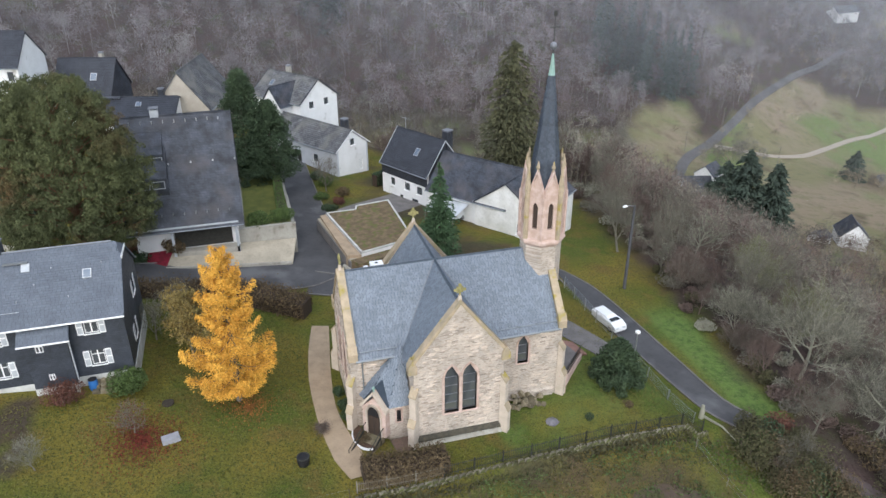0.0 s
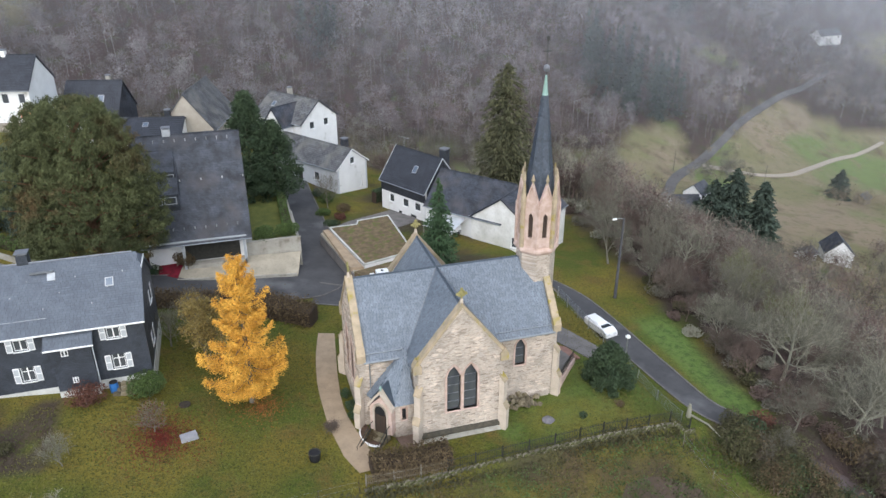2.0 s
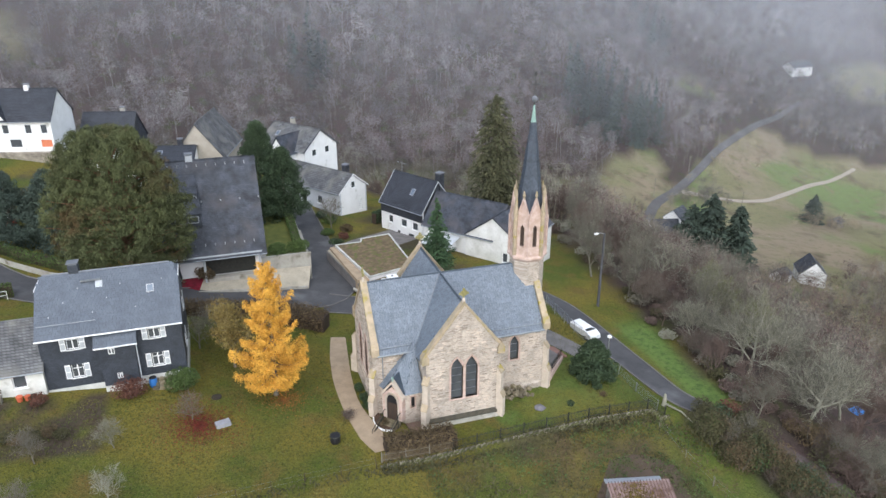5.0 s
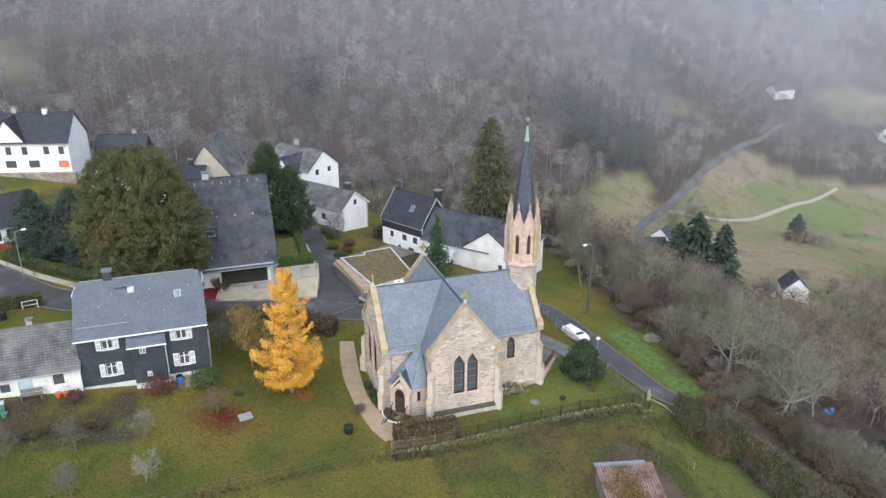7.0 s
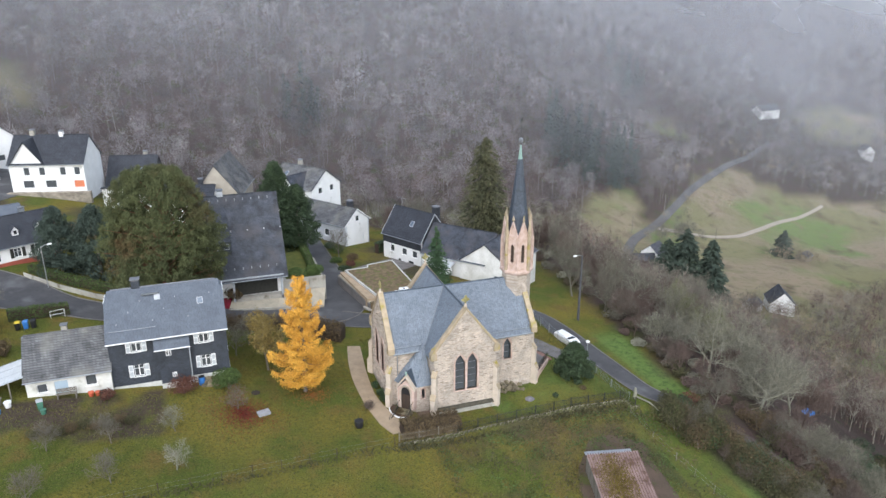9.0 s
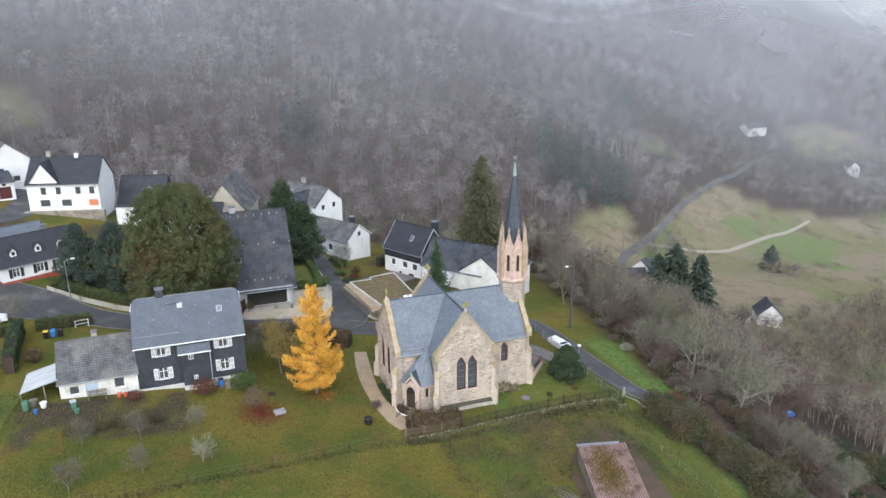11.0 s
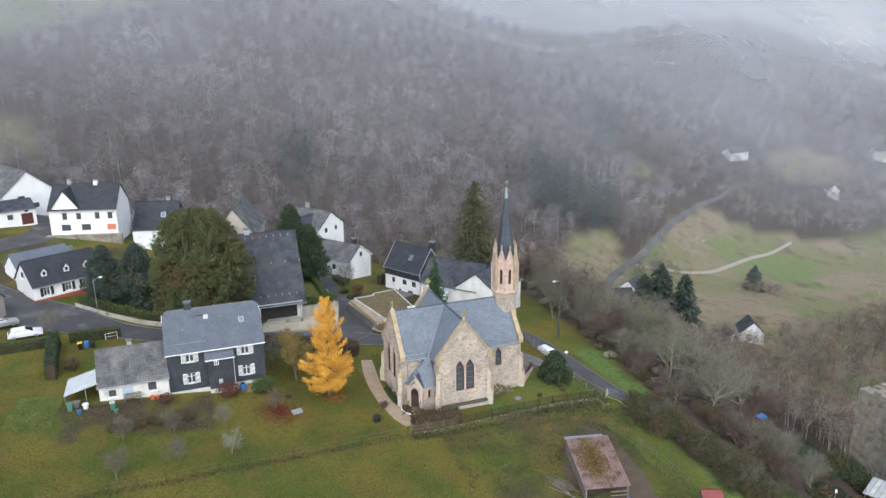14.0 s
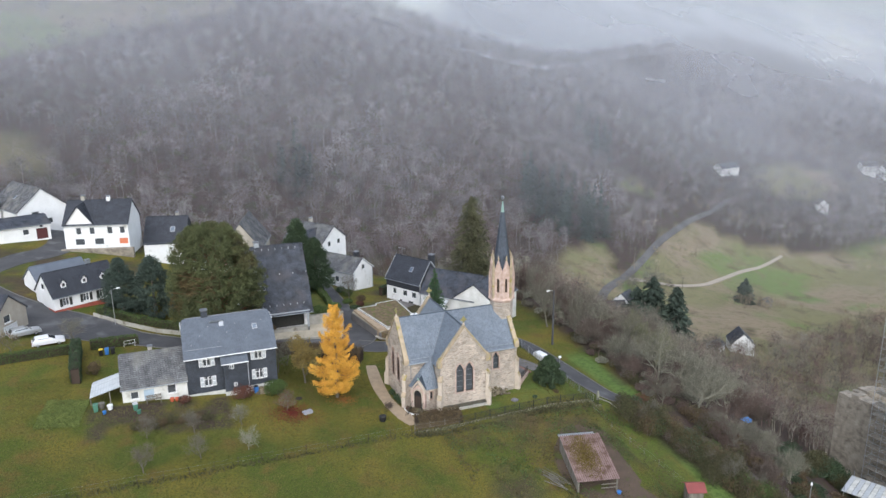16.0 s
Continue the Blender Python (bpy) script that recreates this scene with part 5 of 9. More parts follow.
    if hip:
        k = hip
        for sx in (-1, 1):
            hx = sx * (w / 2 + over * 0.5)
            zc, yc = hr - k * (hr - ze), (d / 2 + over) * k
            loop = [Vector((hx, -yc, zc)), Vector((hx, yc, zc)), Vector((hx - sx * k * 2.4, 0, hr))]
            n = (loop[1] - loop[0]).cross(loop[2] - loop[0]).normalized()
            if n.z < 0:
                loop, n = loop[::-1], -n
            rf = part("hip_roof", Shape().sweep([p - n * .1 for p in loop], n * .1), roof_mat, h, "half-hipped slate roof end")
            part("verge_board", Shape().box(hx - .04, -yc - .1, zc - .16, hx + .04, yc + .1, zc + .06), WHITE, h, "white verge board")
            gx = sx * (w / 2)
            x0, x1 = sorted((gx, gx - sx * t))
            part("gable", Shape().sweep([(x0, -d / 2 + .02, he), (x0, d / 2 - .02, he), (x0, yc - .3, zc - .1), (x0, -yc + .3, zc - .1)], (x1 - x0, 0, 0)), gable_mat or wall_mat, h)
    part("ridge_cap", Shape().tube([(-w / 2 - (0 if not hip else -hip * 2.4), 0, hr + .02), (w / 2 + (0 if not hip else -hip * 2.4), 0, hr + .02)], [0.09, 0.09], 6), LEAD if tile else roof_mat, h)
    for cx, cy, cw, ch, cm in chimneys:
        zb = hr - abs(cy) * sl - 0.4
        c = part("chimney", Shape().box(cx - cw / 2, cy - cw / 2, zb - .6, cx + cw / 2, cy + cw / 2, hr + ch), cm, h, "chimney stack")
        part("chimney_cap", Shape().box(cx - cw / 2 - .08, cy - cw / 2 - .08, hr + ch + .15, cx + cw / 2 + .08, cy + cw / 2 + .08, hr + ch + .22).box(cx - cw / 2 + .1, cy - cw / 2 + .1, hr + ch, cx + cw / 2 - .1, cy + cw / 2 - .1, hr + ch + .15), LEAD, c)
    for sx, sy, sw, sl_ in skylights:
        y = sy
        z = hr - abs(y) * sl
        q = Vector((0, -1 if y < 0 else 1, -sl)).normalized()
        sgn = -1 if y < 0 else 1
        mm = Matrix.Translation((sx, y, z)) @ pose(0, 0, 0, math.degrees(math.atan(sl)) * -sgn)
        k = part("skylight", Shape(mm).box(-sw / 2, -sl_ / 2, 0.0, sw / 2, sl_ / 2, 0.09), METAL, h, "roof window")
        pn = part("pane", Shape(mm).box(-sw / 2 + .08, -sl_ / 2 + .08, 0.09, sw / 2 - .08, sl_ / 2 - .08, 0.1), SKYPANE, k)
    return h


SKYPANE = mat("roof_window_glass", (0.16, 0.19, 0.23), 0.15, (0.13, 0.16, 0.20), 1.0, 0.1, spec=0.6)


# slate-clad house beside the lawn
SB = 3.1
slate = house("slate_house", "two-storey house clad in dark slates with white shuttered windows", pose(-16.55, 57.2, SB), 11.9, 9.4, 6.0, 9.75, SLATE_WALL, ROOF_GREY, 0.35,
              {"f": [(2.2, 4.35, 1.0, 1.35, "white"), (2.2, 1.45, 1.0, 1.35, "white"), (9.0, 4.35, 1.0, 1.35, "white"), (9.0, 1.45, 1.0, 1.35, "white")],
               "l": [(3.0, 4.0, 1.0, 1.3, "white")], "r": [(3.2, 1.4, 1.0, 1.3, "white"), (6.0, 4.0, 1.0, 1.3, "white")]},
              plinth=(PLINTH, 0.55), chimneys=[(-2.85, 0.3, 0.85, 0.75, SLATE_WALL)], skylights=[(3.6, -2.0, 0.65, 0.8)], tile=(0.3, 0.22), hip=0.22, roof_label="blue-grey slate roof", foot=-2.0)


def slate_bay(h):
    m = pose(-1.15, -5.35, 0)
    part("bay_wall", wall_panel(Shape(pose(-1.15, -5.45, 0)), 3.0, 0.5, 4.75, 0.2, [(0.75, 3.7, 1.3, 4.45), (1.15, 1.1, 1.6, 1.7)]), SLATE_WALL, h, "slate-clad projecting stair bay")
    for x in (-1.15, 1.65):
        part("bay_wall", Shape().box(x, -5.25, 0.5, x + .2, -4.7, 4.8), SLATE_WALL, h)
    part("bay_plinth", Shape().box(-1.15, -5.5, -2.0, 1.85, -4.7, 0.5), PLINTH, h)
    rf = part("bay_roof", Shape().slab((-1.5, -5.8, 4.65), (2.1, -5.8, 4.65), (2.1, -4.4, 5.75), (-1.5, -4.4, 5.75), 0.12), SLATE_EDGE, h, "small lean-to slate roof")
    rng = random.Random(3)
    up = Vector((0, 1.4, 1.1)).normalized()
    part("slate_cover", tiles(Shape(), (-1.5, -5.8, 4.65), (1, 0, 0), up, 3.6, 1.78, .3, .22, rng, None, .018), ROOF_GREY, rf, kind="stuff")
    part("gutter", Shape().tube([(-1.5, -5.87, 4.62), (2.15, -5.87, 4.62)], [.07, .07], 6), WHITE, h)
    part("downpipe", Shape().tube([(2.1, -5.85, 4.6), (2.0, -5.55, 4.3), (2.0, -5.55, 0.2)], [.05] * 3, 6), GREYPAINT, h)
    for x, z, w, hh in ((-0.4, 3.7, .55, .75), (0.0, 1.1, .45, .6)):
        window_set(h, x, z, w, hh, pose(0, -5.45, 0), bars=True, depth=.05, sill=False)
    part("roof_walkway", Shape().box(-2.3, -1.1, 9.18, -0.6, -0.75, 9.24), METAL, h, "metal chimney sweep step")
    k = part("roof_hatch", Shape(Matrix.Translation((-0.75, -1.15, 8.8)) @ pose(0, 0, 0, 38)).box(-.3, -.35, 0, .3, .35, .12), GREYPAINT, h, "pale roof hatch")
    g = Shape()
    for x in (-5.9, -3.4):
        g.tube([(x, -4.25, 6.75), (x + 2.3, -4.25, 6.75)], [.03] * 2, 5)
    part("snow_rail", g, ZINC, h)
    b = Shape()
    rng = random.Random(2)
    for i in range(9):
        x, y = -5 + 1.2 * i, -3.4 + (i % 3) * 1.0
        zz = 9.75 + y * (3.75 / 4.7)
        b.box(x, y, zz, x + .08, y + .2, zz + .12)
    part("roof_hook", b, METAL, h, "small steel roof hooks")


slate_bay(slate)

low = house("low_house", "low whitewashed outbuilding with an old mossy slate roof", pose(-26.55, 55.3, 3.3), 8.0, 6.2, 3.1, 6.4, OLDWHITE, ROOF_OLD, 0.35,
            {"f": [(0.95, 1.15, 1.0, 1.0, "plain"), (5.5, 1.2, 1.1, 1.2, "plain"), (2.6, 0.1, 1.25, 2.15, "door")]}, chimneys=[(-0.2, 0.6, 0.55, 0.35, CONCRETE)], foot=-2.0)


def lean_to():
    t = thing("lean_to_roof", "lean-to shelter of milky corrugated sheets on posts", "shelter", pose(-32.4, 54.6, 3.5))
    sh = corrugated(-2.0, 1.8, -2.6, 2.4, 2.1, 2.1, 22, .03, 1.0)
    part("sheet_roof", sh, SHEETCLEAR, t)
    for y in (-2.5, -0.9, 0.7, 2.3):
        part("rafter", Shape().slab((-2.0, y - .05, 2.17), (1.8, y - .05, 3.18), (1.8, y + .05, 3.18), (-2.0, y + .05, 2.17), .02), GREYPAINT, t)
    for x, y in ((-1.9, -2.4), (-1.9, 2.2), (0.4, -2.4)):
        part("post", Shape().box(x - .06, y - .06, -1.2, x + .06, y + .06, 2.1 + (x + 2.3) * .21), GREYWOOD, t)


lean_to()

# big dark-roofed house with an open garage under its eaves
BB = 1.6
# the wide dark front panel stands in for shade inside the garage
black = house("dark_roof_house", "large house under a steep dark slate roof with garages", pose(-7.0, 82.0, BB), 10.6, 12.4, 5.6, 14.2, RENDER, ROOF_DARK, 1.35,
              {"f": [(3.9, 1.05, 6.0, 2.65, "darkdoor")], "r": [(4, 2.2, 1.2, 1.3, "plain"), (8, 2.2, 1.2, 1.3, "plain"), (6, 6.2, 1.2, 1.2, "plain")]}, chimneys=[(-1.9, 0.3, 0.85, 0.6, GREYPAINT)], verge=ROOF_DARK, roof_label="steep dark slate roof with lichen")


def black_extras(h):
    for x in (-1.5, 5.1):
        part("pillar", Shape().box(x - .14, -7.3, -1.5, x + .14, -7.0, 3.95), GREYPAINT, h, "white garage pillar")
    part("eave_beam", Shape().box(-5.4, -7.4, 3.95, 5.4, -7.1, 4.12), GREYPAINT, h, "white eaves beam")
    part("garage_apron", Shape().box(-1.2, -7.3, -1.5, 5.2, -6.2, 1.05), CONCRETE, h)
    sl = 8.6 / 6.2
    dm = part("dormer", Shape().sweep([(-4.6, -5.2, 14.2 - 5.2 * sl - .3), (-4.6, -5.2, 8.9), (-4.6, -2.2, 11.6), (-4.6, -2.2, 10.9)][::-1], (3.4, 0, 0)), ROOF_DARK, h, "long slate dormer")
    part("dormer", Shape().sweep([(-4.6, -3.6, 9.3), (-4.6, -3.6, 11.0), (-4.6, -1.2, 12.8), (-4.6, -1.2, 12.0)][::-1], (3.2, 0, 0)), ROOF_DARK, h, "slate dormer")
    for y, z, in ((-5.22, 7.75), (-3.62, 9.85)):
        for x in (-4.3, -2.8):
            window_set(h, x, z, 1.3, 0.85, pose(0, y - .12, 0), bars=False, frame_mat=GREYPAINT, sill=False)
    b = Shape()
    for i in range(9):
        x = -4.6 + i * 1.15
        b.box(x, -.55, 11.45, x + .1, -.35, 13.75).box(x, -6.6, 5.1, x + .1, -6.4, 5.35)
        if i % 2 == 0:
            b.box(x + 1.2, -3.3, 9.65, x + 1.35, -3.1, 9.85)
    part("roof_hook", b, METAL, h, "small steel roof hooks")
    part("ladder", Shape().box(-2.2, -2.4, 11.2, -2.1, -2.3, 11.5), METAL, h)


black_extras(black)

# terrace garden with its concrete wall beside the dark house
terrace = thing("terrace", "raised lawn terrace behind a weathered concrete wall", "terrace", pose(1.2, 76, 0), kind="structure")
part("retaining_wall", Shape().box(-3.0, 0.0, -0.5, 3.3, 0.35, 4.0).box(2.95, 0.35, -1, 3.3, 10, 3.4).box(2.95, 10, -2, 3.3, 24, 2.6), CONCRETE, terrace, "weathered concrete retaining wall")
part("wall_cap", Shape().box(-3.05, -.05, 4.0, 3.35, .4, 4.08), CONCRETE, terrace)
part("terrace_lawn", Shape().slab((-3.0, .35, 3.7), (2.95, .35, 3.7), (2.95, 26, 2.2), (-3.0, 26, 2.2), 2.5), mat("terrace_grass", (0.15, 0.155, 0.040), 0.95, (0.10, 0.115, 0.03), 0.8, 0.6, 0.03, 12), terrace, "green lawn")
part("terrace_path", Shape().slab((-2.9, .5, 3.76), (-2.2, .5, 3.76), (-2.2, 20, 2.6), (-2.9, 20, 2.6), .04), CONCRETE, terrace)
drive = thing("driveway", "pale block-paved garage driveway", "driveway", Matrix(), kind="structure")
part("paving", Shape().slab((-9.5, 73.2, 1.75), (3.6, 73.0, 0.55), (4.4, 75.95, 2.2), (-9.5, 75.95, 2.7), 2.4), PAVING, drive)
part("border_wall", Shape().sweep([(-9.5, 72.95, -.5), (-9.5, 73.2, -.5), (-9.5, 73.2, 1.95), (-9.5, 72.95, 1.95)][::-1], (13.0, 0, -1.2)), CONCRETE, drive, "low stone edging")
part("red_bed", Shape().slab((-11.4, 73.4, 1.9), (-9.5, 73.3, 1.9), (-8.6, 76.2, 2.75), (-11.4, 76.4, 2.75), 1.6), REDGRAVEL, drive, "crimson ground-cover bed")

# flat-roofed garage with a planted roof
gar = thing("flat_garage", "flat-roofed garage with white parapet and brown planted roof", "garage", Matrix())
GP = [(11.0, 70.7), (17.3, 72.6), (16.9, 84.3), (12.6, 83.6), (12.3, 82.5), (8.7, 82.4)]
part("wall", Shape().sweep([(x, y, -2) for x, y in GP], (0, 0, 3.85)), RENDER, gar)
cg = Vector((13.2, 78, 0))
for (x0, y0), (x1, y1) in zip(GP, GP[1:] + GP[:1]):
    a, b = Vector((x0, y0, 1.85)), Vector((x1, y1, 1.85))
    ins = Vector((-(b - a).y, (b - a).x, 0)).normalized() * 0.32
    part("parapet", Shape().sweep([a - ins * .12, b - ins * .12, b + ins * .5, a + ins * .5], (0, 0, 0.2)), PLINTH, gar, "white parapet capping")
for loop, lift, mt, nm, lb in (([(9.7, 70.2), (10.75, 70.75), (8.45, 82.4), (7.6, 82.2)], 1.45, PAVING, "gravel_strip", "gravel strip along the garage"), ([(9.7, 70.2), (10.4, 69.0), (17.6, 71.2), (17.3, 72.5), (10.95, 70.6)], 1.5, SEDUM, "planting_bed", "brown planting bed before the garage")):
    part(nm, Shape().sweep([(x, y, -2) for x, y in loop], (0, 0, 2 + lift)), mt, gar, lb)
part("kerb", Shape().sweep([(9.55, 70.1, -1), (9.75, 70.15, -1), (7.65, 82.2, -1), (7.45, 82.2, -1)], (0, 0, 2.3)), SLABS, gar, "grey concrete edging")
part("planted_roof", Shape().sweep([(cg.x + (x - cg.x) * .97, cg.y + (y - cg.y) * .975, 1.85) for x, y in GP], (0, 0, 0.14)), SEDUM, gar, "brown mossy planting")
part("gravel_strip", Shape().sweep([(9.4, 70.8, -1.5), (10.9, 70.5, -1.5), (8.6, 82.4, -1.5), (7.9, 82.2, -1.5)], (0, 0, 3.3)), GRAVEL, gar, "gravel strip with edging")
gt = thing("garden_wall", "curved low stone garden wall with planted bed", "wall", Matrix(), kind="structure")
part("wall_top", Shape().tube([(9.0, 71.0, 0.5), (9.6, 69.6, 0.45), (11.0, 68.9, 0.4), (13, 68.7, .35)], [.22] * 4, 6), CONCRETE, gt)

# white house with a dark roof, its barn and carport
w1 = house("white_house", "white rendered house with an anthracite roof and slate-hung gable", pose(23.6, 93.4, -2.5, 0, 0, -60), 9.0, 6.6, 5.9, 9.9, RENDER, ROOF_BLACK, 0.35,
           {"f": [(1.6, 2.5, 1.0, 1.2, "plain"), (4.4, 2.5, 1.2, 1.2, "plain"), (6.8, 2.5, 1.2, 1.2, "plain"), (1.4, .2, 1.0, 1.9, "garage"), (3.4, .5, .8, 1.1, "plain"), (5.8, .5, 1.4, 1.2, "plain")], "r": [(2.6, 6.4, .7, 1.4, "plain")]},
           verge=GREYPAINT, skylights=[(1.0, -1.7, .75, 1.1)], chimneys=[(4.2, 0.9, 1.0, 1.0, ROOF_BLACK)], wall_side=ROOF_BLACK)
part("slate_band", Shape().box(-4.52, -3.38, 4.05, 4.52, -3.303, 5.85), ROOF_BLACK, w1, "dark slate-hung band under the eaves")
an = Shape().tube([(-3.0, 0, 9.8), (-3.0, 0, 11.6)], [.03] * 2, 5)
for i in range(6):
    an.tube([(-3.9 + .35 * i, -.25, 11.4), (-3.9 + .35 * i, .25, 11.4)], [.012] * 2, 4)
an.tube([(-4.1, 0, 11.4), (-2.0, 0, 11.4)], [.015] * 2, 4)
part("aerial", an, METAL, w1, "rooftop television aerial")
house("connecting_house", "dark-roofed house joining the white house and the barn", pose(29.5, 84.3, -2.5, 0, 0, -50), 11.8, 8.0, 4.9, 8.7, RENDER, ROOF_DARK, 0.4)
house("barn", "whitewashed barn with a stained gable and mossy dark roof", pose(34.1, 80.4, -2.4, 0, 0, 40), 10.6, 8.7, 4.8, 8.0, OLDWHITE, ROOF_DARK, 0.25, {"l": [(6.0, 1.6, .8, 1.4, "plain")], "f": []})
cp = thing("carport", "carport with a milky corrugated roof on posts", "carport", pose(24.3, 82.2, -1.7, 0, 0, -50))
sh = corrugated(-2.2, 2.28, -2.4, 2.2, 2.5, 3.3, 16, .03)
part("sheet_roof", sh, SHEETCLEAR, cp)
for x in (-2.1, 2.1):
    for y in (-2.2, 2.0):
        part("post", Shape().box(x - .06, y - .06, -.6, x + .06, y + .06, 2.5 + (y + 2.4) * .17), GREYWOOD, cp)

# grey-white house by the street, and the white house behind it
house("grey_house", "pale grey rendered cottage with an old slate roof", pose(11.0, 110.2, -1.3, 0, 0, -55), 16.0, 6.4, 4.3, 6.7, RENDER_GREY, ROOF_OLD, 0.35,
      {"f": [(10.6, 1.5, 1.2, 1.3, "plain"), (7.0, 0.1, 1.0, 2.1, "darkdoor"), (3.2, 1.5, 1.0, 1.2, "plain")], "r": [(2.7, 4.4, .9, 1.1, "plain"), (4.4, 0.1, .9, 1.9, "garage")]}, wall_side=RENDER, verge=WHITE, chimneys=[(4.6, 1.9, .9, 0.5, ROOF_DARK)])
house("white_villa", "white gabled house with a dark slate roof", pose(9.3, 122.8, 1.5, 0, 0, -53), 11.5, 8.2, 5.2, 8.3, RENDER, ROOF_OLD, 0.4,
      {"r": [(1.9, 3.7, 1.1, 1.2, "plain"), (5.2, 3.7, 1.1, 1.2, "plain")], "f": [(1.5, 3.2, 1.0, 1.2, "plain"), (4, 3.2, 1.0, 1.2, "plain"), (2.4, .2, 1.1, 2.0, "darkdoor")]}, verge=ROOF_DARK, chimneys=[(-1.5, .5, .7, .9, CONCRETE)], skylights=[(-3, -2, .8, 1.1)])
house("gable_annex", "white cross-gabled wing with a slate roof", pose(7.4, 119.4, 1.5, 0, 0, 37), 6.0, 4.2, 5.0, 7.6, RENDER, ROOF_DARK, 0.35, {"l": [(1.4, 3.2, 1.3, 1.2, "plain"), (1.4, .6, 1.0, 1.1, "plain")]})

# village on the left
fw = house("tall_white_house", "tall white house with a dark slate roof and orange blind", pose(-36.0, 127.0, 8.6, 0, 0, -14), 13.0, 9.0, 5.4, 9.6, RENDER, ROOF_BLACK, 0.4,
           {"f": [(2.0, 0.7, 1.9, 1.4, "plain"), (5.9, 0.7, 1.9, 1.4, "plain"), (10.9, 0.7, 1.8, 1.3, "orange"), (8.7, 3.0, 1.05, 1.5, "plain"), (11.2, 3.0, 1.05, 1.5, "plain"), (2.4, 3.0, 1.05, 1.5, "plain"), (5.1, 3.0, 1.05, 1.5, "plain")]},
           chimneys=[(-3.4, .3, .8, .8, CONCRETE), (1.8, 0, .7, .6, RENDER)])
part("cross_gable", Shape(pose(-6.0, -4.6, 0)).sweep([(0, 0, 4.9), (5.6, 0, 4.9), (5.6, 0, 5.3), (2.8, 0, 9.0), (0, 0, 5.3)], (0, .3, 0)), RENDER, fw, "white cross gable")
for s in (0, 1):
    q = [(-6.4, -4.95, 4.9), (-3.2, -4.95, 9.3), (-3.2, -.4, 9.3), (-6.4, -3.9, 4.9)] if s == 0 else [(-3.2, -4.95, 9.3), (0, -4.95, 4.9), (0, -3.9, 4.9), (-3.2, -.4, 9.3)]
    part("gable_roof", Shape().slab(*q[::-1] if False else q, .14), ROOF_BLACK, fw)
for x in (-4.1, -2.8):
    window_set(fw, x, 6.6, .45, .5, pose(0, -4.72, 0), bars=False, sill=False)
part("base_wall", Shape().box(-7.3, -5.4, -3.0, 7.3, -4.52, 0.0), RUINSTONE, fw, "brown rubble terrace wall")
tw = thing("garden_wall", "long white garden wall with a dark coping", "wall", pose(-22.5, 117.5, 7.0, 0, 0, -12), kind="structure")
part("wall_body", Shape().box(-5.6, -.2, -2.5, 5.6, .2, 2.3), RENDER, tw)
part("coping", Shape().box(-5.8, -.4, 2.3, 5.8, .5, 2.5), ROOF_DARK, tw)
house("dark_cottage", "house with a long dark slate roof and rooflight", pose(-22.8, 131.0, 4.4, 0, 0, -14), 9.0, 9.0, 3.4, 8.2, ROOF_DARK, ROOF_BLACK, .4, skylights=[(1.5, -2.4, 1.0, 1.3)], chimneys=[(2, 1, .7, .5, CONCRETE)])
house("stone_house", "grey-tan rendered house with an old grey slate roof", pose(-6.6, 122.0, 3.4, 0, 0, 74), 13, 8.4, 4.0, 9.4, CREAM, ROOF_OLD, .35, {"l": []})
house("dark_annex", "flat-pitched dark-roofed house with a chimney", pose(-14.0, 116.0, 4.0, 0, 0, -10), 11, 8, 3.6, 5.4, RENDER, ROOF_BLACK, .4, chimneys=[(3, .5, .8, .9, ROOF_BLACK)], skylights=[(0, -1.6, .8, 1.0)])
house("dormer_house", "white cottage with dark shutters, red plinth and small dormers", pose(-38.8, 94.2, 6.1, 0, 0, 27.7), 11.2, 7.3, 2.9, 6.2, RENDER, ROOF_BLACK, .4,
      {"f": [(1.5, .8, 1.0, 1.35, "dark"), (4.9, .8, 1.0, 1.35, "dark"), (7.7, .8, 1.0, 1.35, "dark")], "l": [(3.0, 3.4, 1.2, 1.1, "plain")]}, plinth=(REDPLINTH, .35), chimneys=[(2.5, .6, .7, .5, ZINC)])
dh = bpy.data.objects["dormer_house"]
for x in (-3.3, .2, 3.4):
    d = part("dormer", Shape().sweep([(x - .42, -2.7, 3.6), (x + .42, -2.7, 3.6), (x + .42, -2.7, 4.5), (x, -2.7, 5.05), (x - .42, -2.7, 4.5)], (0, 1.5, 0)), RENDER, dh, "small white dormer")
    for s in (-1, 1):
        q = [Vector((x, -2.85, 5.14)), Vector((x + s * .6, -2.85, 4.35)), Vector((x + s * .6, -1.2, 4.35)), Vector((x, -1.2, 5.14))]
        part("dormer_roof", Shape().slab(*(q[::-1] if s > 0 else q), .06), ROOF_BLACK, d)
    part("pane", Shape().box(x - .2, -2.73, 3.95, x + .2, -2.70, 4.5), BLACKPLASTIC, d, "dark dormer window")
house("street_barn", "house with a plain grey slate roof beside the street", pose(-42.8, 102.0, 6.0, 0, 0, 27.7), 9.0, 7.0, 3.0, 5.6, RENDER, ROOF_GREY, .4)
house("garage_house", "cream house with a white garage door and dark roof", pose(-51.3, 83.2, 5.5, 0, 0, -29), 9.5, 7.0, 3.9, 6.8, CREAM, ROOF_DARK, .4, {"r": [(1.6, 0.0, 3.2, 2.1, "garage"), (2.0, 2.5, 1.5, 1.2, "plain")]})
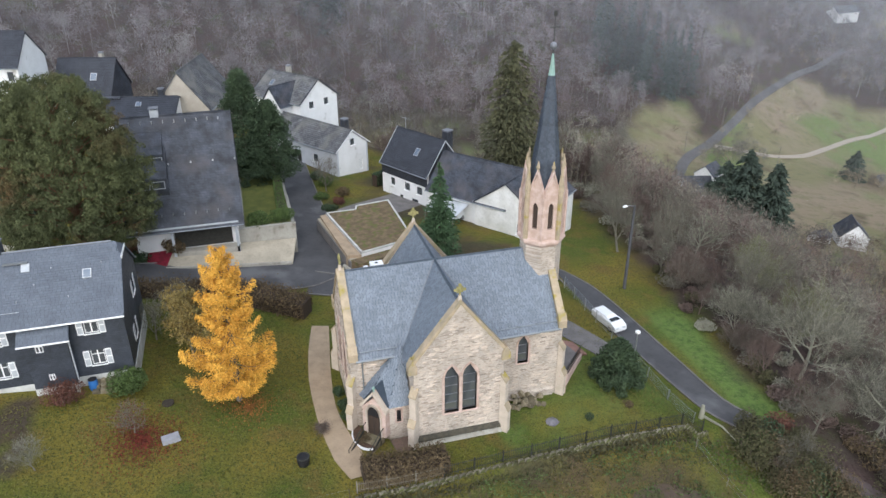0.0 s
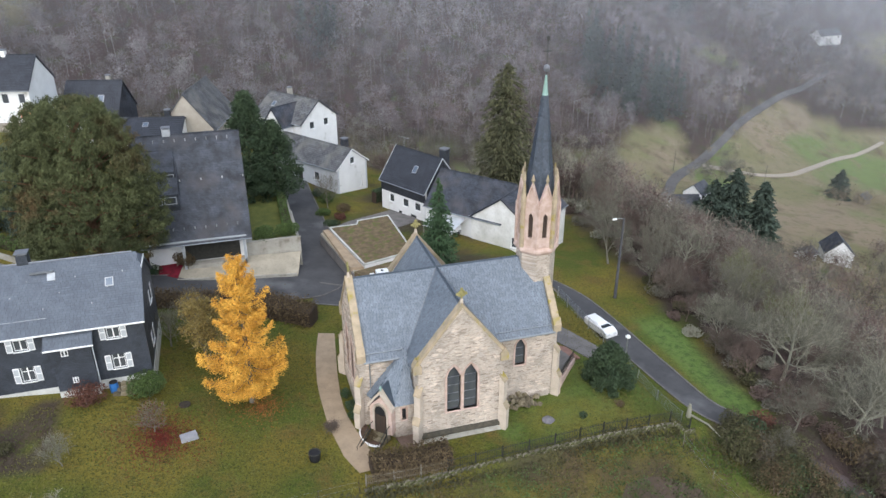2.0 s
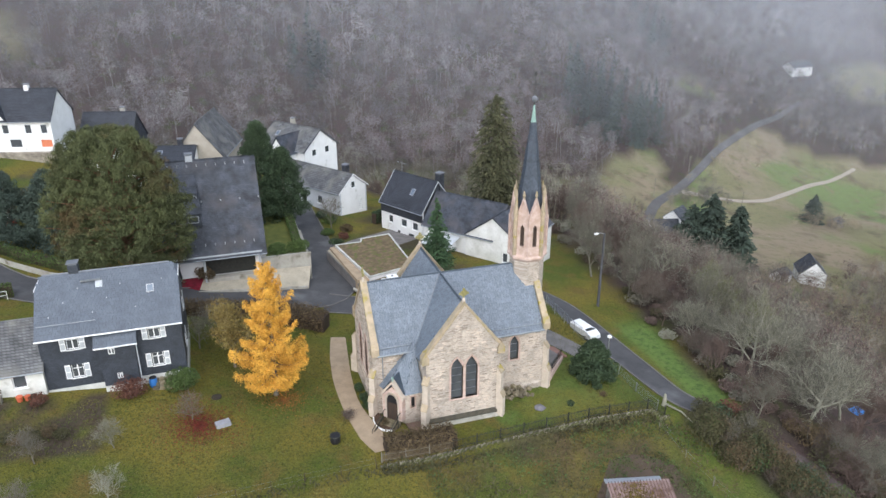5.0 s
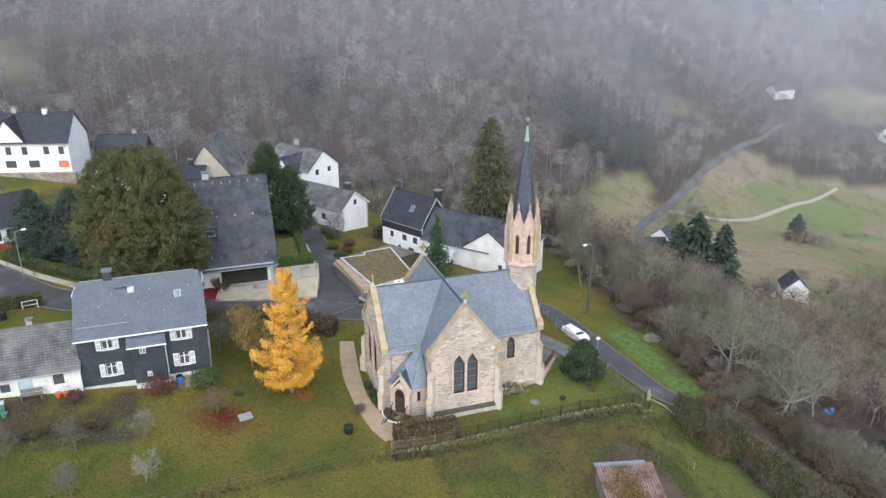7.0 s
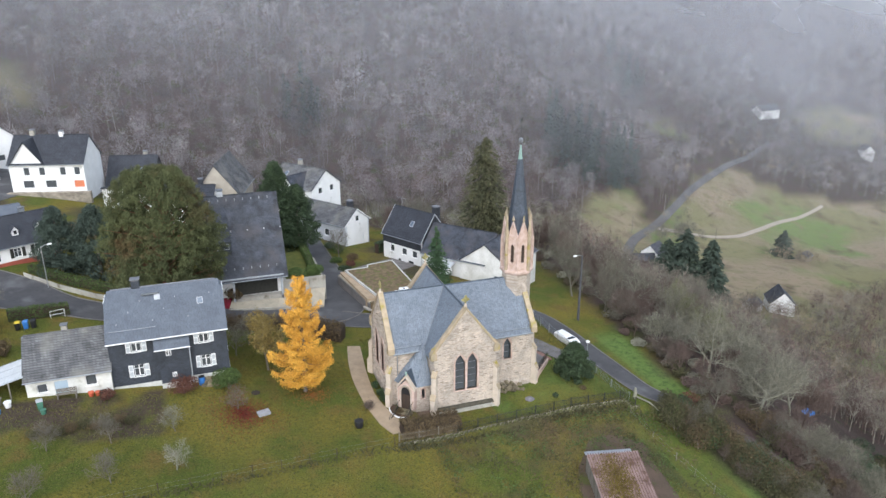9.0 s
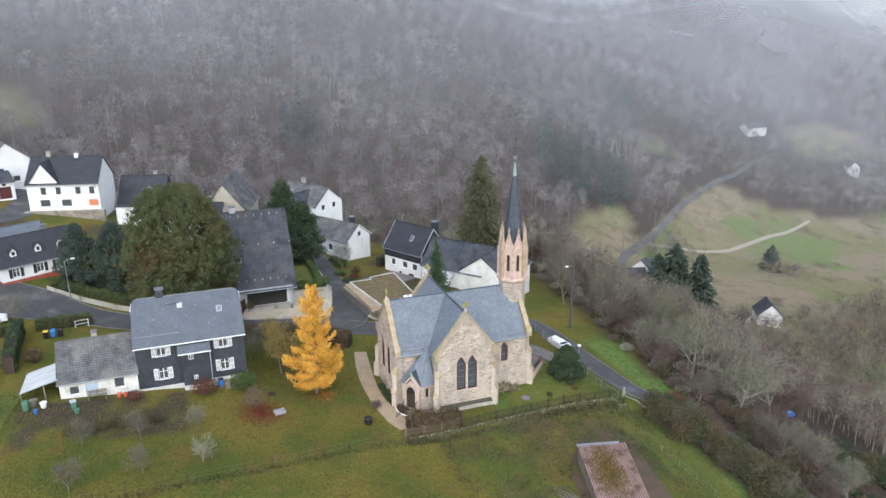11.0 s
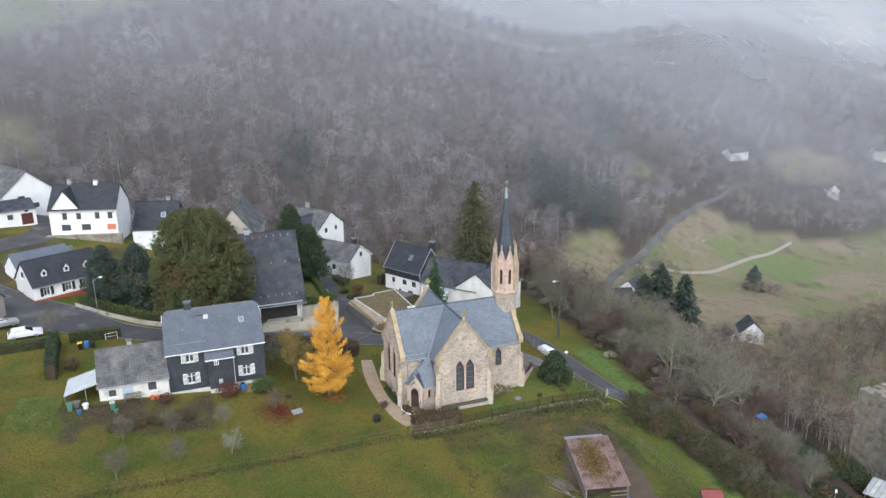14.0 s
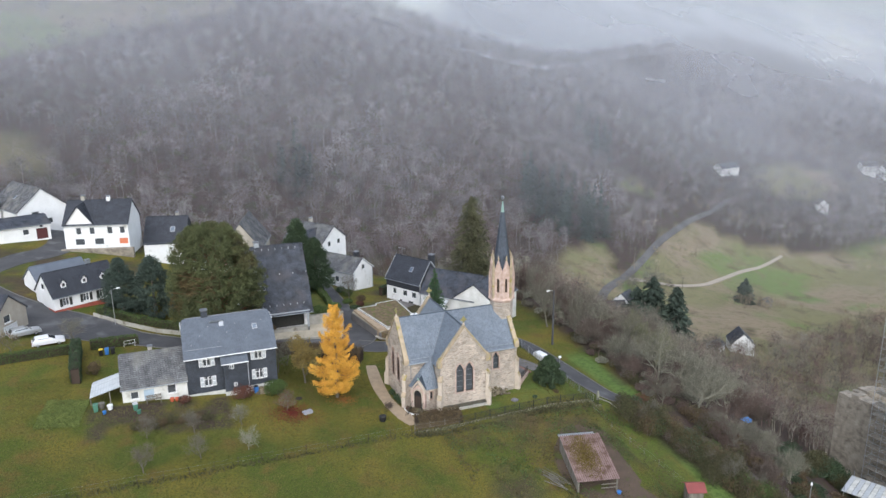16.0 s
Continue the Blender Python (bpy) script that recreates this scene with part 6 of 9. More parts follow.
house("upper_house", "white house with a brown garage door on the street", pose(-53.5, 134.5, 9.4, 0, 0, 20), 11, 8, 3.6, 5.0, RENDER, ROOF_DARK, .4, {"f": [(8.2, 0.2, 2.2, 2.4, "brown"), (5.6, 1.5, 1.2, 1.2, "plain"), (8.9, 2.7, .8, .85, "plain")]})
house("upper_house", "white house under a broad grey slate roof", pose(-53.0, 149.0, 10.4, 0, 0, -60), 15, 11, 4.2, 8.8, RENDER, ROOF_OLD, .5, {"r": [(3, 2.2, 1.6, 1.3, "plain"), (6, .4, 1.4, 1.2, "plain")]}, skylights=[(1, -3, .8, 1.1)])
house("upper_house", "white gabled house high in the village", pose(-64.5, 149.0, 11.0, 0, 0, -60), 10, 8, 5.2, 8.4, RENDER, ROOF_GREY, .4)

# down in the valley
for u, v, yaw, w, d, he, hr, lab in ((195, 176, 60, 9.5, 9, 4.6, 9.0, "white valley house with a dark roof"), (152, 206, -15, 10, 8, 5.5, 10.5, "small pale valley house with a steep roof"), (176, 231, 30, 9, 8, 5, 8.5, "white valley house beside the road"),
                                     (276, 243, 20, 7, 5, 2.6, 4.4, "small wooden hut in the meadow"), (380, 395, 8, 19, 9, 3.4, 6.8, "long white farmhouse on the far slope"), (445, 362, 65, 9, 8, 4.5, 8.0, "white house among far woods"),
                                     (545, 407, -20, 12, 9, 6, 10, "white house in the hazy distance"), (564, 404, 10, 12, 9, 6, 10, "white house in the hazy distance"), (183, 177, 20, 6, 5, 2.5, 4, "pale shed beside the valley house")):
    wood = "wooden" in lab
    house("valley_house", lab, pose(u, v, ground(u, v) + .3, 0, 0, yaw), w, d, he, hr, GREYWOOD if wood else RENDER, ROOF_DARK, .4, {} if wood or w < 7 else {"f": [(2, 1.2, 1.2, 1.3, "plain"), (w - 3.4, 1.2, 1.2, 1.3, "plain")], "r": [(2, 1.2, 1.2, 1.3, "plain")], "l": [(3, 1.2, 1.2, 1.3, "plain")]}, foot=-4)


# ---- vegetation ----
def quads(name, pts, size, material, rng, flat=0.0, stretch=1.0, dirs=None):
    """A cloud of small leaf blades about the given points, as one mesh."""
    n = len(pts)
    P = np.asarray(pts, float)
    a = rng.normal(size=(n, 3))
    if dirs is not None:
        a = a * 0.35 + np.asarray(dirs)
    a /= np.linalg.norm(a, axis=1, keepdims=True)
    b = rng.normal(size=(n, 3))
    b[:, 2] *= 1 - flat
    b -= a * (a * b).sum(1, keepdims=True)
    b /= np.linalg.norm(b, axis=1, keepdims=True) + 1e-9
    s = size * rng.uniform(0.6, 1.4, size=(n, 1))
    A, B = a * s * stretch, b * s * 0.5
    V = np.stack([P - A, P + B, P + A, P - B], 1).reshape(-1, 3)
    me = bpy.data.meshes.new(name)
    me.vertices.add(4 * n)
    me.vertices.foreach_set("co", V.ravel())
    me.loops.add(4 * n)
    me.loops.foreach_set("vertex_index", np.arange(4 * n))
    me.polygons.add(n)
    me.polygons.foreach_set("loop_start", np.arange(0, 4 * n, 4))
    me.polygons.foreach_set("loop_total", np.full(n, 4))
    me.materials.append(material)
    me.update(calc_edges=True)
    return me


def link(name, me, parent, label=""):
    ob = new(name, me)
    ob.parent = parent
    return tagged(ob, label)


def ball_points(rng, n, centre, radii, hollow=0.55):
    d = rng.normal(size=(n, 3))
    d /= np.linalg.norm(d, axis=1, keepdims=True)
    r = hollow + (1 - hollow) * rng.uniform(0, 1, size=(n, 1)) ** 0.6
    return np.asarray(centre) + d * r * np.asarray(radii)


def shrub(name, label, u, v, r, h, material, seed, n=2200, size=0.13, category="shrub", lobes=9, group="", z=None):
    """A rounded leafy bush with an uneven outline, on a few short stems."""
    rng = np.random.default_rng(seed)
    t = thing(name, label, category, pose(u, v, ground(u, v) if z is None else z), group)
    pts = []
    for i in range(lobes):
        a = 2 * math.pi * i / lobes + rng.uniform(-.3, .3)
        q = rng.uniform(.15, .6) * r
        c = (q * math.cos(a), q * math.sin(a), h * rng.uniform(.3, .62))
        pts.append(ball_points(rng, n // lobes, c, (r * rng.uniform(.45, .62), r * rng.uniform(.45, .62), h * rng.uniform(.3, .42)), .7))
    P = np.concatenate(pts)
    P[:, 2] = np.maximum(P[:, 2], .05)
    link("foliage", quads("leaves", P, size, material, rng), t)
    st = Shape()
    for i in range(4):
        a = 1.6 * i
        st.tube([(.1 * math.cos(a), .1 * math.sin(a), -.3), (r * .4 * math.cos(a), r * .4 * math.sin(a), h * .55)], [.06, .03], 5)
    part("stem", st, BARK, t)
    return t


def limbs(sh, tw, rng, p, d, length, rad, level, top):
    """Branches of a bare tree: limbs go into sh, the last twigs into tw."""
    pts, radii, q, dd = [p], [rad], Vector(p), Vector(d)
    k = 4 if level < 2 else 3
    for i in range(k):
        dd = (dd + Vector((rng.uniform(-.25, .25), rng.uniform(-.25, .25), rng.uniform(-.05, .22)))).normalized()
        q = q + dd * length / k
        pts.append(q.copy())
        radii.append(rad * (1 - .75 * (i + 1) / k))
    (sh if level < top - 1 else tw).tube(pts, radii, 5 if level < 2 else 3, cap=False)
    if level >= top:
        return
    n = (6, 6, 5, 4, 4)[min(level, 4)]
    for i in range(n):
        f = rng.uniform(.3, 1.0) if level else rng.uniform(.35, 1.0)
        j = min(k - 1, int(f * k))
        base = pts[j].lerp(pts[j + 1], f * k - j) if j < k else pts[-1]
        side = dd.orthogonal().normalized()
        side.rotate(Matrix.Rotation(rng.uniform(0, 6.28), 3, dd))
        nd = (dd * rng.uniform(.35, .8) + side * rng.uniform(.6, 1.0)).normalized()
        limbs(sh, tw, rng, base, nd, length * rng.uniform(.5, .72), max(radii[j] * .6, .012), level + 1, top)


def bare_tree(name, label, u, v, h, seed, twig, levels=3, spread=1.0, trunk=.16, group="", lean=(0, 0), stems=1):
    rng = random.Random(seed)
    t = thing(name, label, "tree", pose(u, v, ground(u, v) - .15), group)
    sh, tw = Shape(), Shape()
    for s in range(stems):
        d = Vector((lean[0] + (rng.uniform(-.5, .5) if stems > 1 else 0), lean[1] + (rng.uniform(-.5, .5) if stems > 1 else 0), 1)).normalized()
        limbs(sh, tw, rng, Vector((0, 0, 0)), d, h * .62, trunk * (1 if stems == 1 else .7), 0, levels)
    part("trunk", sh, BARK if twig is not TWIG_PALE else TWIG_PALE, t)
    part("branchwork", tw, twig, t)
    return t


def conifer(name, label, u, v, h, r, seed, material, dens=1.0, droop=.25, bare=.08, size=.22, z=None, group="", trunkmat=None, blades=16, taper=.85, loose=.12, vary=(.75, 1.12)):
    """A conifer: whorls of drooping boughs, each a spray of needle blades."""
    rng = np.random.default_rng(seed)
    t = thing(name, label, "tree", pose(u, v, (ground(u, v) if z is None else z) - .1), group)
    part("trunk", Shape().tube([(0, 0, -.5), (.1, 0, h * .5), (0, 0, h * .98)], [r * .07 + .05, r * .05 + .03, .02], 7), trunkmat or BARK, t)
    P, D = [], []
    k = int(h * 2.2 * dens)
    for i in range(k):
        f = bare + (1 - bare) * (i + rng.uniform(0, 1)) / k
        z0 = h * f
        reach = r * (1 - f) ** taper * rng.uniform(*vary) + .12
        for j in range(int(5 + 3 * (1 - f))):
            a = rng.uniform(0, 6.283)
            m = max(4, int(blades * reach / r))
            s = np.linspace(.06, 1, m)
            w = rng.normal(size=m) * loose * (.4 + .6 * s) * reach * 1.3
            x = s * reach * math.cos(a) - w * math.sin(a)
            y = s * reach * math.sin(a) + w * math.cos(a)
            zz = z0 - droop * reach * s ** 1.5 + rng.normal(size=m) * .08
            P.append(np.stack([x, y, zz], 1))
            D.append(np.tile([math.cos(a), math.sin(a), -droop], (m, 1)))
    link("crown", quads("crown", np.concatenate(P), size, material, rng, .5, 1.5, np.concatenate(D)), t)
    return t


def hedge(name, label, line, w, h, material, seed, n_per=420, size=.09, z=None, category="hedge", rough=.06):
    """A clipped hedge along a line."""
    rng = np.random.default_rng(seed)
    t = thing(name, label, category, Matrix())
    P, core = [], Shape()
    for (x0, y0), (x1, y1) in zip(line, line[1:]):
        L = math.hypot(x1 - x0, y1 - y0)
        n = int(n_per * L * (w + 2 * h) / 3)
        s = rng.uniform(0, 1, n)
        face = rng.uniform(0, 1, n)
        off = np.where(face < w / (w + 2 * h), rng.uniform(-.5, .5, n) * w, np.where(rng.uniform(0, 1, n) < .5, -.5, .5) * w) + rng.normal(size=n) * rough
        up = np.where(face < w / (w + 2 * h), h, rng.uniform(.05, 1, n) * h) + rng.normal(size=n) * rough * 1.3
        dx, dy = (x1 - x0) / L, (y1 - y0) / L
        x, y = x0 + (x1 - x0) * s - dy * off, y0 + (y1 - y0) * s + dx * off
        g = np.array([ground(a, b) if z is None else z for a, b in zip(x, y)])
        P.append(np.stack([x, y, g + up], 1))
        g0, g1 = (ground(x0, y0), ground(x1, y1)) if z is None else (z, z)
        px, py = -dy * w * .42, dx * w * .42
        core.add([(x0 - px, y0 - py, g0 - .3), (x1 - px, y1 - py, g1 - .3), (x1 + px, y1 + py, g1 - .3), (x0 + px, y0 + py, g0 - .3), (x0 - px, y0 - py, g0 + h * .9), (x1 - px, y1 - py, g1 + h * .9), (x1 + px, y1 + py, g1 + h * .9), (x0 + px, y0 + py, g0 + h * .9)],
                 [(4, 5, 6, 7), (0, 1, 5, 4), (1, 2, 6, 5), (2, 3, 7, 6), (3, 0, 4, 7)])
    link("foliage", quads("leaves", np.concatenate(P), size, material, rng), t)
    part("branchwork", core, DARKWOOD, t)
    return t


# golden larch
def larch():
    """The golden larch: level boughs of very uneven reach, each carrying hanging sprays of short needles."""
    rng = np.random.default_rng(11)
    h = 14.0
    t = thing("larch", "golden autumn larch standing on the lawn", "tree", pose(-2.9, 49.6, ground(-2.9, 49.6) - .1))
    part("trunk", Shape().tube([(0, 0, -.5), (.12, 0, h * .5), (0, .05, h * .98)], [.26, .17, .02], 8), BARK, t)
    P, D = [], []
    for i in range(112):
        f = .10 + .89 * (i + rng.uniform(0, 1)) / 112
        a = i * 2.4 + rng.normal() * .35
        reach = (2.95 * min(1.0, ((1.02 - f) / .62)) ** .72 * min(1.0, .62 + f * 1.6)) * rng.uniform(.5, 1.08) * (1 + .16 * math.sin(a * 2 + 1.0)) + .15
        z0 = h * f
        tip = .35 * reach * (1 if f > .5 else .35) * rng.uniform(.2, 1.0)
        way = np.array([math.cos(a), math.sin(a)])
        line = lambda q: np.stack([way[0] * q * reach, way[1] * q * reach, z0 + tip * q ** 2 - .18 * reach * np.sin(q * 3.1)], 1)
        pts = line(np.linspace(0, 1, 5))
        part("bough", Shape().tube([Vector(p) for p in pts], [.05, .04, .03, .02, .01], 4, cap=False), BARK, t)
        k = int(90 + 640 * reach / 3)
        q = rng.uniform(.12, 1.05, k) ** .8
        c = line(q)
        side = rng.normal(size=k) * (.10 + .13 * reach * np.sin(np.clip(q, 0, 1) * 2.6) * .8)
        c[:, 0] -= way[1] * side
        c[:, 1] += way[0] * side
        c[:, 2] += -np.abs(rng.normal(size=k)) * .28 + .12
        P.append(c + rng.normal(size=(k, 3)) * .05)
        D.append(np.tile([way[0] * .5, way[1] * .5, -.5], (k, 1)))
    link("crown", quads("crown", np.concatenate(P), .062, LARCH, rng, .2, 1.5, np.concatenate(D)), t)


larch()


def scots_pine():
    """The broad old pine: bent trunk, limbs and cushions of needles."""
    rng = np.random.default_rng(21)
    r2 = random.Random(21)
    t = thing("pine_tree", "broad old pine with a dense dark green crown", "tree", pose(-16.8, 73.0, 2.4))
    sh, P = Shape(), []
    sh.tube([(1, -.5, -1), (.6, 0, 4), (-.3, .3, 9), (.2, 0, 15), (0, 0, 19)], [.5, .42, .34, .2, .06], 8)
    for i in range(3200):
        f = rng.uniform(0, 1)
        zc = 3.6 + 16.2 * f
        env = 7.2 * math.sqrt(max(.02, 1 - ((f - .34) / .72) ** 2))
        a = rng.uniform(0, 6.283)
        env *= 1 + .10 * math.sin(3 * a + 5 * f) + .08 * math.sin(7 * a - 9 * f)
        q = env * math.sqrt(rng.uniform(.22, 1))
        c = Vector((q * math.cos(a), q * math.sin(a), zc))
        if i % 24 == 0:
            sh.tube([(0, 0, max(3, zc - 3.2)), (c.x * .5, c.y * .5, zc - 1.5), (c.x, c.y, zc - .2)], [.13, .09, .03], 5)
        s = rng.uniform(.32, .68)
        P.append(ball_points(rng, 56, c, (s, s, s * .9), .0))
    part("trunk", sh, PINEBARK, t)
    link("crown", quads("crown", np.concatenate(P), .062, PINE, rng, 0, 2.8, np.tile([0, 0, .45], (3200 * 56, 1))), t)


scots_pine()


def evergreen(name, label, u, v, h, r, seed, material, n=26000, z=None, low=.06):
    """A dense upright evergreen made of overlapping tufts."""
    rng = np.random.default_rng(seed)
    t = thing(name, label, "tree", pose(u, v, ground(u, v) if z is None else z))
    P = []
    for i in range(220):
        f = rng.uniform(low, 1)
        env = r * min(1, 1.35 * (1 - f) ** .75 + .04) * rng.uniform(.8, 1.1)
        a, q = rng.uniform(0, 6.283), env * math.sqrt(rng.uniform(.2, 1))
        s = rng.uniform(.12, .25) * r
        P.append(ball_points(rng, n // 140, (q * math.cos(a), q * math.sin(a), h * f - s * .4), (s, s, s * .9), .5))
    part("trunk", Shape().tube([(0, 0, -.5), (0, 0, h * .8)], [.3, .08], 7), BARK, t)
    link("crown", quads("crown", np.concatenate(P), .10, material, rng, 0, 1.6), t)
    return t


evergreen("yew_tree", "tall dark yew beside the terrace lawn", 0.2, 95.0, 16.4, 4.6, 31, YEW, 34000, low=.1)
evergreen("yew_tree", "spreading dark yew overhanging the street", 3.4, 94.2, 11.0, 4.0, 311, YEW, 20000, z=2.2, low=.15)
conifer("spruce", "young green spruce beside the church", 20.0, 71.2, 11.6, 3.1, 41, SPRUCE, 2.6, .25, .02, .13, blades=56)
conifer("fir", "tall old fir with drooping boughs", 37.5, 95.0, 23.0, 6.1, 42, FIR, 2.0, .5, .03, .2, blades=50, taper=.45, vary=(.7, 1.1))
evergreen("yew_tree", "rounded dark evergreen on the church lawn", 28.4, 44.9, 4.5, 2.25, 33, YEW, 14000)
VALLEYFIR = mat("valley_fir_needles", (0.060, 0.082, 0.060), 0.85, (0.040, 0.055, 0.042), 0.5, 0.5, island=0.3)
evergreen("cypress", "bushy dark conifer at the street corner", -31.5, 88.5, 9.5, 3.8, 34, DARKFIR, 18000, low=.0)
evergreen("cypress", "bushy dark conifer at the street corner", -26.4, 87.6, 10.2, 4.2, 35, DARKFIR, 20000, low=.0)
conifer("fir", "dark fir in the valley", 163, 194, 25, 10.5, 43, VALLEYFIR, 1.1, .35, .05, .6, blades=34, taper=.6)
conifer("fir", "dark fir in the valley", 169, 186, 24, 9.0, 44, VALLEYFIR, 1.1, .35, .05, .6, blades=34, taper=.6)
conifer("fir", "dark fir in the valley", 158, 198, 19, 9.5, 46, VALLEYFIR, 1.1, .35, .05, .6, blades=34, taper=.6)
conifer("fir", "dark fir in the meadow", 266, 248, 14, 6, 45, VALLEYFIR, 1.1, .3, .05, .6, blades=24, taper=.6)


# ---- bare trees on the slope ----
def winter_tree(h, seed, spread, dense, stems=1, pale=False):
    """The limbs of a leafless tree, and points and directions for its fine twigs."""
    rng = random.Random(seed)
    sh, tips = Shape(), []

    def grow(p, d, length, rad, level):
        pts, radii, q, dd = [Vector(p)], [rad], Vector(p), Vector(d)
        k = (4, 4, 3, 2)[level]
        for i in range(k):
            lift = (.03, .10, .14, .12)[level]
            bend = (.14, .20, .24, .26)[level]
            dd = (dd + Vector((rng.uniform(-bend, bend), rng.uniform(-bend, bend), rng.uniform(-.08, .08) + lift))).normalized()
            q = q + dd * length / k
            pts.append(q.copy())
            radii.append(max(.011, rad * (1 - .74 * (i + 1) / k)))
        sh.tube(pts, radii, 6 if level == 0 else (4 if level < 2 else 3), cap=False)
        if level >= 2:
            for i in range(3):
                j = min(k - 1, i * k // 3)
                tips.append((pts[j].lerp(pts[j + 1], rng.random()), dd.copy(), length))
        if level == 3:
            return
        n = (8, 7, 5)[level]
        turn = rng.uniform(0, 6.28)
        for i in range(n):
            f = (.30, .22, .2)[level] + (1 - (.30, .22, .2)[level]) * (i + rng.random()) / n
            j = min(k - 1, int(f * k))
            base = pts[j].lerp(pts[j + 1], f * k - j)
            side = dd.orthogonal().normalized()
            side.rotate(Matrix.Rotation(turn + 2.4 * i + rng.uniform(-.4, .4), 3, dd))
            nd = (dd * rng.uniform(.55, .9) + side * rng.uniform(.6, .95) * spread).normalized()
            grow(base, nd, length * rng.uniform(.56, .72) * (1.12 - .35 * f), max(radii[j] * .6, .014), level + 1)

    for s in range(stems):
        d = Vector((rng.uniform(-.12, .12), rng.uniform(-.12, .12), 1)) if stems == 1 else Vector((rng.uniform(-.6, .6), rng.uniform(-.6, .6), 1))
        grow((rng.uniform(-.2, .2) * (stems - 1), rng.uniform(-.2, .2) * (stems - 1), -.4), d.normalized(), h * (.6 if stems == 1 else .5), h * (.019 if stems == 1 else .011), 0)
    P, D = [], []
    for p, d, l in tips:
        for i in range(dense):
            v = Vector((rng.gauss(0, .42), rng.gauss(0, .42), rng.gauss(.12, .4)))
            P.append((p + v * .35)[:])
            D.append((d + v)[:])
    return sh, np.array(P), np.array(D)


def tree_kind(name, label, h, seed, spread, dense, bark, twig, stems=1, size=.34, width=.026):
    sh, P, D = winter_tree(h, seed, spread, dense, stems)
    t = thing(name, label, "tree", Matrix(), "winter trees on the slope")
    part("trunk", sh, bark, t)
    rng = np.random.default_rng(seed)
    me = quads("branchwork", P, size, twig, rng, 0, 1.0, D / (np.linalg.norm(D, axis=1, keepdims=True) + 1e-9) * 1.6)
    co = np.empty(len(me.vertices) * 3)
    me.vertices.foreach_get("co", co)
    co = co.reshape(-1, 4, 3)
    mid = (co[:, 1] + co[:, 3]) / 2
    co[:, 1] = mid + (co[:, 1] - mid) * width * 2
    co[:, 3] = mid + (co[:, 3] - mid) * width * 2
    me.vertices.foreach_set("co", co.ravel())
    link("branchwork", me, t)
    return t


MOSSTWIG = mat("mossy_twigs", (0.165, 0.165, 0.075), 0.95, (0.110, 0.112, 0.050), 0.5, 0.5)
KINDS = [tree_kind("bare_tree", "leafless grey tree with spreading lichened branches", 10.0, 51, 1.15, 3, TWIG_PALE, TWIG),
         tree_kind("bare_tree", "leafless grey-brown tree on the wooded slope", 11.0, 52, .9, 3, TWIG, TWIG),
         tree_kind("bare_tree", "leafless brown tree on the wooded slope", 9.0, 53, .85, 3, TWIG_BROWN, TWIG_BROWN),
         tree_kind("bare_tree", "many-stemmed leafless brown tree", 8.0, 54, .9, 1, BARK, TWIG_BROWN, 4, .42),
         tree_kind("bare_tree", "many-stemmed pale leafless tree", 8.0, 55, 1.0, 1, TWIG_PALE, TWIG, 4, .42),
         tree_kind("bare_tree", "slender leafless tree on the slope", 12.0, 56, .6, 3, TWIG, TWIG),
         tree_kind("bare_tree", "leafless tree overgrown with olive moss and ivy", 9.5, 57, 1.0, 4, TWIG_PALE, MOSSTWIG)]
USED = [False] * len(KINDS)


def plant(k, u, v, s, rng, sink=.1):
    m = pose(u, v, ground(u, v) - sink, rng.uniform(-4, 4), rng.uniform(-4, 4), rng.uniform(0, 360)) @ Matrix.Diagonal((s, s, s * rng.uniform(.9, 1.1), 1))
    if not USED[k]:
        USED[k] = True
        KINDS[k].matrix_basis = m
        return KINDS[k]
    c = copy_thing(KINDS[k], Matrix())
    c.matrix_basis = m
    return c


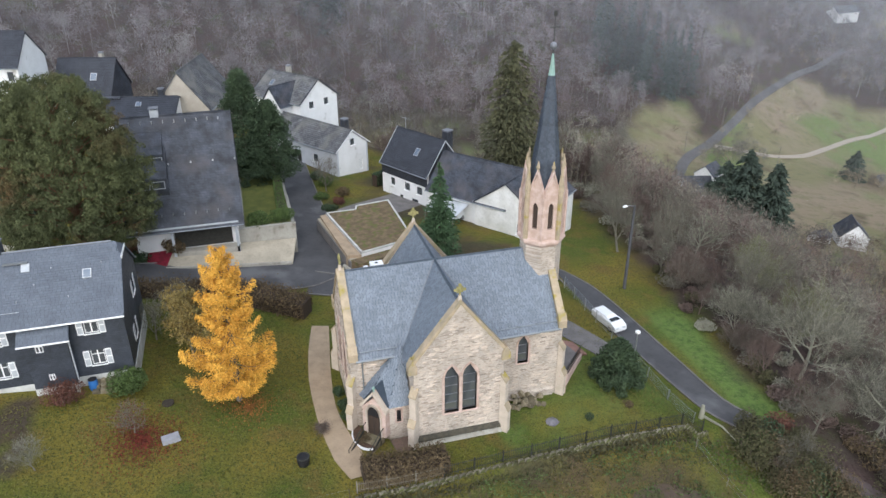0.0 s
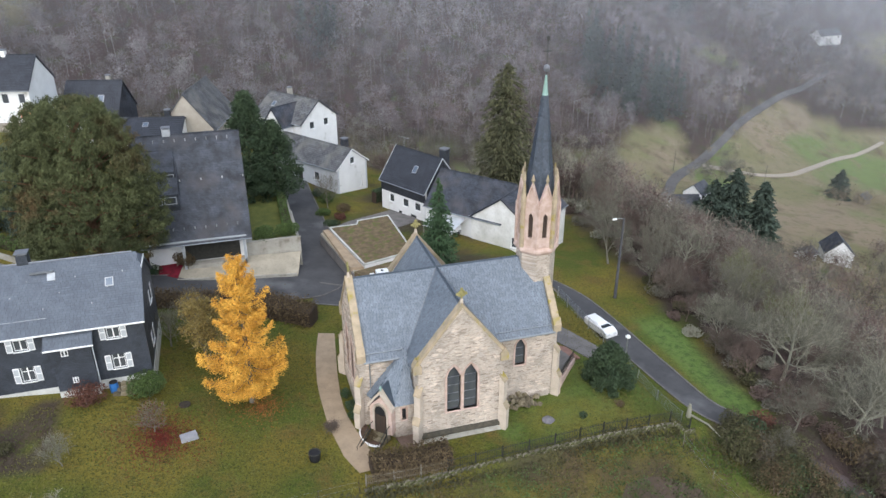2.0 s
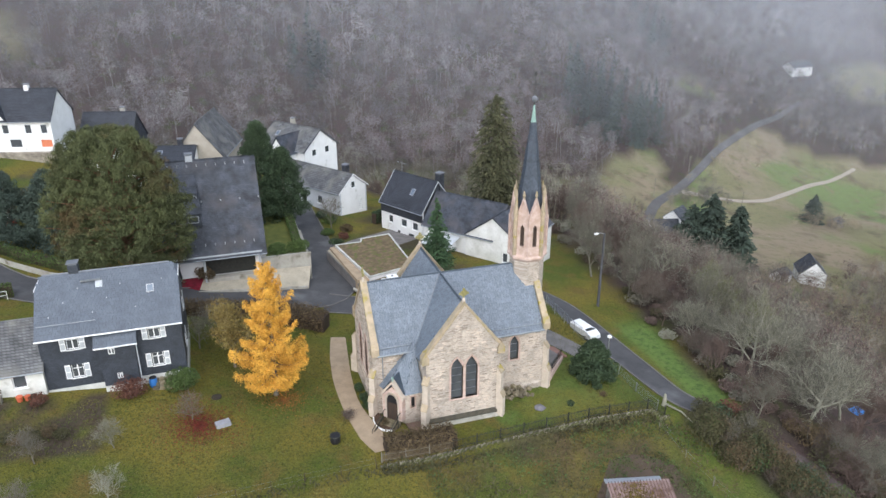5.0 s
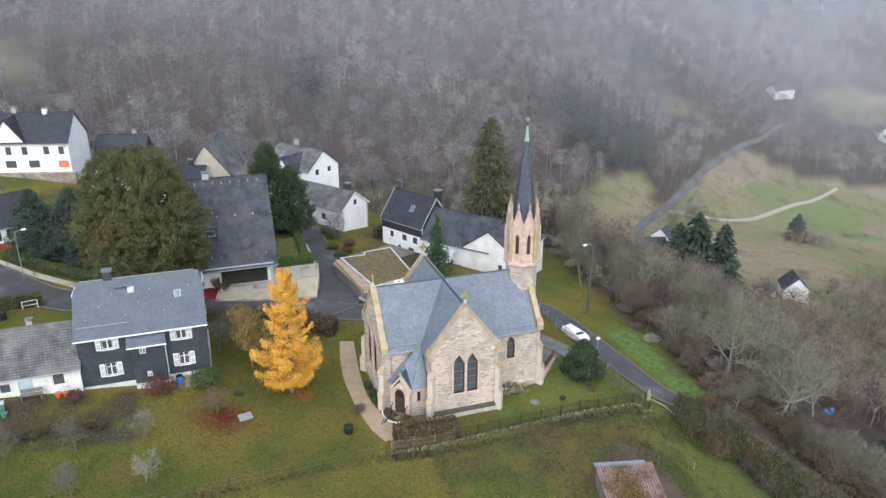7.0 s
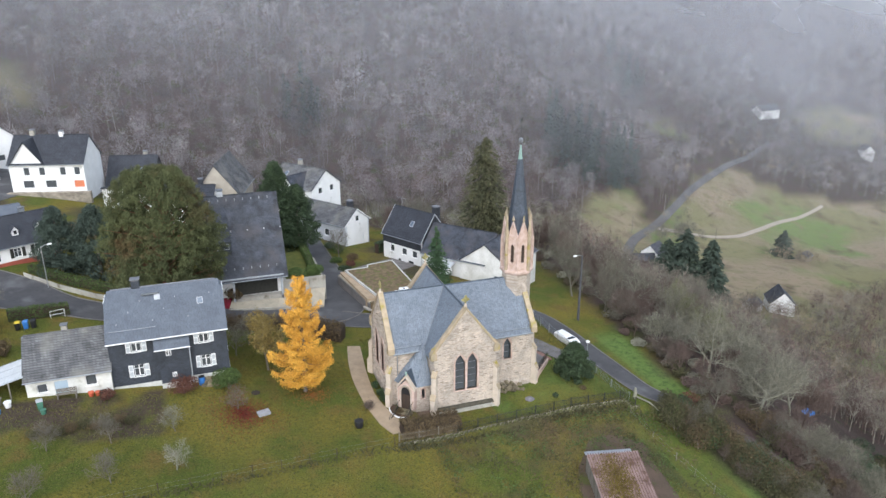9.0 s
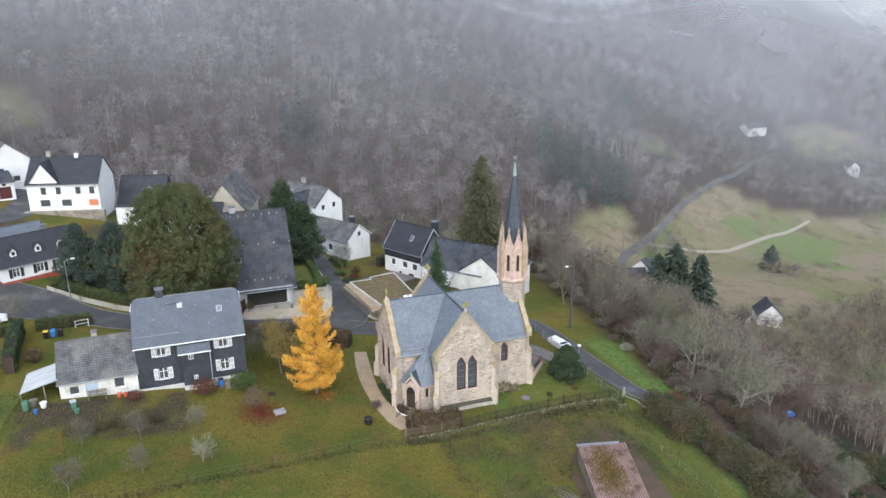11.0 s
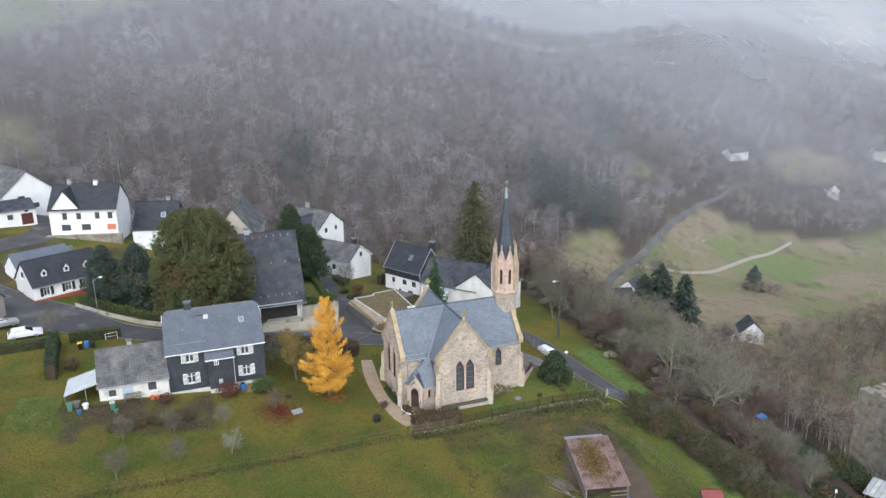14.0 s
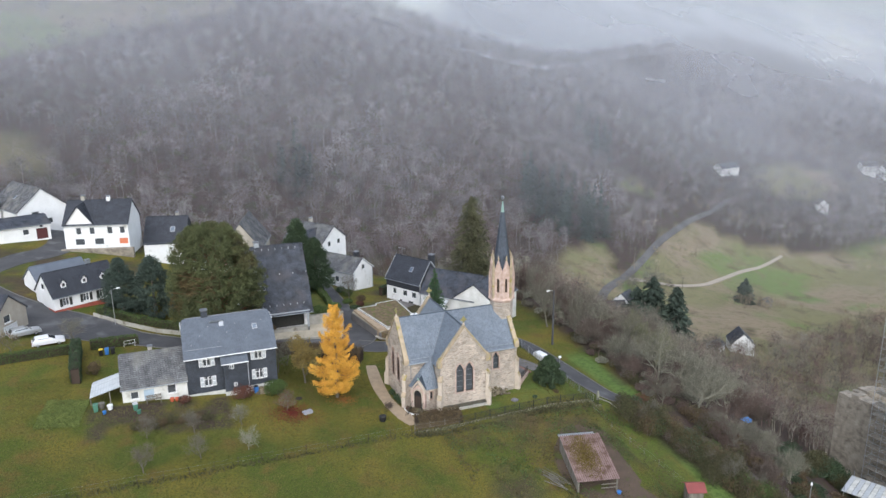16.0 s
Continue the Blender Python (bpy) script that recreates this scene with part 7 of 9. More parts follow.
def slope_woods():
    rng = random.Random(77)
    spots = []

    def free(u, v, gap):
        return all((u - a) ** 2 + (v - b) ** 2 > gap * gap for a, b in spots)

    # some that stand out, then the thicket at random
    for k, u, v, s in ((0, 48.5, 45, 1.15), (4, 46.2, 52.5, .9), (0, 50.5, 37.5, 1.1), (4, 55.5, 41, 1.2), (0, 57, 49, 1.2), (1, 51.5, 57, 1.0), (5, 43.5, 72, .8), (1, 46, 79, .85), (1, 47.5, 67, .85), (3, 45.5, 62, .8), (2, 50, 86, 1.0), (4, 60, 33, 1.0), (4, 58.5, 26, .8),
                       (6, 52.5, 50.5, 1.05), (0, 63, 44, 1.1), (4, 62, 55.5, 1.1), (6, 56.5, 63, 1.0), (0, 54, 71, 1.0), (1, 62, 66, 1.1)):
        plant(k, u, v, s, rng)
        spots.append((u, v))
    n = 0
    while n < 30:
        v = rng.uniform(37, 78)
        u = rng.uniform(43.2 + .08 * max(0, v - 50), 54)
        if not free(u, v, 2.6) or v < 0.79 * u - 17:
            continue
        spots.append((u, v))
        plant(rng.choice((2, 3, 3, 2, 1)), u, v, rng.uniform(.35, .62), rng)
        n += 1
    n = 0
    while n < 84:
        u, v = rng.uniform(44, 105), rng.uniform(20, 130)
        if rng.random() < (u - 70) / 160 or not free(u, v, 4.2 + (u - 44) * .04):
            continue
        if brink(u, v) < 1.5 or abs(u - 48) < 3.5 and v < 34 or (66 < u < 106 and v < 58) or v < 0.79 * u - 11 or (abs(u - 75) < 3.5 and abs(v - 51) < 4):
            continue
        if u > 126 and v > 168:
            continue
        spots.append((u, v))
        plant(rng.choice((1, 2, 2, 3, 3, 4, 1, 2, 6)), u, v, rng.uniform(.6, 1.05), rng)
        n += 1
    # behind the houses
    n = 0
    while n < 50:
        u, v = rng.uniform(24, 75), rng.uniform(98, 170)
        if brink(u, v) < 1 or not free(u, v, 4) or (u - 37.5) ** 2 + (v - 95) ** 2 < 25:
            continue
        spots.append((u, v))
        plant(rng.choice((1, 2, 3, 2, 5)), u, v, rng.uniform(.6, .95), rng)
        n += 1


slope_woods()


def small_tree(u, v, h, seed, twig, label, name="fruit_tree", trunk_mat=None, spread=1.1, dense=2, leaf=None, nleaf=0, lsize=.07):
    sh, P, D = winter_tree(h, seed, spread, dense)
    t = thing(name, label, "tree", pose(u, v, ground(u, v)))
    part("trunk", sh, trunk_mat or BARK, t)
    rng = np.random.default_rng(seed)
    if leaf:
        pick = P[rng.integers(0, len(P), nleaf)] + rng.normal(size=(nleaf, 3)) * .12
        link("foliage", quads("foliage", pick, lsize, leaf, rng), t)
    else:
        link("branchwork", quads("branchwork", P, .011, twig, rng, 0, 11.0, D), t)
    return t


for u, v, h, seed, twig, lab, bark in ((-16.5, 43.8, 3.5, 63, TWIG_PALE, "small pale bare fruit tree", TWIG), (-16.5, 37.6, 3.5, 62, TWIG, "small bare fruit tree with a whitewashed trunk", TWIG_PALE), (-21.9, 36.9, 3.8, 61, TWIG, "small bare fruit tree on the lawn", None),
                                       (-28.0, 35.0, 4.2, 64, TWIG_BROWN, "bare brown fruit tree on the lawn", None), (-27.7, 42.9, 3.6, 65, TWIG, "small bare fruit tree beside the garden bed", None), (-22.2, 43.0, 3.8, 66, TWIG, "small bare fruit tree beside the garden bed", None)):
    small_tree(u, v, h, seed, twig, lab, trunk_mat=bark, dense=1)
small_tree(-10.4, 46.4, 3.6, 67, TWIG_BROWN, "small shrubby tree keeping its last red-brown leaves", leaf=REDLEAF, nleaf=420, name="red_tree")
small_tree(-6.3, 55.2, 7.6, 68, TWIG, "tree with thin yellow-green autumn leaves", leaf=YELLOWLEAF, nleaf=12000, lsize=.085, name="autumn_tree")
small_tree(-9.6, 59.0, 5.2, 69, TWIG_PALE, "pale bare tree beside the slate house", name="bare_tree")
small_tree(-8.0, 62.0, 5.0, 70, TWIG_PALE, "pale bare tree behind the slate house", name="bare_tree")
small_tree(-38.2, 74.4, 5.0, 71, TWIG_PALE, "pale bare tree at the street", name="bare_tree", spread=1.3)
small_tree(10.4, 95.6, 6.0, 72, TWIG, "bushy bare tree in the roadside bed", name="bare_tree", dense=3)
small_tree(-46, 71.5, 4.6, 73, YELLOWLEAF, "young bare tree by the parked cars", name="bare_tree")
small_tree(3.0, 44.3, 1.6, 74, TWIG_BROWN, "thin bare shrub on the lawn", name="bare_shrub")

# ---- shrubs and hedges ----
shrub("box_bush", "clipped round dark green bush beside the slate house", -11.0, 51.2, 1.7, 2.3, HEDGE, 81, 6200, .075)
shrub("red_bush", "bare red-brown bush against the slate house", -15.6, 50.4, 1.5, 2.0, REDLEAF, 82, 2600, .08)
shrub("red_bush", "small red-brown bush against the white wall", -23.0, 50.6, 1.0, 1.1, REDLEAF, 83, 1200, .07)
for i, (u, v, r, h) in enumerate(((5.1, 47.3, .5, .9), (5.15, 45.9, .55, 1.0), (5.0, 49.0, .5, .9))):
    shrub("box_bush", "small dark evergreen bush at the church wall", u, v, r, h, LAUREL, 84 + i, 900, .06)
shrub("brown_bush", "low brown bush at the porch steps", 6.0, 43.0, .7, .7, BROWNLEAF, 88, 900, .06)
hedge("hedge", "withered brown beech hedge at the wooden fence", [(5.2, 38.9), (8, 38.9), (11.5, 39.0)], 1.7, 1.3, BROWNLEAF, 89, 760, .1, rough=.22)
hedge("hedge", "dark brown hedge along the street", [(-1.5, 65.6), (1.5, 63.5), (4.0, 62.0)], 2.2, 1.8, BROWNLEAF, 90, 460, .1, rough=.25)
hedge("hedge", "dark brown hedge along the street", [(-14, 66.8), (-7, 67.2), (-1.5, 66.6)], 1.6, 1.3, BROWNLEAF, 91, 460, .1, rough=.22)
hedge("hedge", "clipped green hedge on the terrace", [(3.3, 80), (3.5, 88)], .9, 1.1, HEDGE, 92, 380, .08, z=3.3)
hedge("hedge", "clipped green hedge on the terrace", [(3.5, 88.1), (3.9, 101)], .9, 1.1, HEDGE, 921, 380, .08, z=2.7)
shrub("box_bush", "rounded light green bush on the terrace", 3.2, 77.8, 1.7, 2.0, HEDGE, 93, 3600, .09, z=3.5)
shrub("box_bush", "spreading green bush on the terrace", .4, 77.6, 1.6, 1.7, HEDGE, 94, 3000, .09, z=3.5)
shrub("laurel", "dark evergreen shrub by the driveway", -12.8, 78.4, 1.3, 1.6, YEW, 95, 2200, .1, z=1.7)
shrub("laurel", "dark evergreen shrub by the red bed", -12.5, 75.0, 1.5, 1.5, LAUREL, 96, 2400, .1, z=1.7)
shrub("brown_bush", "red-brown bush at the house wall", -8.6, 75.3, 1.3, 1.5, BROWNLEAF, 970, 1900, .1, z=2.6)
shrub("brown_bush", "red-brown bush by the red bed", -13.0, 77.0, 1.7, 1.8, REDLEAF, 97, 2200, .1, z=1.9)
for i, (u, v, r, h, mt) in enumerate(((9.4, 92.5, 1.2, 1.2, HEDGE), (10.6, 98, 1.4, 1.4, HEDGE), (11.4, 91, 1.0, .9, REDLEAF), (9.6, 100.5, 1.3, 1.5, LAUREL), (12.4, 94, 1.2, 1.2, BROWNLEAF), (9.9, 88.6, 1.1, .9, YEW))):
    shrub("garden_bush", "rounded shrub in the roadside bed", u, v, r, h, mt, 100 + i, 1300, .09)
hedge("hedge", "dark green clipped hedge behind the garage", [(17.6, 97.4), (21.5, 100.6)], 1.0, 1.9, LAUREL, 110, 300, .1)
hedge("hedge", "green hedge on the street wall", [(-21.5, 78.5), (-30, 83.5), (-35.5, 88)], 1.1, 1.2, HEDGE, 111, 300, .1)
hedge("hedge", "clipped green hedge along the parking place", [(-48, 67.5), (-37, 71.0)], 1.2, 1.3, HEDGE, 112, 320, .09)
hedge("hedge", "clipped yellow-green hedge behind the low house", [(-35.6, 71.6), (-29.0, 73.2)], 1.0, 1.5, HEDGE, 113, 320, .09)
hedge("hedge", "tall dark clipped hedge in the garden", [(-37.3, 70.6), (-37.0, 64.5), (-36.6, 59.5)], 1.2, 2.3, YEW, 114, 320, .1)
shrub("brown_bush", "conical brown bush beside the lean-to", -34.6, 62.5, 1.0, 2.0, BROWNLEAF, 115, 1600, .09)
for i in range(9):
    shrub("garden_bush", "ragged olive-brown bush in the garden", -29.0 + i * 1.05, 45.1 + .12 * i + .3 * math.sin(i * 2.1), .75, .95, (SCRUB, BROWNLEAF)[i % 2], 160 + i, 700, .075, group="garden bushes")
for i, (u, v, r, h, mt) in enumerate(((28.0, 41.8, .5, .45, BROWNLEAF), (24.0, 41.0, .45, .4, YEW))):
    shrub("low_bush", "small dark bush on the church lawn", u, v, r, h, mt, 118 + i, 500, .06)


def scrub_belt():
    """Ragged bushes between field and lane, and along the brink."""
    rng = random.Random(9)
    n = 0
    while n < 110:
        v = rng.uniform(6, 37.5)
        mid = 36.2 + (42 - v) * .33
        u = mid + rng.gauss(.4, 1.5)
        if abs(u - (37.2 if v > 42 else 37.2 + (42 - v) * .62)) < 1.3 and v > 30:
            continue
        if (u - 35) ** 2 + (v - 19.5) ** 2 < 9:
            continue
        r = rng.uniform(1.1, 2.1)
        shrub("wild_bush", "ragged wild bush between field and lane", u, v, r, r * rng.uniform(1.25, 1.9), rng.choice((SCRUB, SCRUB, SCRUB, BROWNLEAF, HEDGE, SCRUB, SCRUB)), 200 + n, 1300, .085, group="wild bushes by the lane")
        n += 1
    for i, (u, v, mt) in enumerate(((37.6, 38.6, SCRUB), (38.8, 37.6, LAUREL), (39.6, 36.4, SCRUB), (37.2, 36.6, HEDGE), (40.4, 38.2, REDLEAF), (41.2, 36.8, SCRUB), (38.4, 35.4, SCRUB))):
        shrub("wild_bush", "dark ragged bush at the lower end of the lane", u, v, 1.5, 2.6, mt, 900 + i, 1800, .085, group="wild bushes by the lane")
    for i in range(54):
        v = rng.uniform(14, 39)
        lane_u = 37.2 + (42 - v) * .62 if v > 28 else 46.5 + (28 - v) * .2
        u = lane_u + rng.uniform(2.0, 7.0)
        if v < 0.79 * u - 17:
            continue
        if i % 3 == 0:
            plant(rng.choice((1, 3, 2)), u, v, rng.uniform(.4, .62), rng)
        r = rng.uniform(1.0, 1.9)
        shrub("wild_bush", "brown undergrowth at the edge of the slope", u + 1, v, r, r * rng.uniform(1.0, 1.6), rng.choice((TWIG_BROWN, SCRUB, SCRUB, BROWNLEAF)), 600 + i, 900, .1, group="undergrowth on the slope")
    for i in range(30):
        v = rng.uniform(20, 36.5)
        r = rng.uniform(1.5, 2.2)
        shrub("wild_bush", "ragged wild bush between field and lane", 35.6 + (42 - v) * .42 + rng.gauss(0, .8), v, r, r * rng.uniform(1.4, 1.9), rng.choice((SCRUB, SCRUB, SCRUB, BROWNLEAF, LAUREL)), 700 + i, 1500, .085, group="wild bushes by the lane")
    for i in range(20):
        v = rng.uniform(18, 36)
        plant(rng.choice((3, 3, 1)), 36.6 + (42 - v) * .33 + rng.gauss(0, 1.2), v, rng.uniform(.3, .48), rng)
    for i in range(40):
        u = rng.uniform(54, 84)
        v = 0.79 * u - rng.uniform(17, 34)
        r = rng.uniform(1.2, 2.4)
        shrub("bramble", "low dark brambles and ivy below the ruin", u, v, r, r * .6, rng.choice((LAUREL, YEW, SCRUB, BROWNLEAF)), 400 + i, 1300, .11, group="brambles below the ruin")
    for i, (u, v) in enumerate(((78, 36.5), (80, 35), (82, 38), (84, 37), (79, 39), (81, 33), (83, 40), (76, 37), (85, 40))):
        shrub("bramble", "low dark brambles and ivy below the ruin", u, v, 3.0, 3.4, (LAUREL, SCRUB, YEW)[i % 3], 470 + i, 2200, .13, group="brambles below the ruin")
    for i in range(64):
        v = rng.uniform(38, 100)
        u = 43.6 + .1 * max(0, v - 50) + rng.uniform(-.6, 6)
        r = rng.uniform(.8, 1.7)
        shrub("wild_bush", "brown undergrowth at the edge of the slope", u, v, r, r * rng.uniform(.9, 1.4), rng.choice((TWIG, TWIG_PALE, TWIG_BROWN, SCRUB)), 300 + i, 800, .11, group="undergrowth on the slope")


scrub_belt()


# ---- far woods ----
def far_woods(name, label, spots, seed, material, height, blades, width=.16, trunk=.13, cone=False, length=1.5, wide=(.21, .31)):
    """A wood seen from afar as one mesh: each tree a trunk, a few limbs and a lobed crown of thin twigs, with a tint of its own."""
    rng = np.random.default_rng(seed)
    n, k, lobes = len(spots), blades, 6
    B = np.array([(u, v, ground(u, v)) for u, v in spots])
    H = height * rng.uniform(.68, 1.25, n)
    lean = rng.normal(size=(n, 2)) * .5
    low = [np.stack([B[:, 0] + dx * trunk, B[:, 1] + dy * trunk, B[:, 2] - 1], 1) for dx, dy in ((-1, 0), (.5, .87), (.5, -.87))]
    tops = np.stack([B[:, 0] + lean[:, 0], B[:, 1] + lean[:, 1], B[:, 2] + H * (.95 if cone else .78)], 1)
    V1 = np.stack([*low, tops], 1).reshape(-1, 3)
    F1 = ((np.arange(n)[:, None] * 4)[:, None, :] + np.array([[0, 1, 3], [1, 2, 3], [2, 0, 3]])[None]).reshape(-1, 3)
    if cone:
        f = rng.uniform(.1, 1, (n, k)) ** 1.2
        rad = (H[:, None] * .19) * (1 - f) ** .8 + .2
        a = rng.uniform(0, 6.283, (n, k))
        q = rad * rng.uniform(.4, 1, (n, k))
        C = np.stack([q * np.cos(a), q * np.sin(a), f * H[:, None]], 2)
        out = np.stack([np.cos(a), np.sin(a), np.full_like(a, .9)], 2)
        D = np.stack([np.cos(a), np.sin(a), np.full_like(a, -.4)], 2) + rng.normal(size=(n, k, 3)) * .3
    else:
        R = H * rng.uniform(*wide, n)
        knot = rng.normal(size=(n, lobes, 3))
        knot /= np.linalg.norm(knot, axis=2, keepdims=True)
        knot *= R[:, None, None] * .62 * np.array([1, 1, 1.15])
        knot[:, :, 2] += (H * .66)[:, None]
        pick = rng.integers(0, lobes, (n, k))
        out = rng.normal(size=(n, k, 3))
        out[:, :, 2] += .25
        out /= np.linalg.norm(out, axis=2, keepdims=True)
        C = np.take_along_axis(knot, pick[:, :, None].repeat(3, 2), 1) + out * (R[:, None, None] * .58) * rng.uniform(.15, 1, (n, k, 1)) ** .5
        D = out * .6 + np.array([0, 0, .22]) + rng.normal(size=(n, k, 3)) * .6
        # limbs from the trunk into each lobe
        a = np.stack([lean[:, 0] * .5, lean[:, 1] * .5, H * .36], 1)[:, None, :].repeat(lobes, 1) + B[:, None, :]
        b = knot * np.array([1, 1, 1.04]) + B[:, None, :]
        s = np.cross(b - a, rng.normal(size=a.shape))
        s /= np.linalg.norm(s, axis=2, keepdims=True) + 1e-9
        VL = np.stack([a - s * trunk * .5, a + s * trunk * .5, b], 2).reshape(-1, 3)
        V1, F1 = np.concatenate([V1, VL]), np.concatenate([F1, np.arange(len(VL)).reshape(-1, 3) + len(V1)])
    D /= np.linalg.norm(D, axis=2, keepdims=True)
    S = np.cross(D, out + rng.normal(size=(n, k, 3)) * .3)
    S /= np.linalg.norm(S, axis=2, keepdims=True) + 1e-9
    L = length * rng.uniform(.6, 1.4, (n, k, 1))
    w = width * rng.uniform(.6, 1.4, (n, k, 1))
    C = C + B[:, None, :]
    V2 = np.stack([C - D * L, C + S * w, C + D * L, C - S * w], 2).reshape(-1, 3)
    m = n * k
    me = bpy.data.meshes.new(name)
    me.vertices.add(len(V1) + len(V2))
    me.vertices.foreach_set("co", np.concatenate([V1, V2]).ravel())
    li = np.concatenate([F1.ravel(), np.arange(4 * m) + len(V1)])
    me.loops.add(len(li))
    me.loops.foreach_set("vertex_index", li)
    me.polygons.add(len(F1) + m)
    me.polygons.foreach_set("loop_start", np.concatenate([np.arange(len(F1)) * 3, len(F1) * 3 + np.arange(m) * 4]))
    me.polygons.foreach_set("loop_total", np.concatenate([np.full(len(F1), 3), np.full(m, 4)]))
    # each tree's own shade, in drifts of darker and paler stands
    own = np.array([.5 + .55 * wobble(u, v, .018, seed) for u, v in spots]) + rng.normal(size=n) * .3
    own = np.clip(own, 0, 1)
    each = [own.repeat(3)] + ([] if cone else [own.repeat(lobes)]) + [own.repeat(k)]
    me.attributes.new("tint", "FLOAT", "FACE").data.foreach_set("value", np.concatenate(each).astype(np.float32))
    me.materials.append(material)
    me.update(calc_edges=True)
    return tagged(new(name, me), label, "woods", kind="stuff")


def near_road(u, v):
    best = 99
    for (a, b), (c, d) in zip(ROAD_LINE, ROAD_LINE[1:]):
        f = min(1, max(0, ((u - a) * (c - a) + (v - b) * (d - b)) / ((c - a) ** 2 + (d - b) ** 2)))
        best = min(best, math.hypot(u - a - f * (c - a), v - b - f * (d - b)))
    return best


def wood_spots():
    rng = random.Random(12)
    hill, pines, brush, hazy, pale = [], [], [], [], []
    for j in range(52):
        for i in range(149):
            u, v = -330 + (i + .5 * (j % 2)) * 7.4 + rng.uniform(-2.9, 2.9), 250 + j * 7.4 + rng.uniform(-2.9, 2.9)
            foot = 262 + .2 * max(0, u - 150)
            if v < foot - 4 + 8 * wobble(u, v, .02):
                continue
            if math.hypot((u - 448) / 40, (v - 390 - .1 * (u - 448)) / 17) < 1 or math.hypot((u - 275) / 16, (v - 361) / 7) < 1 or inside(EAST_MEADOW, u, v) or inside(WEST_MEADOW, u, v):
                continue
            if near_road(u, v) < (4 if u < 290 else 1.6) or math.hypot(u - 382, v - 391) < 16:
                continue
            if u < 34 and v > 380 + .68 * (u + 93) and rng.random() > .06 or math.hypot((u + 86) / 18, (v - 318) / 13) < 1:
                continue
            if -330 < u < -75 and v < 300 and wobble(u, v, .02, 4) > -.1:
                continue
            far = v > foot + 105
            if far and rng.random() < .3:
                continue
            pn = (math.hypot((u - 190) / 27, (v - 312) / 18) < 1 and rng.random() < .85) or (math.hypot((u - 258) / 13, (v - 388) / 16) < 1 and rng.random() < .7) or math.hypot((u - 38) / 8, (v - 316) / 9) < 1
            if pn:
                pines.append((u, v))
            elif rng.random() < .18:
                pale.append((u, v))
            else:
                (hazy if far else hill).append((u, v))
    for cu, cv, ru, rv, n in ((190, 312, 27, 18, 44), (258, 388, 13, 16, 12), (38, 316, 8, 9, 5)):
        for k in range(n):
            a, q = rng.uniform(0, 6.283), math.sqrt(rng.random())
            pines.append((cu + ru * q * math.cos(a), cv + rv * q * math.sin(a)))
    for k in range(1500):
        u, v = rng.uniform(-90, 190), rng.uniform(112, 262)
        if brink(u, v) < 8 or (u < 26 and v < 150) or (u > 120 and v > 165):
            continue
        if 40 < u < 150 and v > 205 and wobble(u, v, .03) > -.1 or inside(WEST_MEADOW, u, v) or near_road(u, v) < 7:
            continue
        brush.append((u, v))
    for k in range(260):
        u, v = rng.uniform(130, 420), rng.uniform(90, 230)
        if v > 150 + max(0, (u - 190)) * .25 or brink(u, v) < 70:
            continue
        brush.append((u, v))
    for k in range(200):
        u, v = rng.uniform(300, 560), rng.uniform(225, 350)
        if wobble(u, v, .02, 6) > .05 and abs(v - (300 + (u - 330) * .33)) > 8 and near_road(u, v) > 7 and not inside(EAST_MEADOW, u, v):
            brush.append((u, v))
    for k in range(46):
        u, v = rng.choice(ROAD_LINE[2:-1])
        brush.append((u + rng.uniform(-6, 22), v + rng.uniform(-16, -5) if rng.random() < .5 else v + rng.uniform(7, 16)))
    for k in range(40):
        brush.append((rng.gauss(272, 12), rng.gauss(240, 5)))
    return hill, pines, brush, hazy, pale


hill_spots, pine_spots, brush_spots, hazy_spots, pale_spots = wood_spots()
near_edge = lambda u, v: v < 312 + .2 * max(0, u - 150)
far_woods("far_woods", "leafless brown-grey woods at the foot of the hillside", [p for p in hill_spots if near_edge(*p)], 9, WOODLAND, 16.5, 330, .052, .08, length=.85, wide=(.28, .38))
far_woods("far_woods", "leafless brown-grey hillside woods in mist", [p for p in hill_spots if not near_edge(*p)], 1, WOODLAND, 17.5, 190, .085, .09, length=.9, wide=(.28, .38))
far_woods("far_woods", "leafless woods along the misty ridge", hazy_spots, 2, WOODLAND, 17, 80, .16, length=1.2, wide=(.28, .38))
far_woods("far_woods", "pale-barked leafless trees in the hillside woods", pale_spots, 3, PALEWOOD, 19, 220, .06, .12, length=.9, wide=(.25, .34))
far_woods("far_conifers", "dark conifers among the hillside woods", pine_spots, 4, FARFIR, 23, 200, .30, cone=True, length=1.0)
far_woods("brushwood", "tan leafless thickets on the valley sides", brush_spots, 5, TANBRUSH, 6.0, 76, .055, .05, length=.7, wide=(.36, .52))
rs = random.Random(33)
skirt = [(u, 262 + .2 * max(0, u - 150) + rs.uniform(-20, 9)) for u in (rs.uniform(-110, 230) for _ in range(560))]
skirt = [(u, v) for u, v in skirt if not inside(WEST_MEADOW, u, v) and near_road(u, v) > 6 and (u > -18 or v < 330) and not (u < -60 and wobble(u, v, .02, 4) > 0)]
far_woods("brushwood", "rounded grey shrubs along the foot of the woods", skirt, 10, SLOPEGREY, 7.5, 130, .05, .06, length=.75, wide=(.36, .5))
rs = random.Random(30)
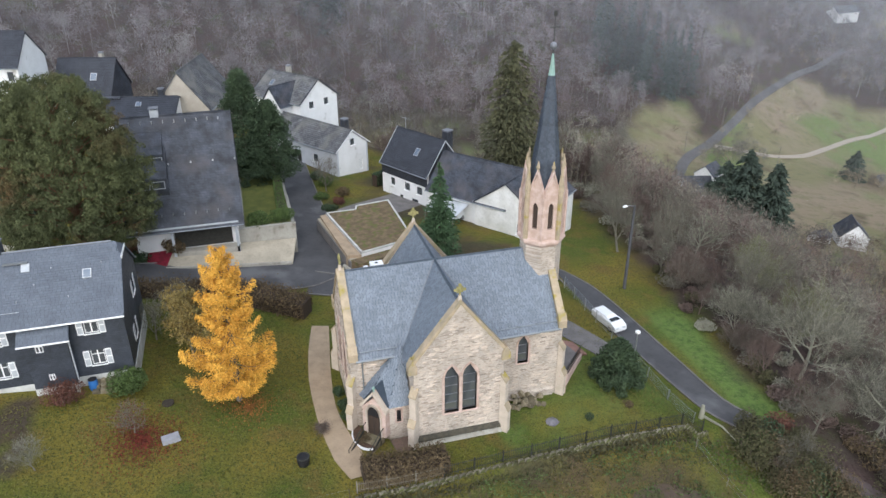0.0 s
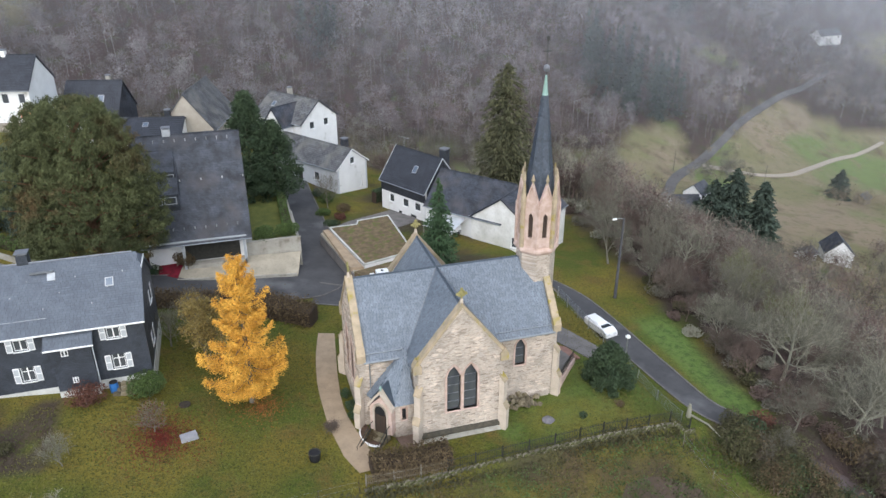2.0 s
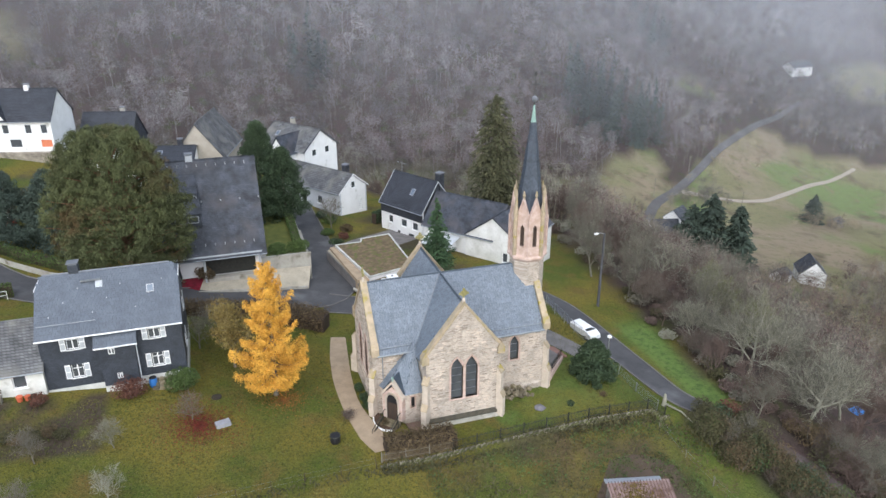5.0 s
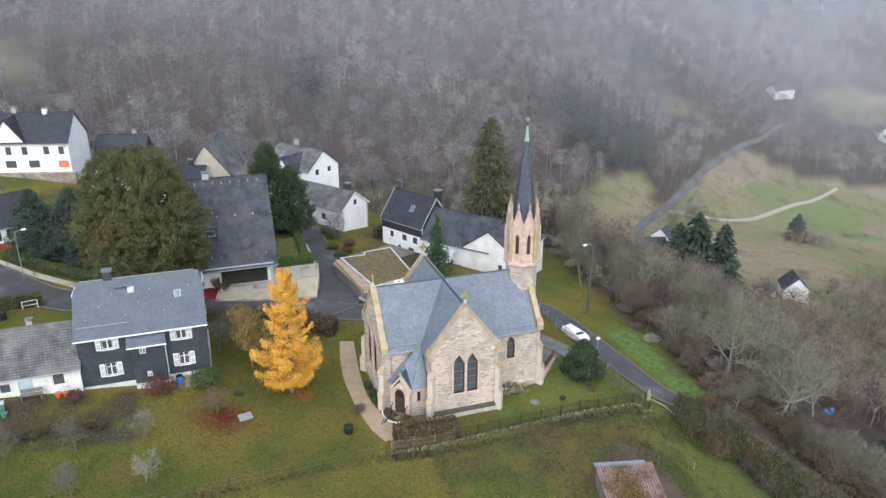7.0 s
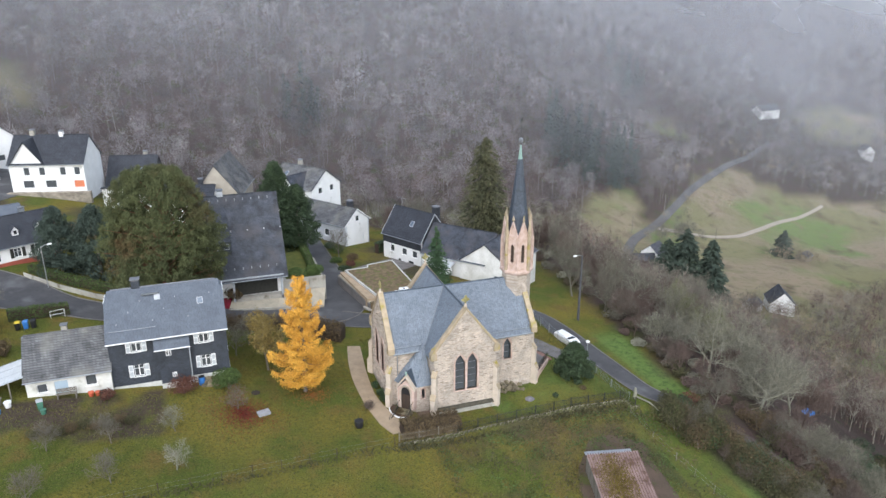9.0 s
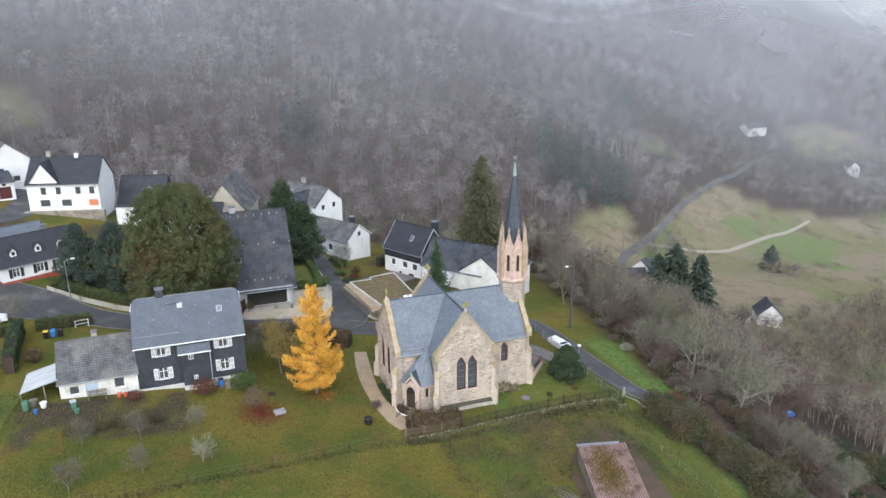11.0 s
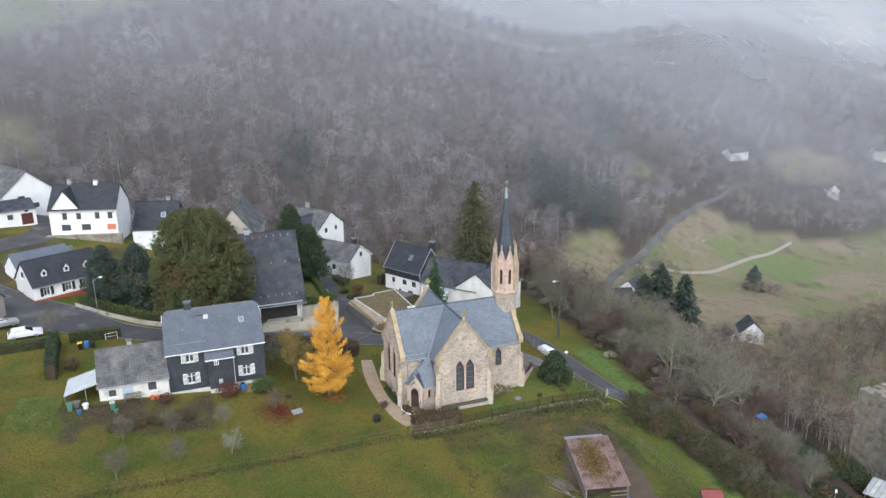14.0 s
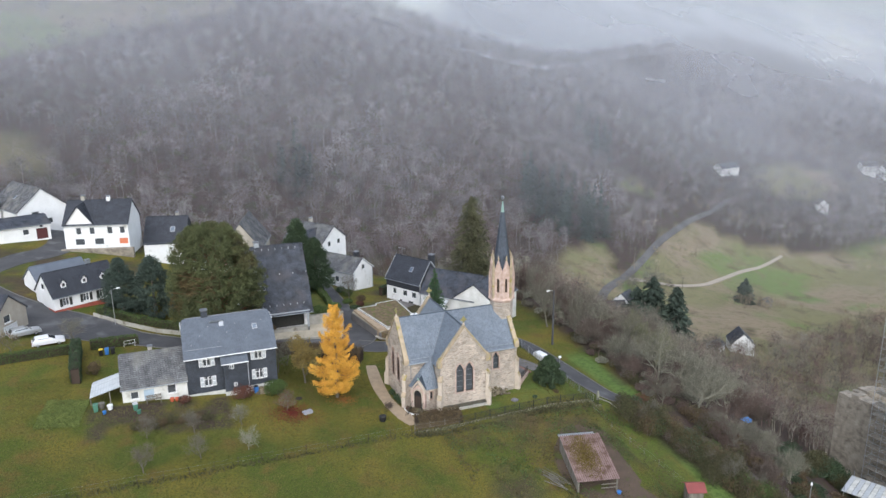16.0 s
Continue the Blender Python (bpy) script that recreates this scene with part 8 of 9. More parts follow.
steep = [(u, v) for u, v in ((rs.uniform(46, 380), rs.uniform(0, 215)) for _ in range(5600)) if brink(u, v) > 6 and not (u < 64 + 6 * wobble(u, v, .08) and v < 84) and not (62 < u < 106 and v < 58) and v > 0.79 * u - 11 - max(0, u - 100) and math.hypot(u - 192, v - 175) > 10.5 and math.hypot(u - 152, v - 204) > 12 and v < (205 if u < 140 else 176 if u < 205 else 176 + (u - 205) * .3) and not (abs(u - 75) < 4 and abs(v - 51) < 5)]
far_woods("slope_woods", "dense leafless grey-brown woods on the steep slope", steep[::2], 7, SLOPEWOOD, 9.5, 90, .042, .1, length=.75, wide=(.26, .38))
far_woods("slope_woods", "dense leafless grey woods on the steep slope", steep[1::2], 8, SLOPEGREY, 10.5, 90, .042, .11, length=.75, wide=(.26, .38))
# far plateau woods in patches
rs = random.Random(31)
plateau = [(u, v) for u, v in ((rs.uniform(-500, 1500), rs.uniform(500, 1100)) for _ in range(2600)) if wobble(u, v, .006, 11) > .08]
far_woods("far_woods", "dim patches of woodland on the plateau", plateau, 6, WOODLAND, 18, 16, .5, length=2.2)


# ---- mist ----
def mist_material(name, most, seed, scale, near, far, top=None, low=None, shade=(.64, .655, .70)):
    """Mist that thickens with distance up the valley, in drifts; top: heights between which it thins out."""
    m = bpy.data.materials.new(name)
    m.use_nodes = True
    n, l = m.node_tree.nodes, m.node_tree.links
    n.remove(n["Principled BSDF"])
    pos = n.new("ShaderNodeNewGeometry").outputs["Position"]
    sep = n.new("ShaderNodeSeparateXYZ")
    l.new(pos, sep.inputs[0])

    def ramp(src, a, b, c, d, smooth=True):
        r = n.new("ShaderNodeMapRange")
        r.interpolation_type = "SMOOTHSTEP" if smooth else "LINEAR"
        for k, v in zip(("From Min", "From Max", "To Min", "To Max"), (a, b, c, d)):
            r.inputs[k].default_value = v
        l.new(src, r.inputs["Value"])
        return r.outputs[0]

    def times(a, b):
        x = n.new("ShaderNodeMath")
        x.operation, x.use_clamp = "MULTIPLY", True
        l.new(a, x.inputs[0])
        l.new(b, x.inputs[1])
        return x.outputs[0]

    t = n.new("ShaderNodeTexNoise")
    t.inputs["Scale"].default_value, t.inputs["Detail"].default_value, t.inputs["Roughness"].default_value = scale, 4.0, .45
    off = n.new("ShaderNodeVectorMath")
    off.inputs[1].default_value = (seed * 370.0, seed * 110.0, 0)
    l.new(pos, off.inputs[0])
    l.new(off.outputs[0], t.inputs["Vector"])
    amount = ramp(sep.outputs[1], near, far, 0.0, most)
    if low:
        dot = n.new("ShaderNodeVectorMath")
        dot.operation = "DOT_PRODUCT"
        dot.inputs[1].default_value = (.6, .8, 0)
        l.new(pos, dot.inputs[0])
        more = n.new("ShaderNodeMath")
        more.operation = "MAXIMUM"
        l.new(amount, more.inputs[0])
        l.new(ramp(dot.outputs["Value"], low[1], low[2], 0.0, low[0]), more.inputs[1])
        amount = more.outputs[0]
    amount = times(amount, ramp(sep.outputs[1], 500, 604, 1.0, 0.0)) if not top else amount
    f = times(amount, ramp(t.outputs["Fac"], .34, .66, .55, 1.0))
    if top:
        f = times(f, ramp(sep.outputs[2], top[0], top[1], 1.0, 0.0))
    clear = n.new("ShaderNodeBsdfTransparent")
    dif, tra = n.new("ShaderNodeBsdfDiffuse"), n.new("ShaderNodeBsdfTranslucent")
    for s in (dif, tra):
        s.inputs["Color"].default_value = (*shade, 1)
    half, mix = n.new("ShaderNodeMixShader"), n.new("ShaderNodeMixShader")
    l.new(dif.outputs[0], half.inputs[1])
    l.new(tra.outputs[0], half.inputs[2])
    l.new(f, mix.inputs[0])
    l.new(clear.outputs[0], mix.inputs[1])
    l.new(half.outputs[0], mix.inputs[2])
    l.new(mix.outputs[0], n["Material Output"].inputs["Surface"])
    return m


def mist(lift, most, seed, scale, near, far, low=None, floor=-99, start=168):
    """A thin bank of mist that lies along the hillside above the trees."""
    us, vs = axis([(-900, 150, 350), (150, 1200, 150)]), axis([(start, 612, 12)])
    sh, vv = Shape(), []
    for v in vs:
        for u in us:
            vv.append((u, v, smax(valley(u) + .62 * (v - 262 - .2 * max(0.0, u - 150)) + lift, valley(u) + floor, 20)))
    w = len(us)
    sh.add(vv, [(j * w + i, j * w + i + 1, (j + 1) * w + i + 1, (j + 1) * w + i) for j in range(len(vs) - 1) for i in range(w - 1)])
    return lone("mist_bank", sh, mist_material("mist", most, seed, scale, near, far, low=low), "thin grey mist hanging over the wooded hillside", "mist", kind="stuff", smooth=True)


mist(40, .36, 1, .006, 180, 440)
mist(54, .36, 2, .009, 185, 440)
mist(78, .38, 4, .007, 200, 450)
# upright sheet: its colour stands in for far haze and greys the sky
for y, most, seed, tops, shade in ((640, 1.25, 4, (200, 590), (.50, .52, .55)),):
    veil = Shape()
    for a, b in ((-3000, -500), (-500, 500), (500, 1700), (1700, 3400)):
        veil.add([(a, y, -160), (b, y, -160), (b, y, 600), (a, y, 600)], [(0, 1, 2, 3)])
    lone("mist_bank", veil, mist_material("far_mist", most, seed, .004, 100, 500, tops, shade=shade), "pale mist sheet over the far plateau that also greys the sky", "mist", kind="stuff")



# ---- fences, walls and small things ----
def pale_fence(name, label, line, gap, post_gap, h, pale_mat, post_mat, rail_z, pale=(.035, .02), pointed=True, z_of=None):
    """A fence: posts, two rails and single pales."""
    t = thing(name, label, "fence", Matrix())
    zf = z_of or ground
    pm = mesh_of("pale", Shape().box(-pale[0] / 2, -pale[1] / 2, 0, pale[0] / 2, pale[1] / 2, h - .08).add([(-pale[0] / 2, -pale[1] / 2, h - .08), (pale[0] / 2, -pale[1] / 2, h - .08), (pale[0] / 2, pale[1] / 2, h - .08), (-pale[0] / 2, pale[1] / 2, h - .08), (0, 0, h)], [(0, 1, 4), (1, 2, 4), (2, 3, 4), (3, 0, 4)]), pale_mat)
    qm = mesh_of("post", Shape().box(-.05, -.05, -.4, .05, .05, h + .08, .01), post_mat)
    for (x0, y0), (x1, y1) in zip(line, line[1:]):
        L = math.hypot(x1 - x0, y1 - y0)
        yaw = math.degrees(math.atan2(y1 - y0, x1 - x0))
        for i in range(int(L / gap) + 1):
            f = i * gap / L
            o = new("pale", pm)
            x, y = x0 + (x1 - x0) * f, y0 + (y1 - y0) * f
            o.parent, o.matrix_basis = t, pose(x, y, zf(x, y) + .06, 0, 0, yaw)
        k = max(1, round(L / post_gap))
        for i in range(k + 1):
            x, y = x0 + (x1 - x0) * i / k, y0 + (y1 - y0) * i / k
            o = new("post", qm)
            o.parent, o.matrix_basis = t, pose(x, y, zf(x, y), 0, 0, yaw)
        for rz in rail_z:
            pts = [(x0 + (x1 - x0) * i / k, y0 + (y1 - y0) * i / k, zf(x0 + (x1 - x0) * i / k, y0 + (y1 - y0) * i / k) + rz) for i in range(k + 1)]
            part("rail", Shape().tube(pts, [.022] * len(pts), 5), post_mat, t)
    return t


top_of = lambda u, v: ground(u, fence_v(u) + .6)
pale_fence("iron_fence", "dark iron picket fence on a low stone wall", [(11.0, fence_v(11) + .15), (22.5, fence_v(22.5) + .15), (33.5, fence_v(33.5) + .15)], .15, 2.3, 1.05, IRON, IRON, (.2, .9), (.025, .025), z_of=top_of)
pale_fence("wooden_fence", "brown weathered wooden pale fence before the hedge", [(4.6, 37.75), (11.0, 38.0)], .16, 2.0, 1.0, mat("brown_fence_wood", (.13, .10, .06), .9, (.09, .07, .045), 5.0, .6), GREYWOOD, (.25, .8), (.1, .02), z_of=top_of)


def field_wall():
    """The dry-stone wall under the fence, stone by stone."""
    t = thing("stone_wall", "low mossy rubble wall under the fence", "wall", Matrix(), kind="structure")
    rng = random.Random(14)
    shapes = []
    for i in range(6):
        sh = Shape()
        sh.box(-.26, -.15, -.1, .26, .15, .1, .03)
        sh.v = [(x + rng.uniform(-.05, .05), y + rng.uniform(-.03, .03), z + rng.uniform(-.03, .03)) for x, y, z in sh.v]
        shapes.append(mesh_of("stone", sh, mat("wall_stone", (.20, .18, .14), .95, (.12, .11, .08), 4.0, .7, .02, rand=.35, stain=((.07, .075, .025), 2.0, .48)) if i == 0 else shapes[0].materials[0]))
    u = 4.5
    while u < 33.8:
        z0 = ground(u, fence_v(u) - .7)
        z1 = top_of(u, 0) + .05
        k = max(2, int((z1 - z0) / .2))
        for i in range(k):
            o = new("stone", rng.choice(shapes))
            o.parent = t
            o.matrix_basis = pose(u + (i % 2) * .2 + rng.uniform(-.05, .05), fence_v(u) - .05 - (k - i) * .03 + rng.uniform(-.04, .04), z0 + (i + .5) * (z1 - z0) / k, rng.uniform(-8, 8), rng.uniform(-8, 8), 3 + rng.uniform(-8, 8))
        u += .52


field_wall()


def wire_fence(name, label, line, gap, h, post_mat, wires, post_r=.04, mesh=False):
    t = thing(name, label, "fence", Matrix())
    pm = mesh_of("post", Shape().tube([(0, 0, -.4), (0, 0, h)], [post_r, post_r], 6), post_mat)
    tops = []
    for (x0, y0), (x1, y1) in zip(line, line[1:]):
        L = math.hypot(x1 - x0, y1 - y0)
        k = max(1, round(L / gap))
        for i in range(k + 1):
            x, y = x0 + (x1 - x0) * i / k, y0 + (y1 - y0) * i / k
            o = new("post", pm)
            o.parent, o.matrix_basis = t, pose(x, y, ground(x, y), random.uniform(-3, 3), random.uniform(-3, 3))
            tops.append((x, y, ground(x, y)))
    for wz in wires:
        part("wire", Shape().tube([(x, y, z + wz) for x, y, z in tops], [.011 if len(wires) > 3 else .005] * len(tops), 4), ZINC, t)
    return t


wire_fence("road_fence", "wire mesh fence on steel posts above the lane", [(31.4, 62), (31.7, 55), (32.0, 49), (32.6, 43), (33.2, 40)], 2.6, 1.25, METAL, (.1, .3, .5, .7, .9, 1.1, 1.22), .045)
wire_fence("field_fence", "thin wire fence on wooden stakes along the lawn", [(u, fence_v(u) - .1) for u in (-42, -34, -26, -18, -10, -2, 4)], 2.6, 1.0, DARKWOOD, (.4, .9), .03)
wire_fence("field_fence", "stake fence along the field edge", [(31.5, 37), (33.5, 31), (35.5, 24), (37, 18)], 2.8, 1.1, GREYWOOD, (.5, 1.0), .03)
wire_fence("lane_fence", "wooden rail fence beside the lane", [(49.8, 31), (51.2, 25), (52.2, 18), (53, 10)], 2.4, 1.1, GREYWOOD, (.5, .95), .05)


def tuft_line():
    """Rough dead grass along the foot of the fences."""
    rng = np.random.default_rng(17)
    P = []
    for u0, u1, n in ((-44, 4.5, 1300), (4.5, 34, 4200)):
        u = rng.uniform(u0, u1, n)
        v = np.array([fence_v(x) for x in u]) + rng.normal(size=n) * .28 - .5
        P.append(np.stack([u, v, [ground(a, b) + abs(rng.normal()) * .13 for a, b in zip(u, v)]], 1))
    P = np.concatenate(P)
    me = quads("rough_grass", P, .12, SCRUB, rng, 0, 1.4, np.tile([0, 0, 1.0], (len(P), 1)))
    tagged(new("rough_grass", me), "strip of rough withered grass along the fences", "grass", kind="stuff")


tuft_line()


def lawn_tufts():
    """Uneven grass blades and moss tufts over the nearer lawns and the field."""
    rng = np.random.default_rng(18)
    GRASS = mat("grass_blades", (.140, .126, .036), .95, (.066, .086, .020), .25, .5, island=.35, coords="World")
    n = 90000
    u, v = rng.uniform(-44, 33, n), rng.uniform(14, 62, n)
    keep = ~((u > 3.0) & (u < 26.5) & (v > 40.5) & (v < 57)) & ~((u > -32) & (u < -9.5) & (v > 50.5)) & ~((u < -32) & (v > 52) & (u > -37)) & ~((u > 2.8) & (u < 6) & (v > 38.5))
    u, v = u[keep], v[keep]
    P = np.stack([u, v, [ground(a, b) + .04 for a, b in zip(u, v)]], 1)
    me = quads("grass_tufts", P, .075, GRASS, rng, 0, 1.3, np.tile([0, 0, .8], (len(P), 1)))
    tagged(new("lawn_grass", me), "short mossy winter grass", "grass", kind="stuff")
    # fallen leaves under the larch and the red tree
    for name, lab, cu, cv, r, k, mt in (("fallen_leaves", "fallen orange larch needles on the lawn", -2.2, 48.6, 2.6, 1500, mat("fallen_needles", (.28, .12, .03), .95, (.2, .09, .03), 2.0, island=.3)), ("fallen_leaves", "fallen dark red leaves under the small tree", -9.9, 45.7, 3.4, 4200, mat("fallen_red_leaves", (.17, .035, .02), .95, (.12, .03, .02), 2.0, island=.35))):
        a, q = rng.uniform(0, 6.283, k), r * np.abs(rng.normal(size=k)) * .55
        u, v = cu + q * np.cos(a), cv + q * np.sin(a)
        P = np.stack([u, v, [ground(x, y) + .05 for x, y in zip(u, v)]], 1)
        tagged(new(name, quads(name, P, .07, mt, rng, .9)), lab, "leaves", kind="stuff")


lawn_tufts()


def field_growth():
    """Ragged moss, brambles and dead stalks on the rough field below the wall."""
    rng = np.random.default_rng(23)
    for name, lab, mt, seed, cut, size, n in (("field_growth", "green mossy growth on the rough field", HEDGE, 3, .12, .09, 26000), ("field_growth", "brown dead stalks on the rough field", BROWNLEAF, 8, .16, .085, 20000), ("field_growth", "dark brambles below the stone wall", SCRUB, 15, .1, .1, 14000)):
        u, v = rng.uniform(8, 36.5, n), rng.uniform(14, 39, n)
        keep = [i for i in range(n) if v[i] < fence_v(u[i]) - .7 and wobble(u[i], v[i], .22, seed) + .5 * wobble(u[i], v[i], .9, seed) + .25 * sstep(9, 1, fence_v(u[i]) - v[i]) > cut + .1 and math.hypot(u[i] - 25, v[i] - 27) > 4.6]
        P = np.array([(u[i], v[i], ground(u[i], v[i]) + abs(rng.normal()) * .16) for i in keep])
        tagged(new(name, quads(name, P, size, mt, rng, 0, 1.3)), lab, "undergrowth", kind="stuff")


field_growth()


# church surroundings
def boulder(name, label, u, v, s, seed, material, flat=.6):
    rng = random.Random(seed)
    sh = Shape()
    prof = [(.55, -.2), (1.0, .15), (.9, .5), (.5, .85), (.1, 1.0)]
    sh.rings(0, 0, [(r * s, z * s * flat) for r, z in prof], 9)
    sh.v = [(x * rng.uniform(.85, 1.15), y * rng.uniform(.85, 1.15), z) for x, y, z in sh.v]
    return lone(name, sh, material, label, "stone", pose(u, v, ground(u, v), 0, 0, rng.uniform(0, 360)))


boulder("boulder", "grey boulder on the church lawn", 20.9, 41.3, .55, 1, mat("boulder_stone", (.20, .19, .20), .9, (.13, .12, .13), 3.0, .6, .02))
bm_rub = thing("rubble_heap", "heap of mossy rubble against the church wall", "rubble", pose(19.0, 44.2, -.1))
rr = random.Random(6)
RUB = mat("rubble_heap_stone", (.20, .17, .12), .95, (.12, .10, .06), 3.0, .7, .03, rand=.35)
for i in range(60):
    x = rr.uniform(-2.2, 2.2)
    y = rr.uniform(-.7, .4)
    z = max(0, .75 - abs(x) * .25 + y * .6) * rr.uniform(.3, 1)
    s = rr.uniform(.12, .28)
    sh = Shape().box(-s, -s * .8, -s * .6, s, s * .8, s * .6, s * .25)
    o = part("stone", sh, RUB, bm_rub)
    o.matrix_basis = pose(x, y, z, rr.uniform(-40, 40), rr.uniform(-40, 40), rr.uniform(0, 360))

slab_ = thing("stone_slab", "grey stone slab lying on the lawn", "slab", pose(-7.9, 45.5, ground(-7.9, 45.5), 0, 0, 14))
part("slab_top", Shape().box(-.65, -.4, 0.0, .65, .4, .35, .03), mat("grey_slab", (.30, .30, .32), .8, (.24, .24, .26), 2.0, .4, .01), slab_)
tub = thing("barrel", "black round barrel on the lawn", "barrel", pose(1.3, 41.3, ground(1.3, 41.3)))
part("body", Shape().rings(0, 0, [(.38, 0), (.46, .35), (.44, .75)], 14), BLACKPLASTIC, tub, smooth=False)
part("rim", Shape().rings(0, 0, [(.47, .72), (.49, .76), (.47, .8), (.40, .8), (.40, .7)], 14), IRON, tub)
lone("manhole_cover", Shape().rings(0, 0, [(.5, 0), (.5, .06), (.45, .08)], 14), mat("dark_earth", (.05, .04, .03), .95), "dark round shaft cover in the lawn", "cover", pose(-8.3, 49.8, ground(-8.3, 49.8) + .02))
edge_ = thing("bed_edging", "curved row of white stones round the porch bed", "edging", Matrix())
st_ = mesh_of("stone", Shape().box(-.1, -.07, -.02, .1, .07, .14, .03), WHITE)
for i in range(14):
    a = radians(150 + 9 * i)
    o = new("stone", st_)
    o.parent, o.matrix_basis = edge_, pose(6.5 + 1.25 * math.cos(a), 43.5 + 1.7 * math.sin(a), ground(5.5, 43) + .02, 0, 0, 60 + 9 * i)
bed = Shape()
bed.sweep([(6.5 + 1.2 * math.cos(radians(a)), 43.5 + 1.6 * math.sin(radians(a)), -.3) for a in range(120, 300, 15)], (0, 0, .62))
lone("flower_bed", bed, mat("bed_earth", (.10, .06, .04), .98, (.07, .045, .03), 2.0, .7, .03), "bare brown bed beside the porch steps", "bed", kind="structure")
bed2 = Shape().sweep([(8.0, 42.6, -.3), (8.3, 41.2, -.3), (9.4, 40.9, -.3), (9.6, 42.6, -.3)], (0, 0, .45))
lone("flower_bed", bed2, mat("gravel_earth", (.15, .10, .08), .98, (.11, .08, .06), 3.0, .7, .03), "bare earth between porch and transept", "bed", kind="structure")
stumps = thing("tree_stump", "pale broken tree stump with fallen branches", "stump", pose(34.4, 40.6, ground(34.4, 40.6)))
part("trunk", Shape().tube([(0, 0, -.3), (.05, 0, .7), (.1, .1, 1.3)], [.25, .2, .12], 8).tube([(.3, 0, .1), (1.0, -1.6, .1), (1.4, -3.0, -.3)], [.12, .09, .04], 6), TWIG_PALE, stumps)


# ---- lamps and poles ----
def street_lamp(u, v, h, label, arm=1.0, yaw=0, pole_mat=None, r=.06):
    t = thing("street_lamp", label, "street lamp", pose(u, v, ground(u, v), 0, 0, yaw))
    part("pole", Shape().tube([(0, 0, -.4), (0, 0, h)], [r * 1.3, r * .8], 8), pole_mat or METAL, t)
    if arm:
        part("arm", Shape().tube([(0, 0, h - .1), (-arm * .6, 0, h + .15), (-arm, 0, h + .15)], [.035] * 3, 6), METAL, t)
        part("lamp_head", Shape().box(-arm - .5, -.12, h + .08, -arm + .05, .12, h + .24, .03), WHITE, t, "pale lamp head")
    else:
        part("lamp_head", Shape().rings(0, 0, [(.08, h), (.24, h + .08), (.26, h + .2), (.18, h + .3), (.05, h + .34)], 12), WHITE, t, "white lamp head")
    return t


street_lamp(32.5, 48.7, 3.3, "small park lamp with a white head beside the lane", 0)
street_lamp(39.3, 62.8, 10.2, "tall grey wooden pole with a street lamp", 1.1, 10, mat("tarred_pole_wood", (.085, .085, .09), .85, (.06, .06, .064), 3.0, .5), .15)
street_lamp(-32.6, 82.2, 6.0, "grey street lamp at the corner", .9, 200)
street_lamp(52.5, 17.5, 5.0, "street lamp with two white heads beside the lane", .6, 40)
for u, v in ((185, 262), (222, 288), (262, 318), (232, 258)):
    t = thing("telegraph_pole", "thin wooden telegraph pole in the valley", "pole", pose(u, v, ground(u, v)))
    part("pole", Shape().tube([(0, 0, -.5), (0, 0, 9)], [.16, .11], 6), GREYWOOD, t)
    part("crossarm", Shape().box(-.7, -.06, 8.4, .7, .06, 8.55), GREYWOOD, t)


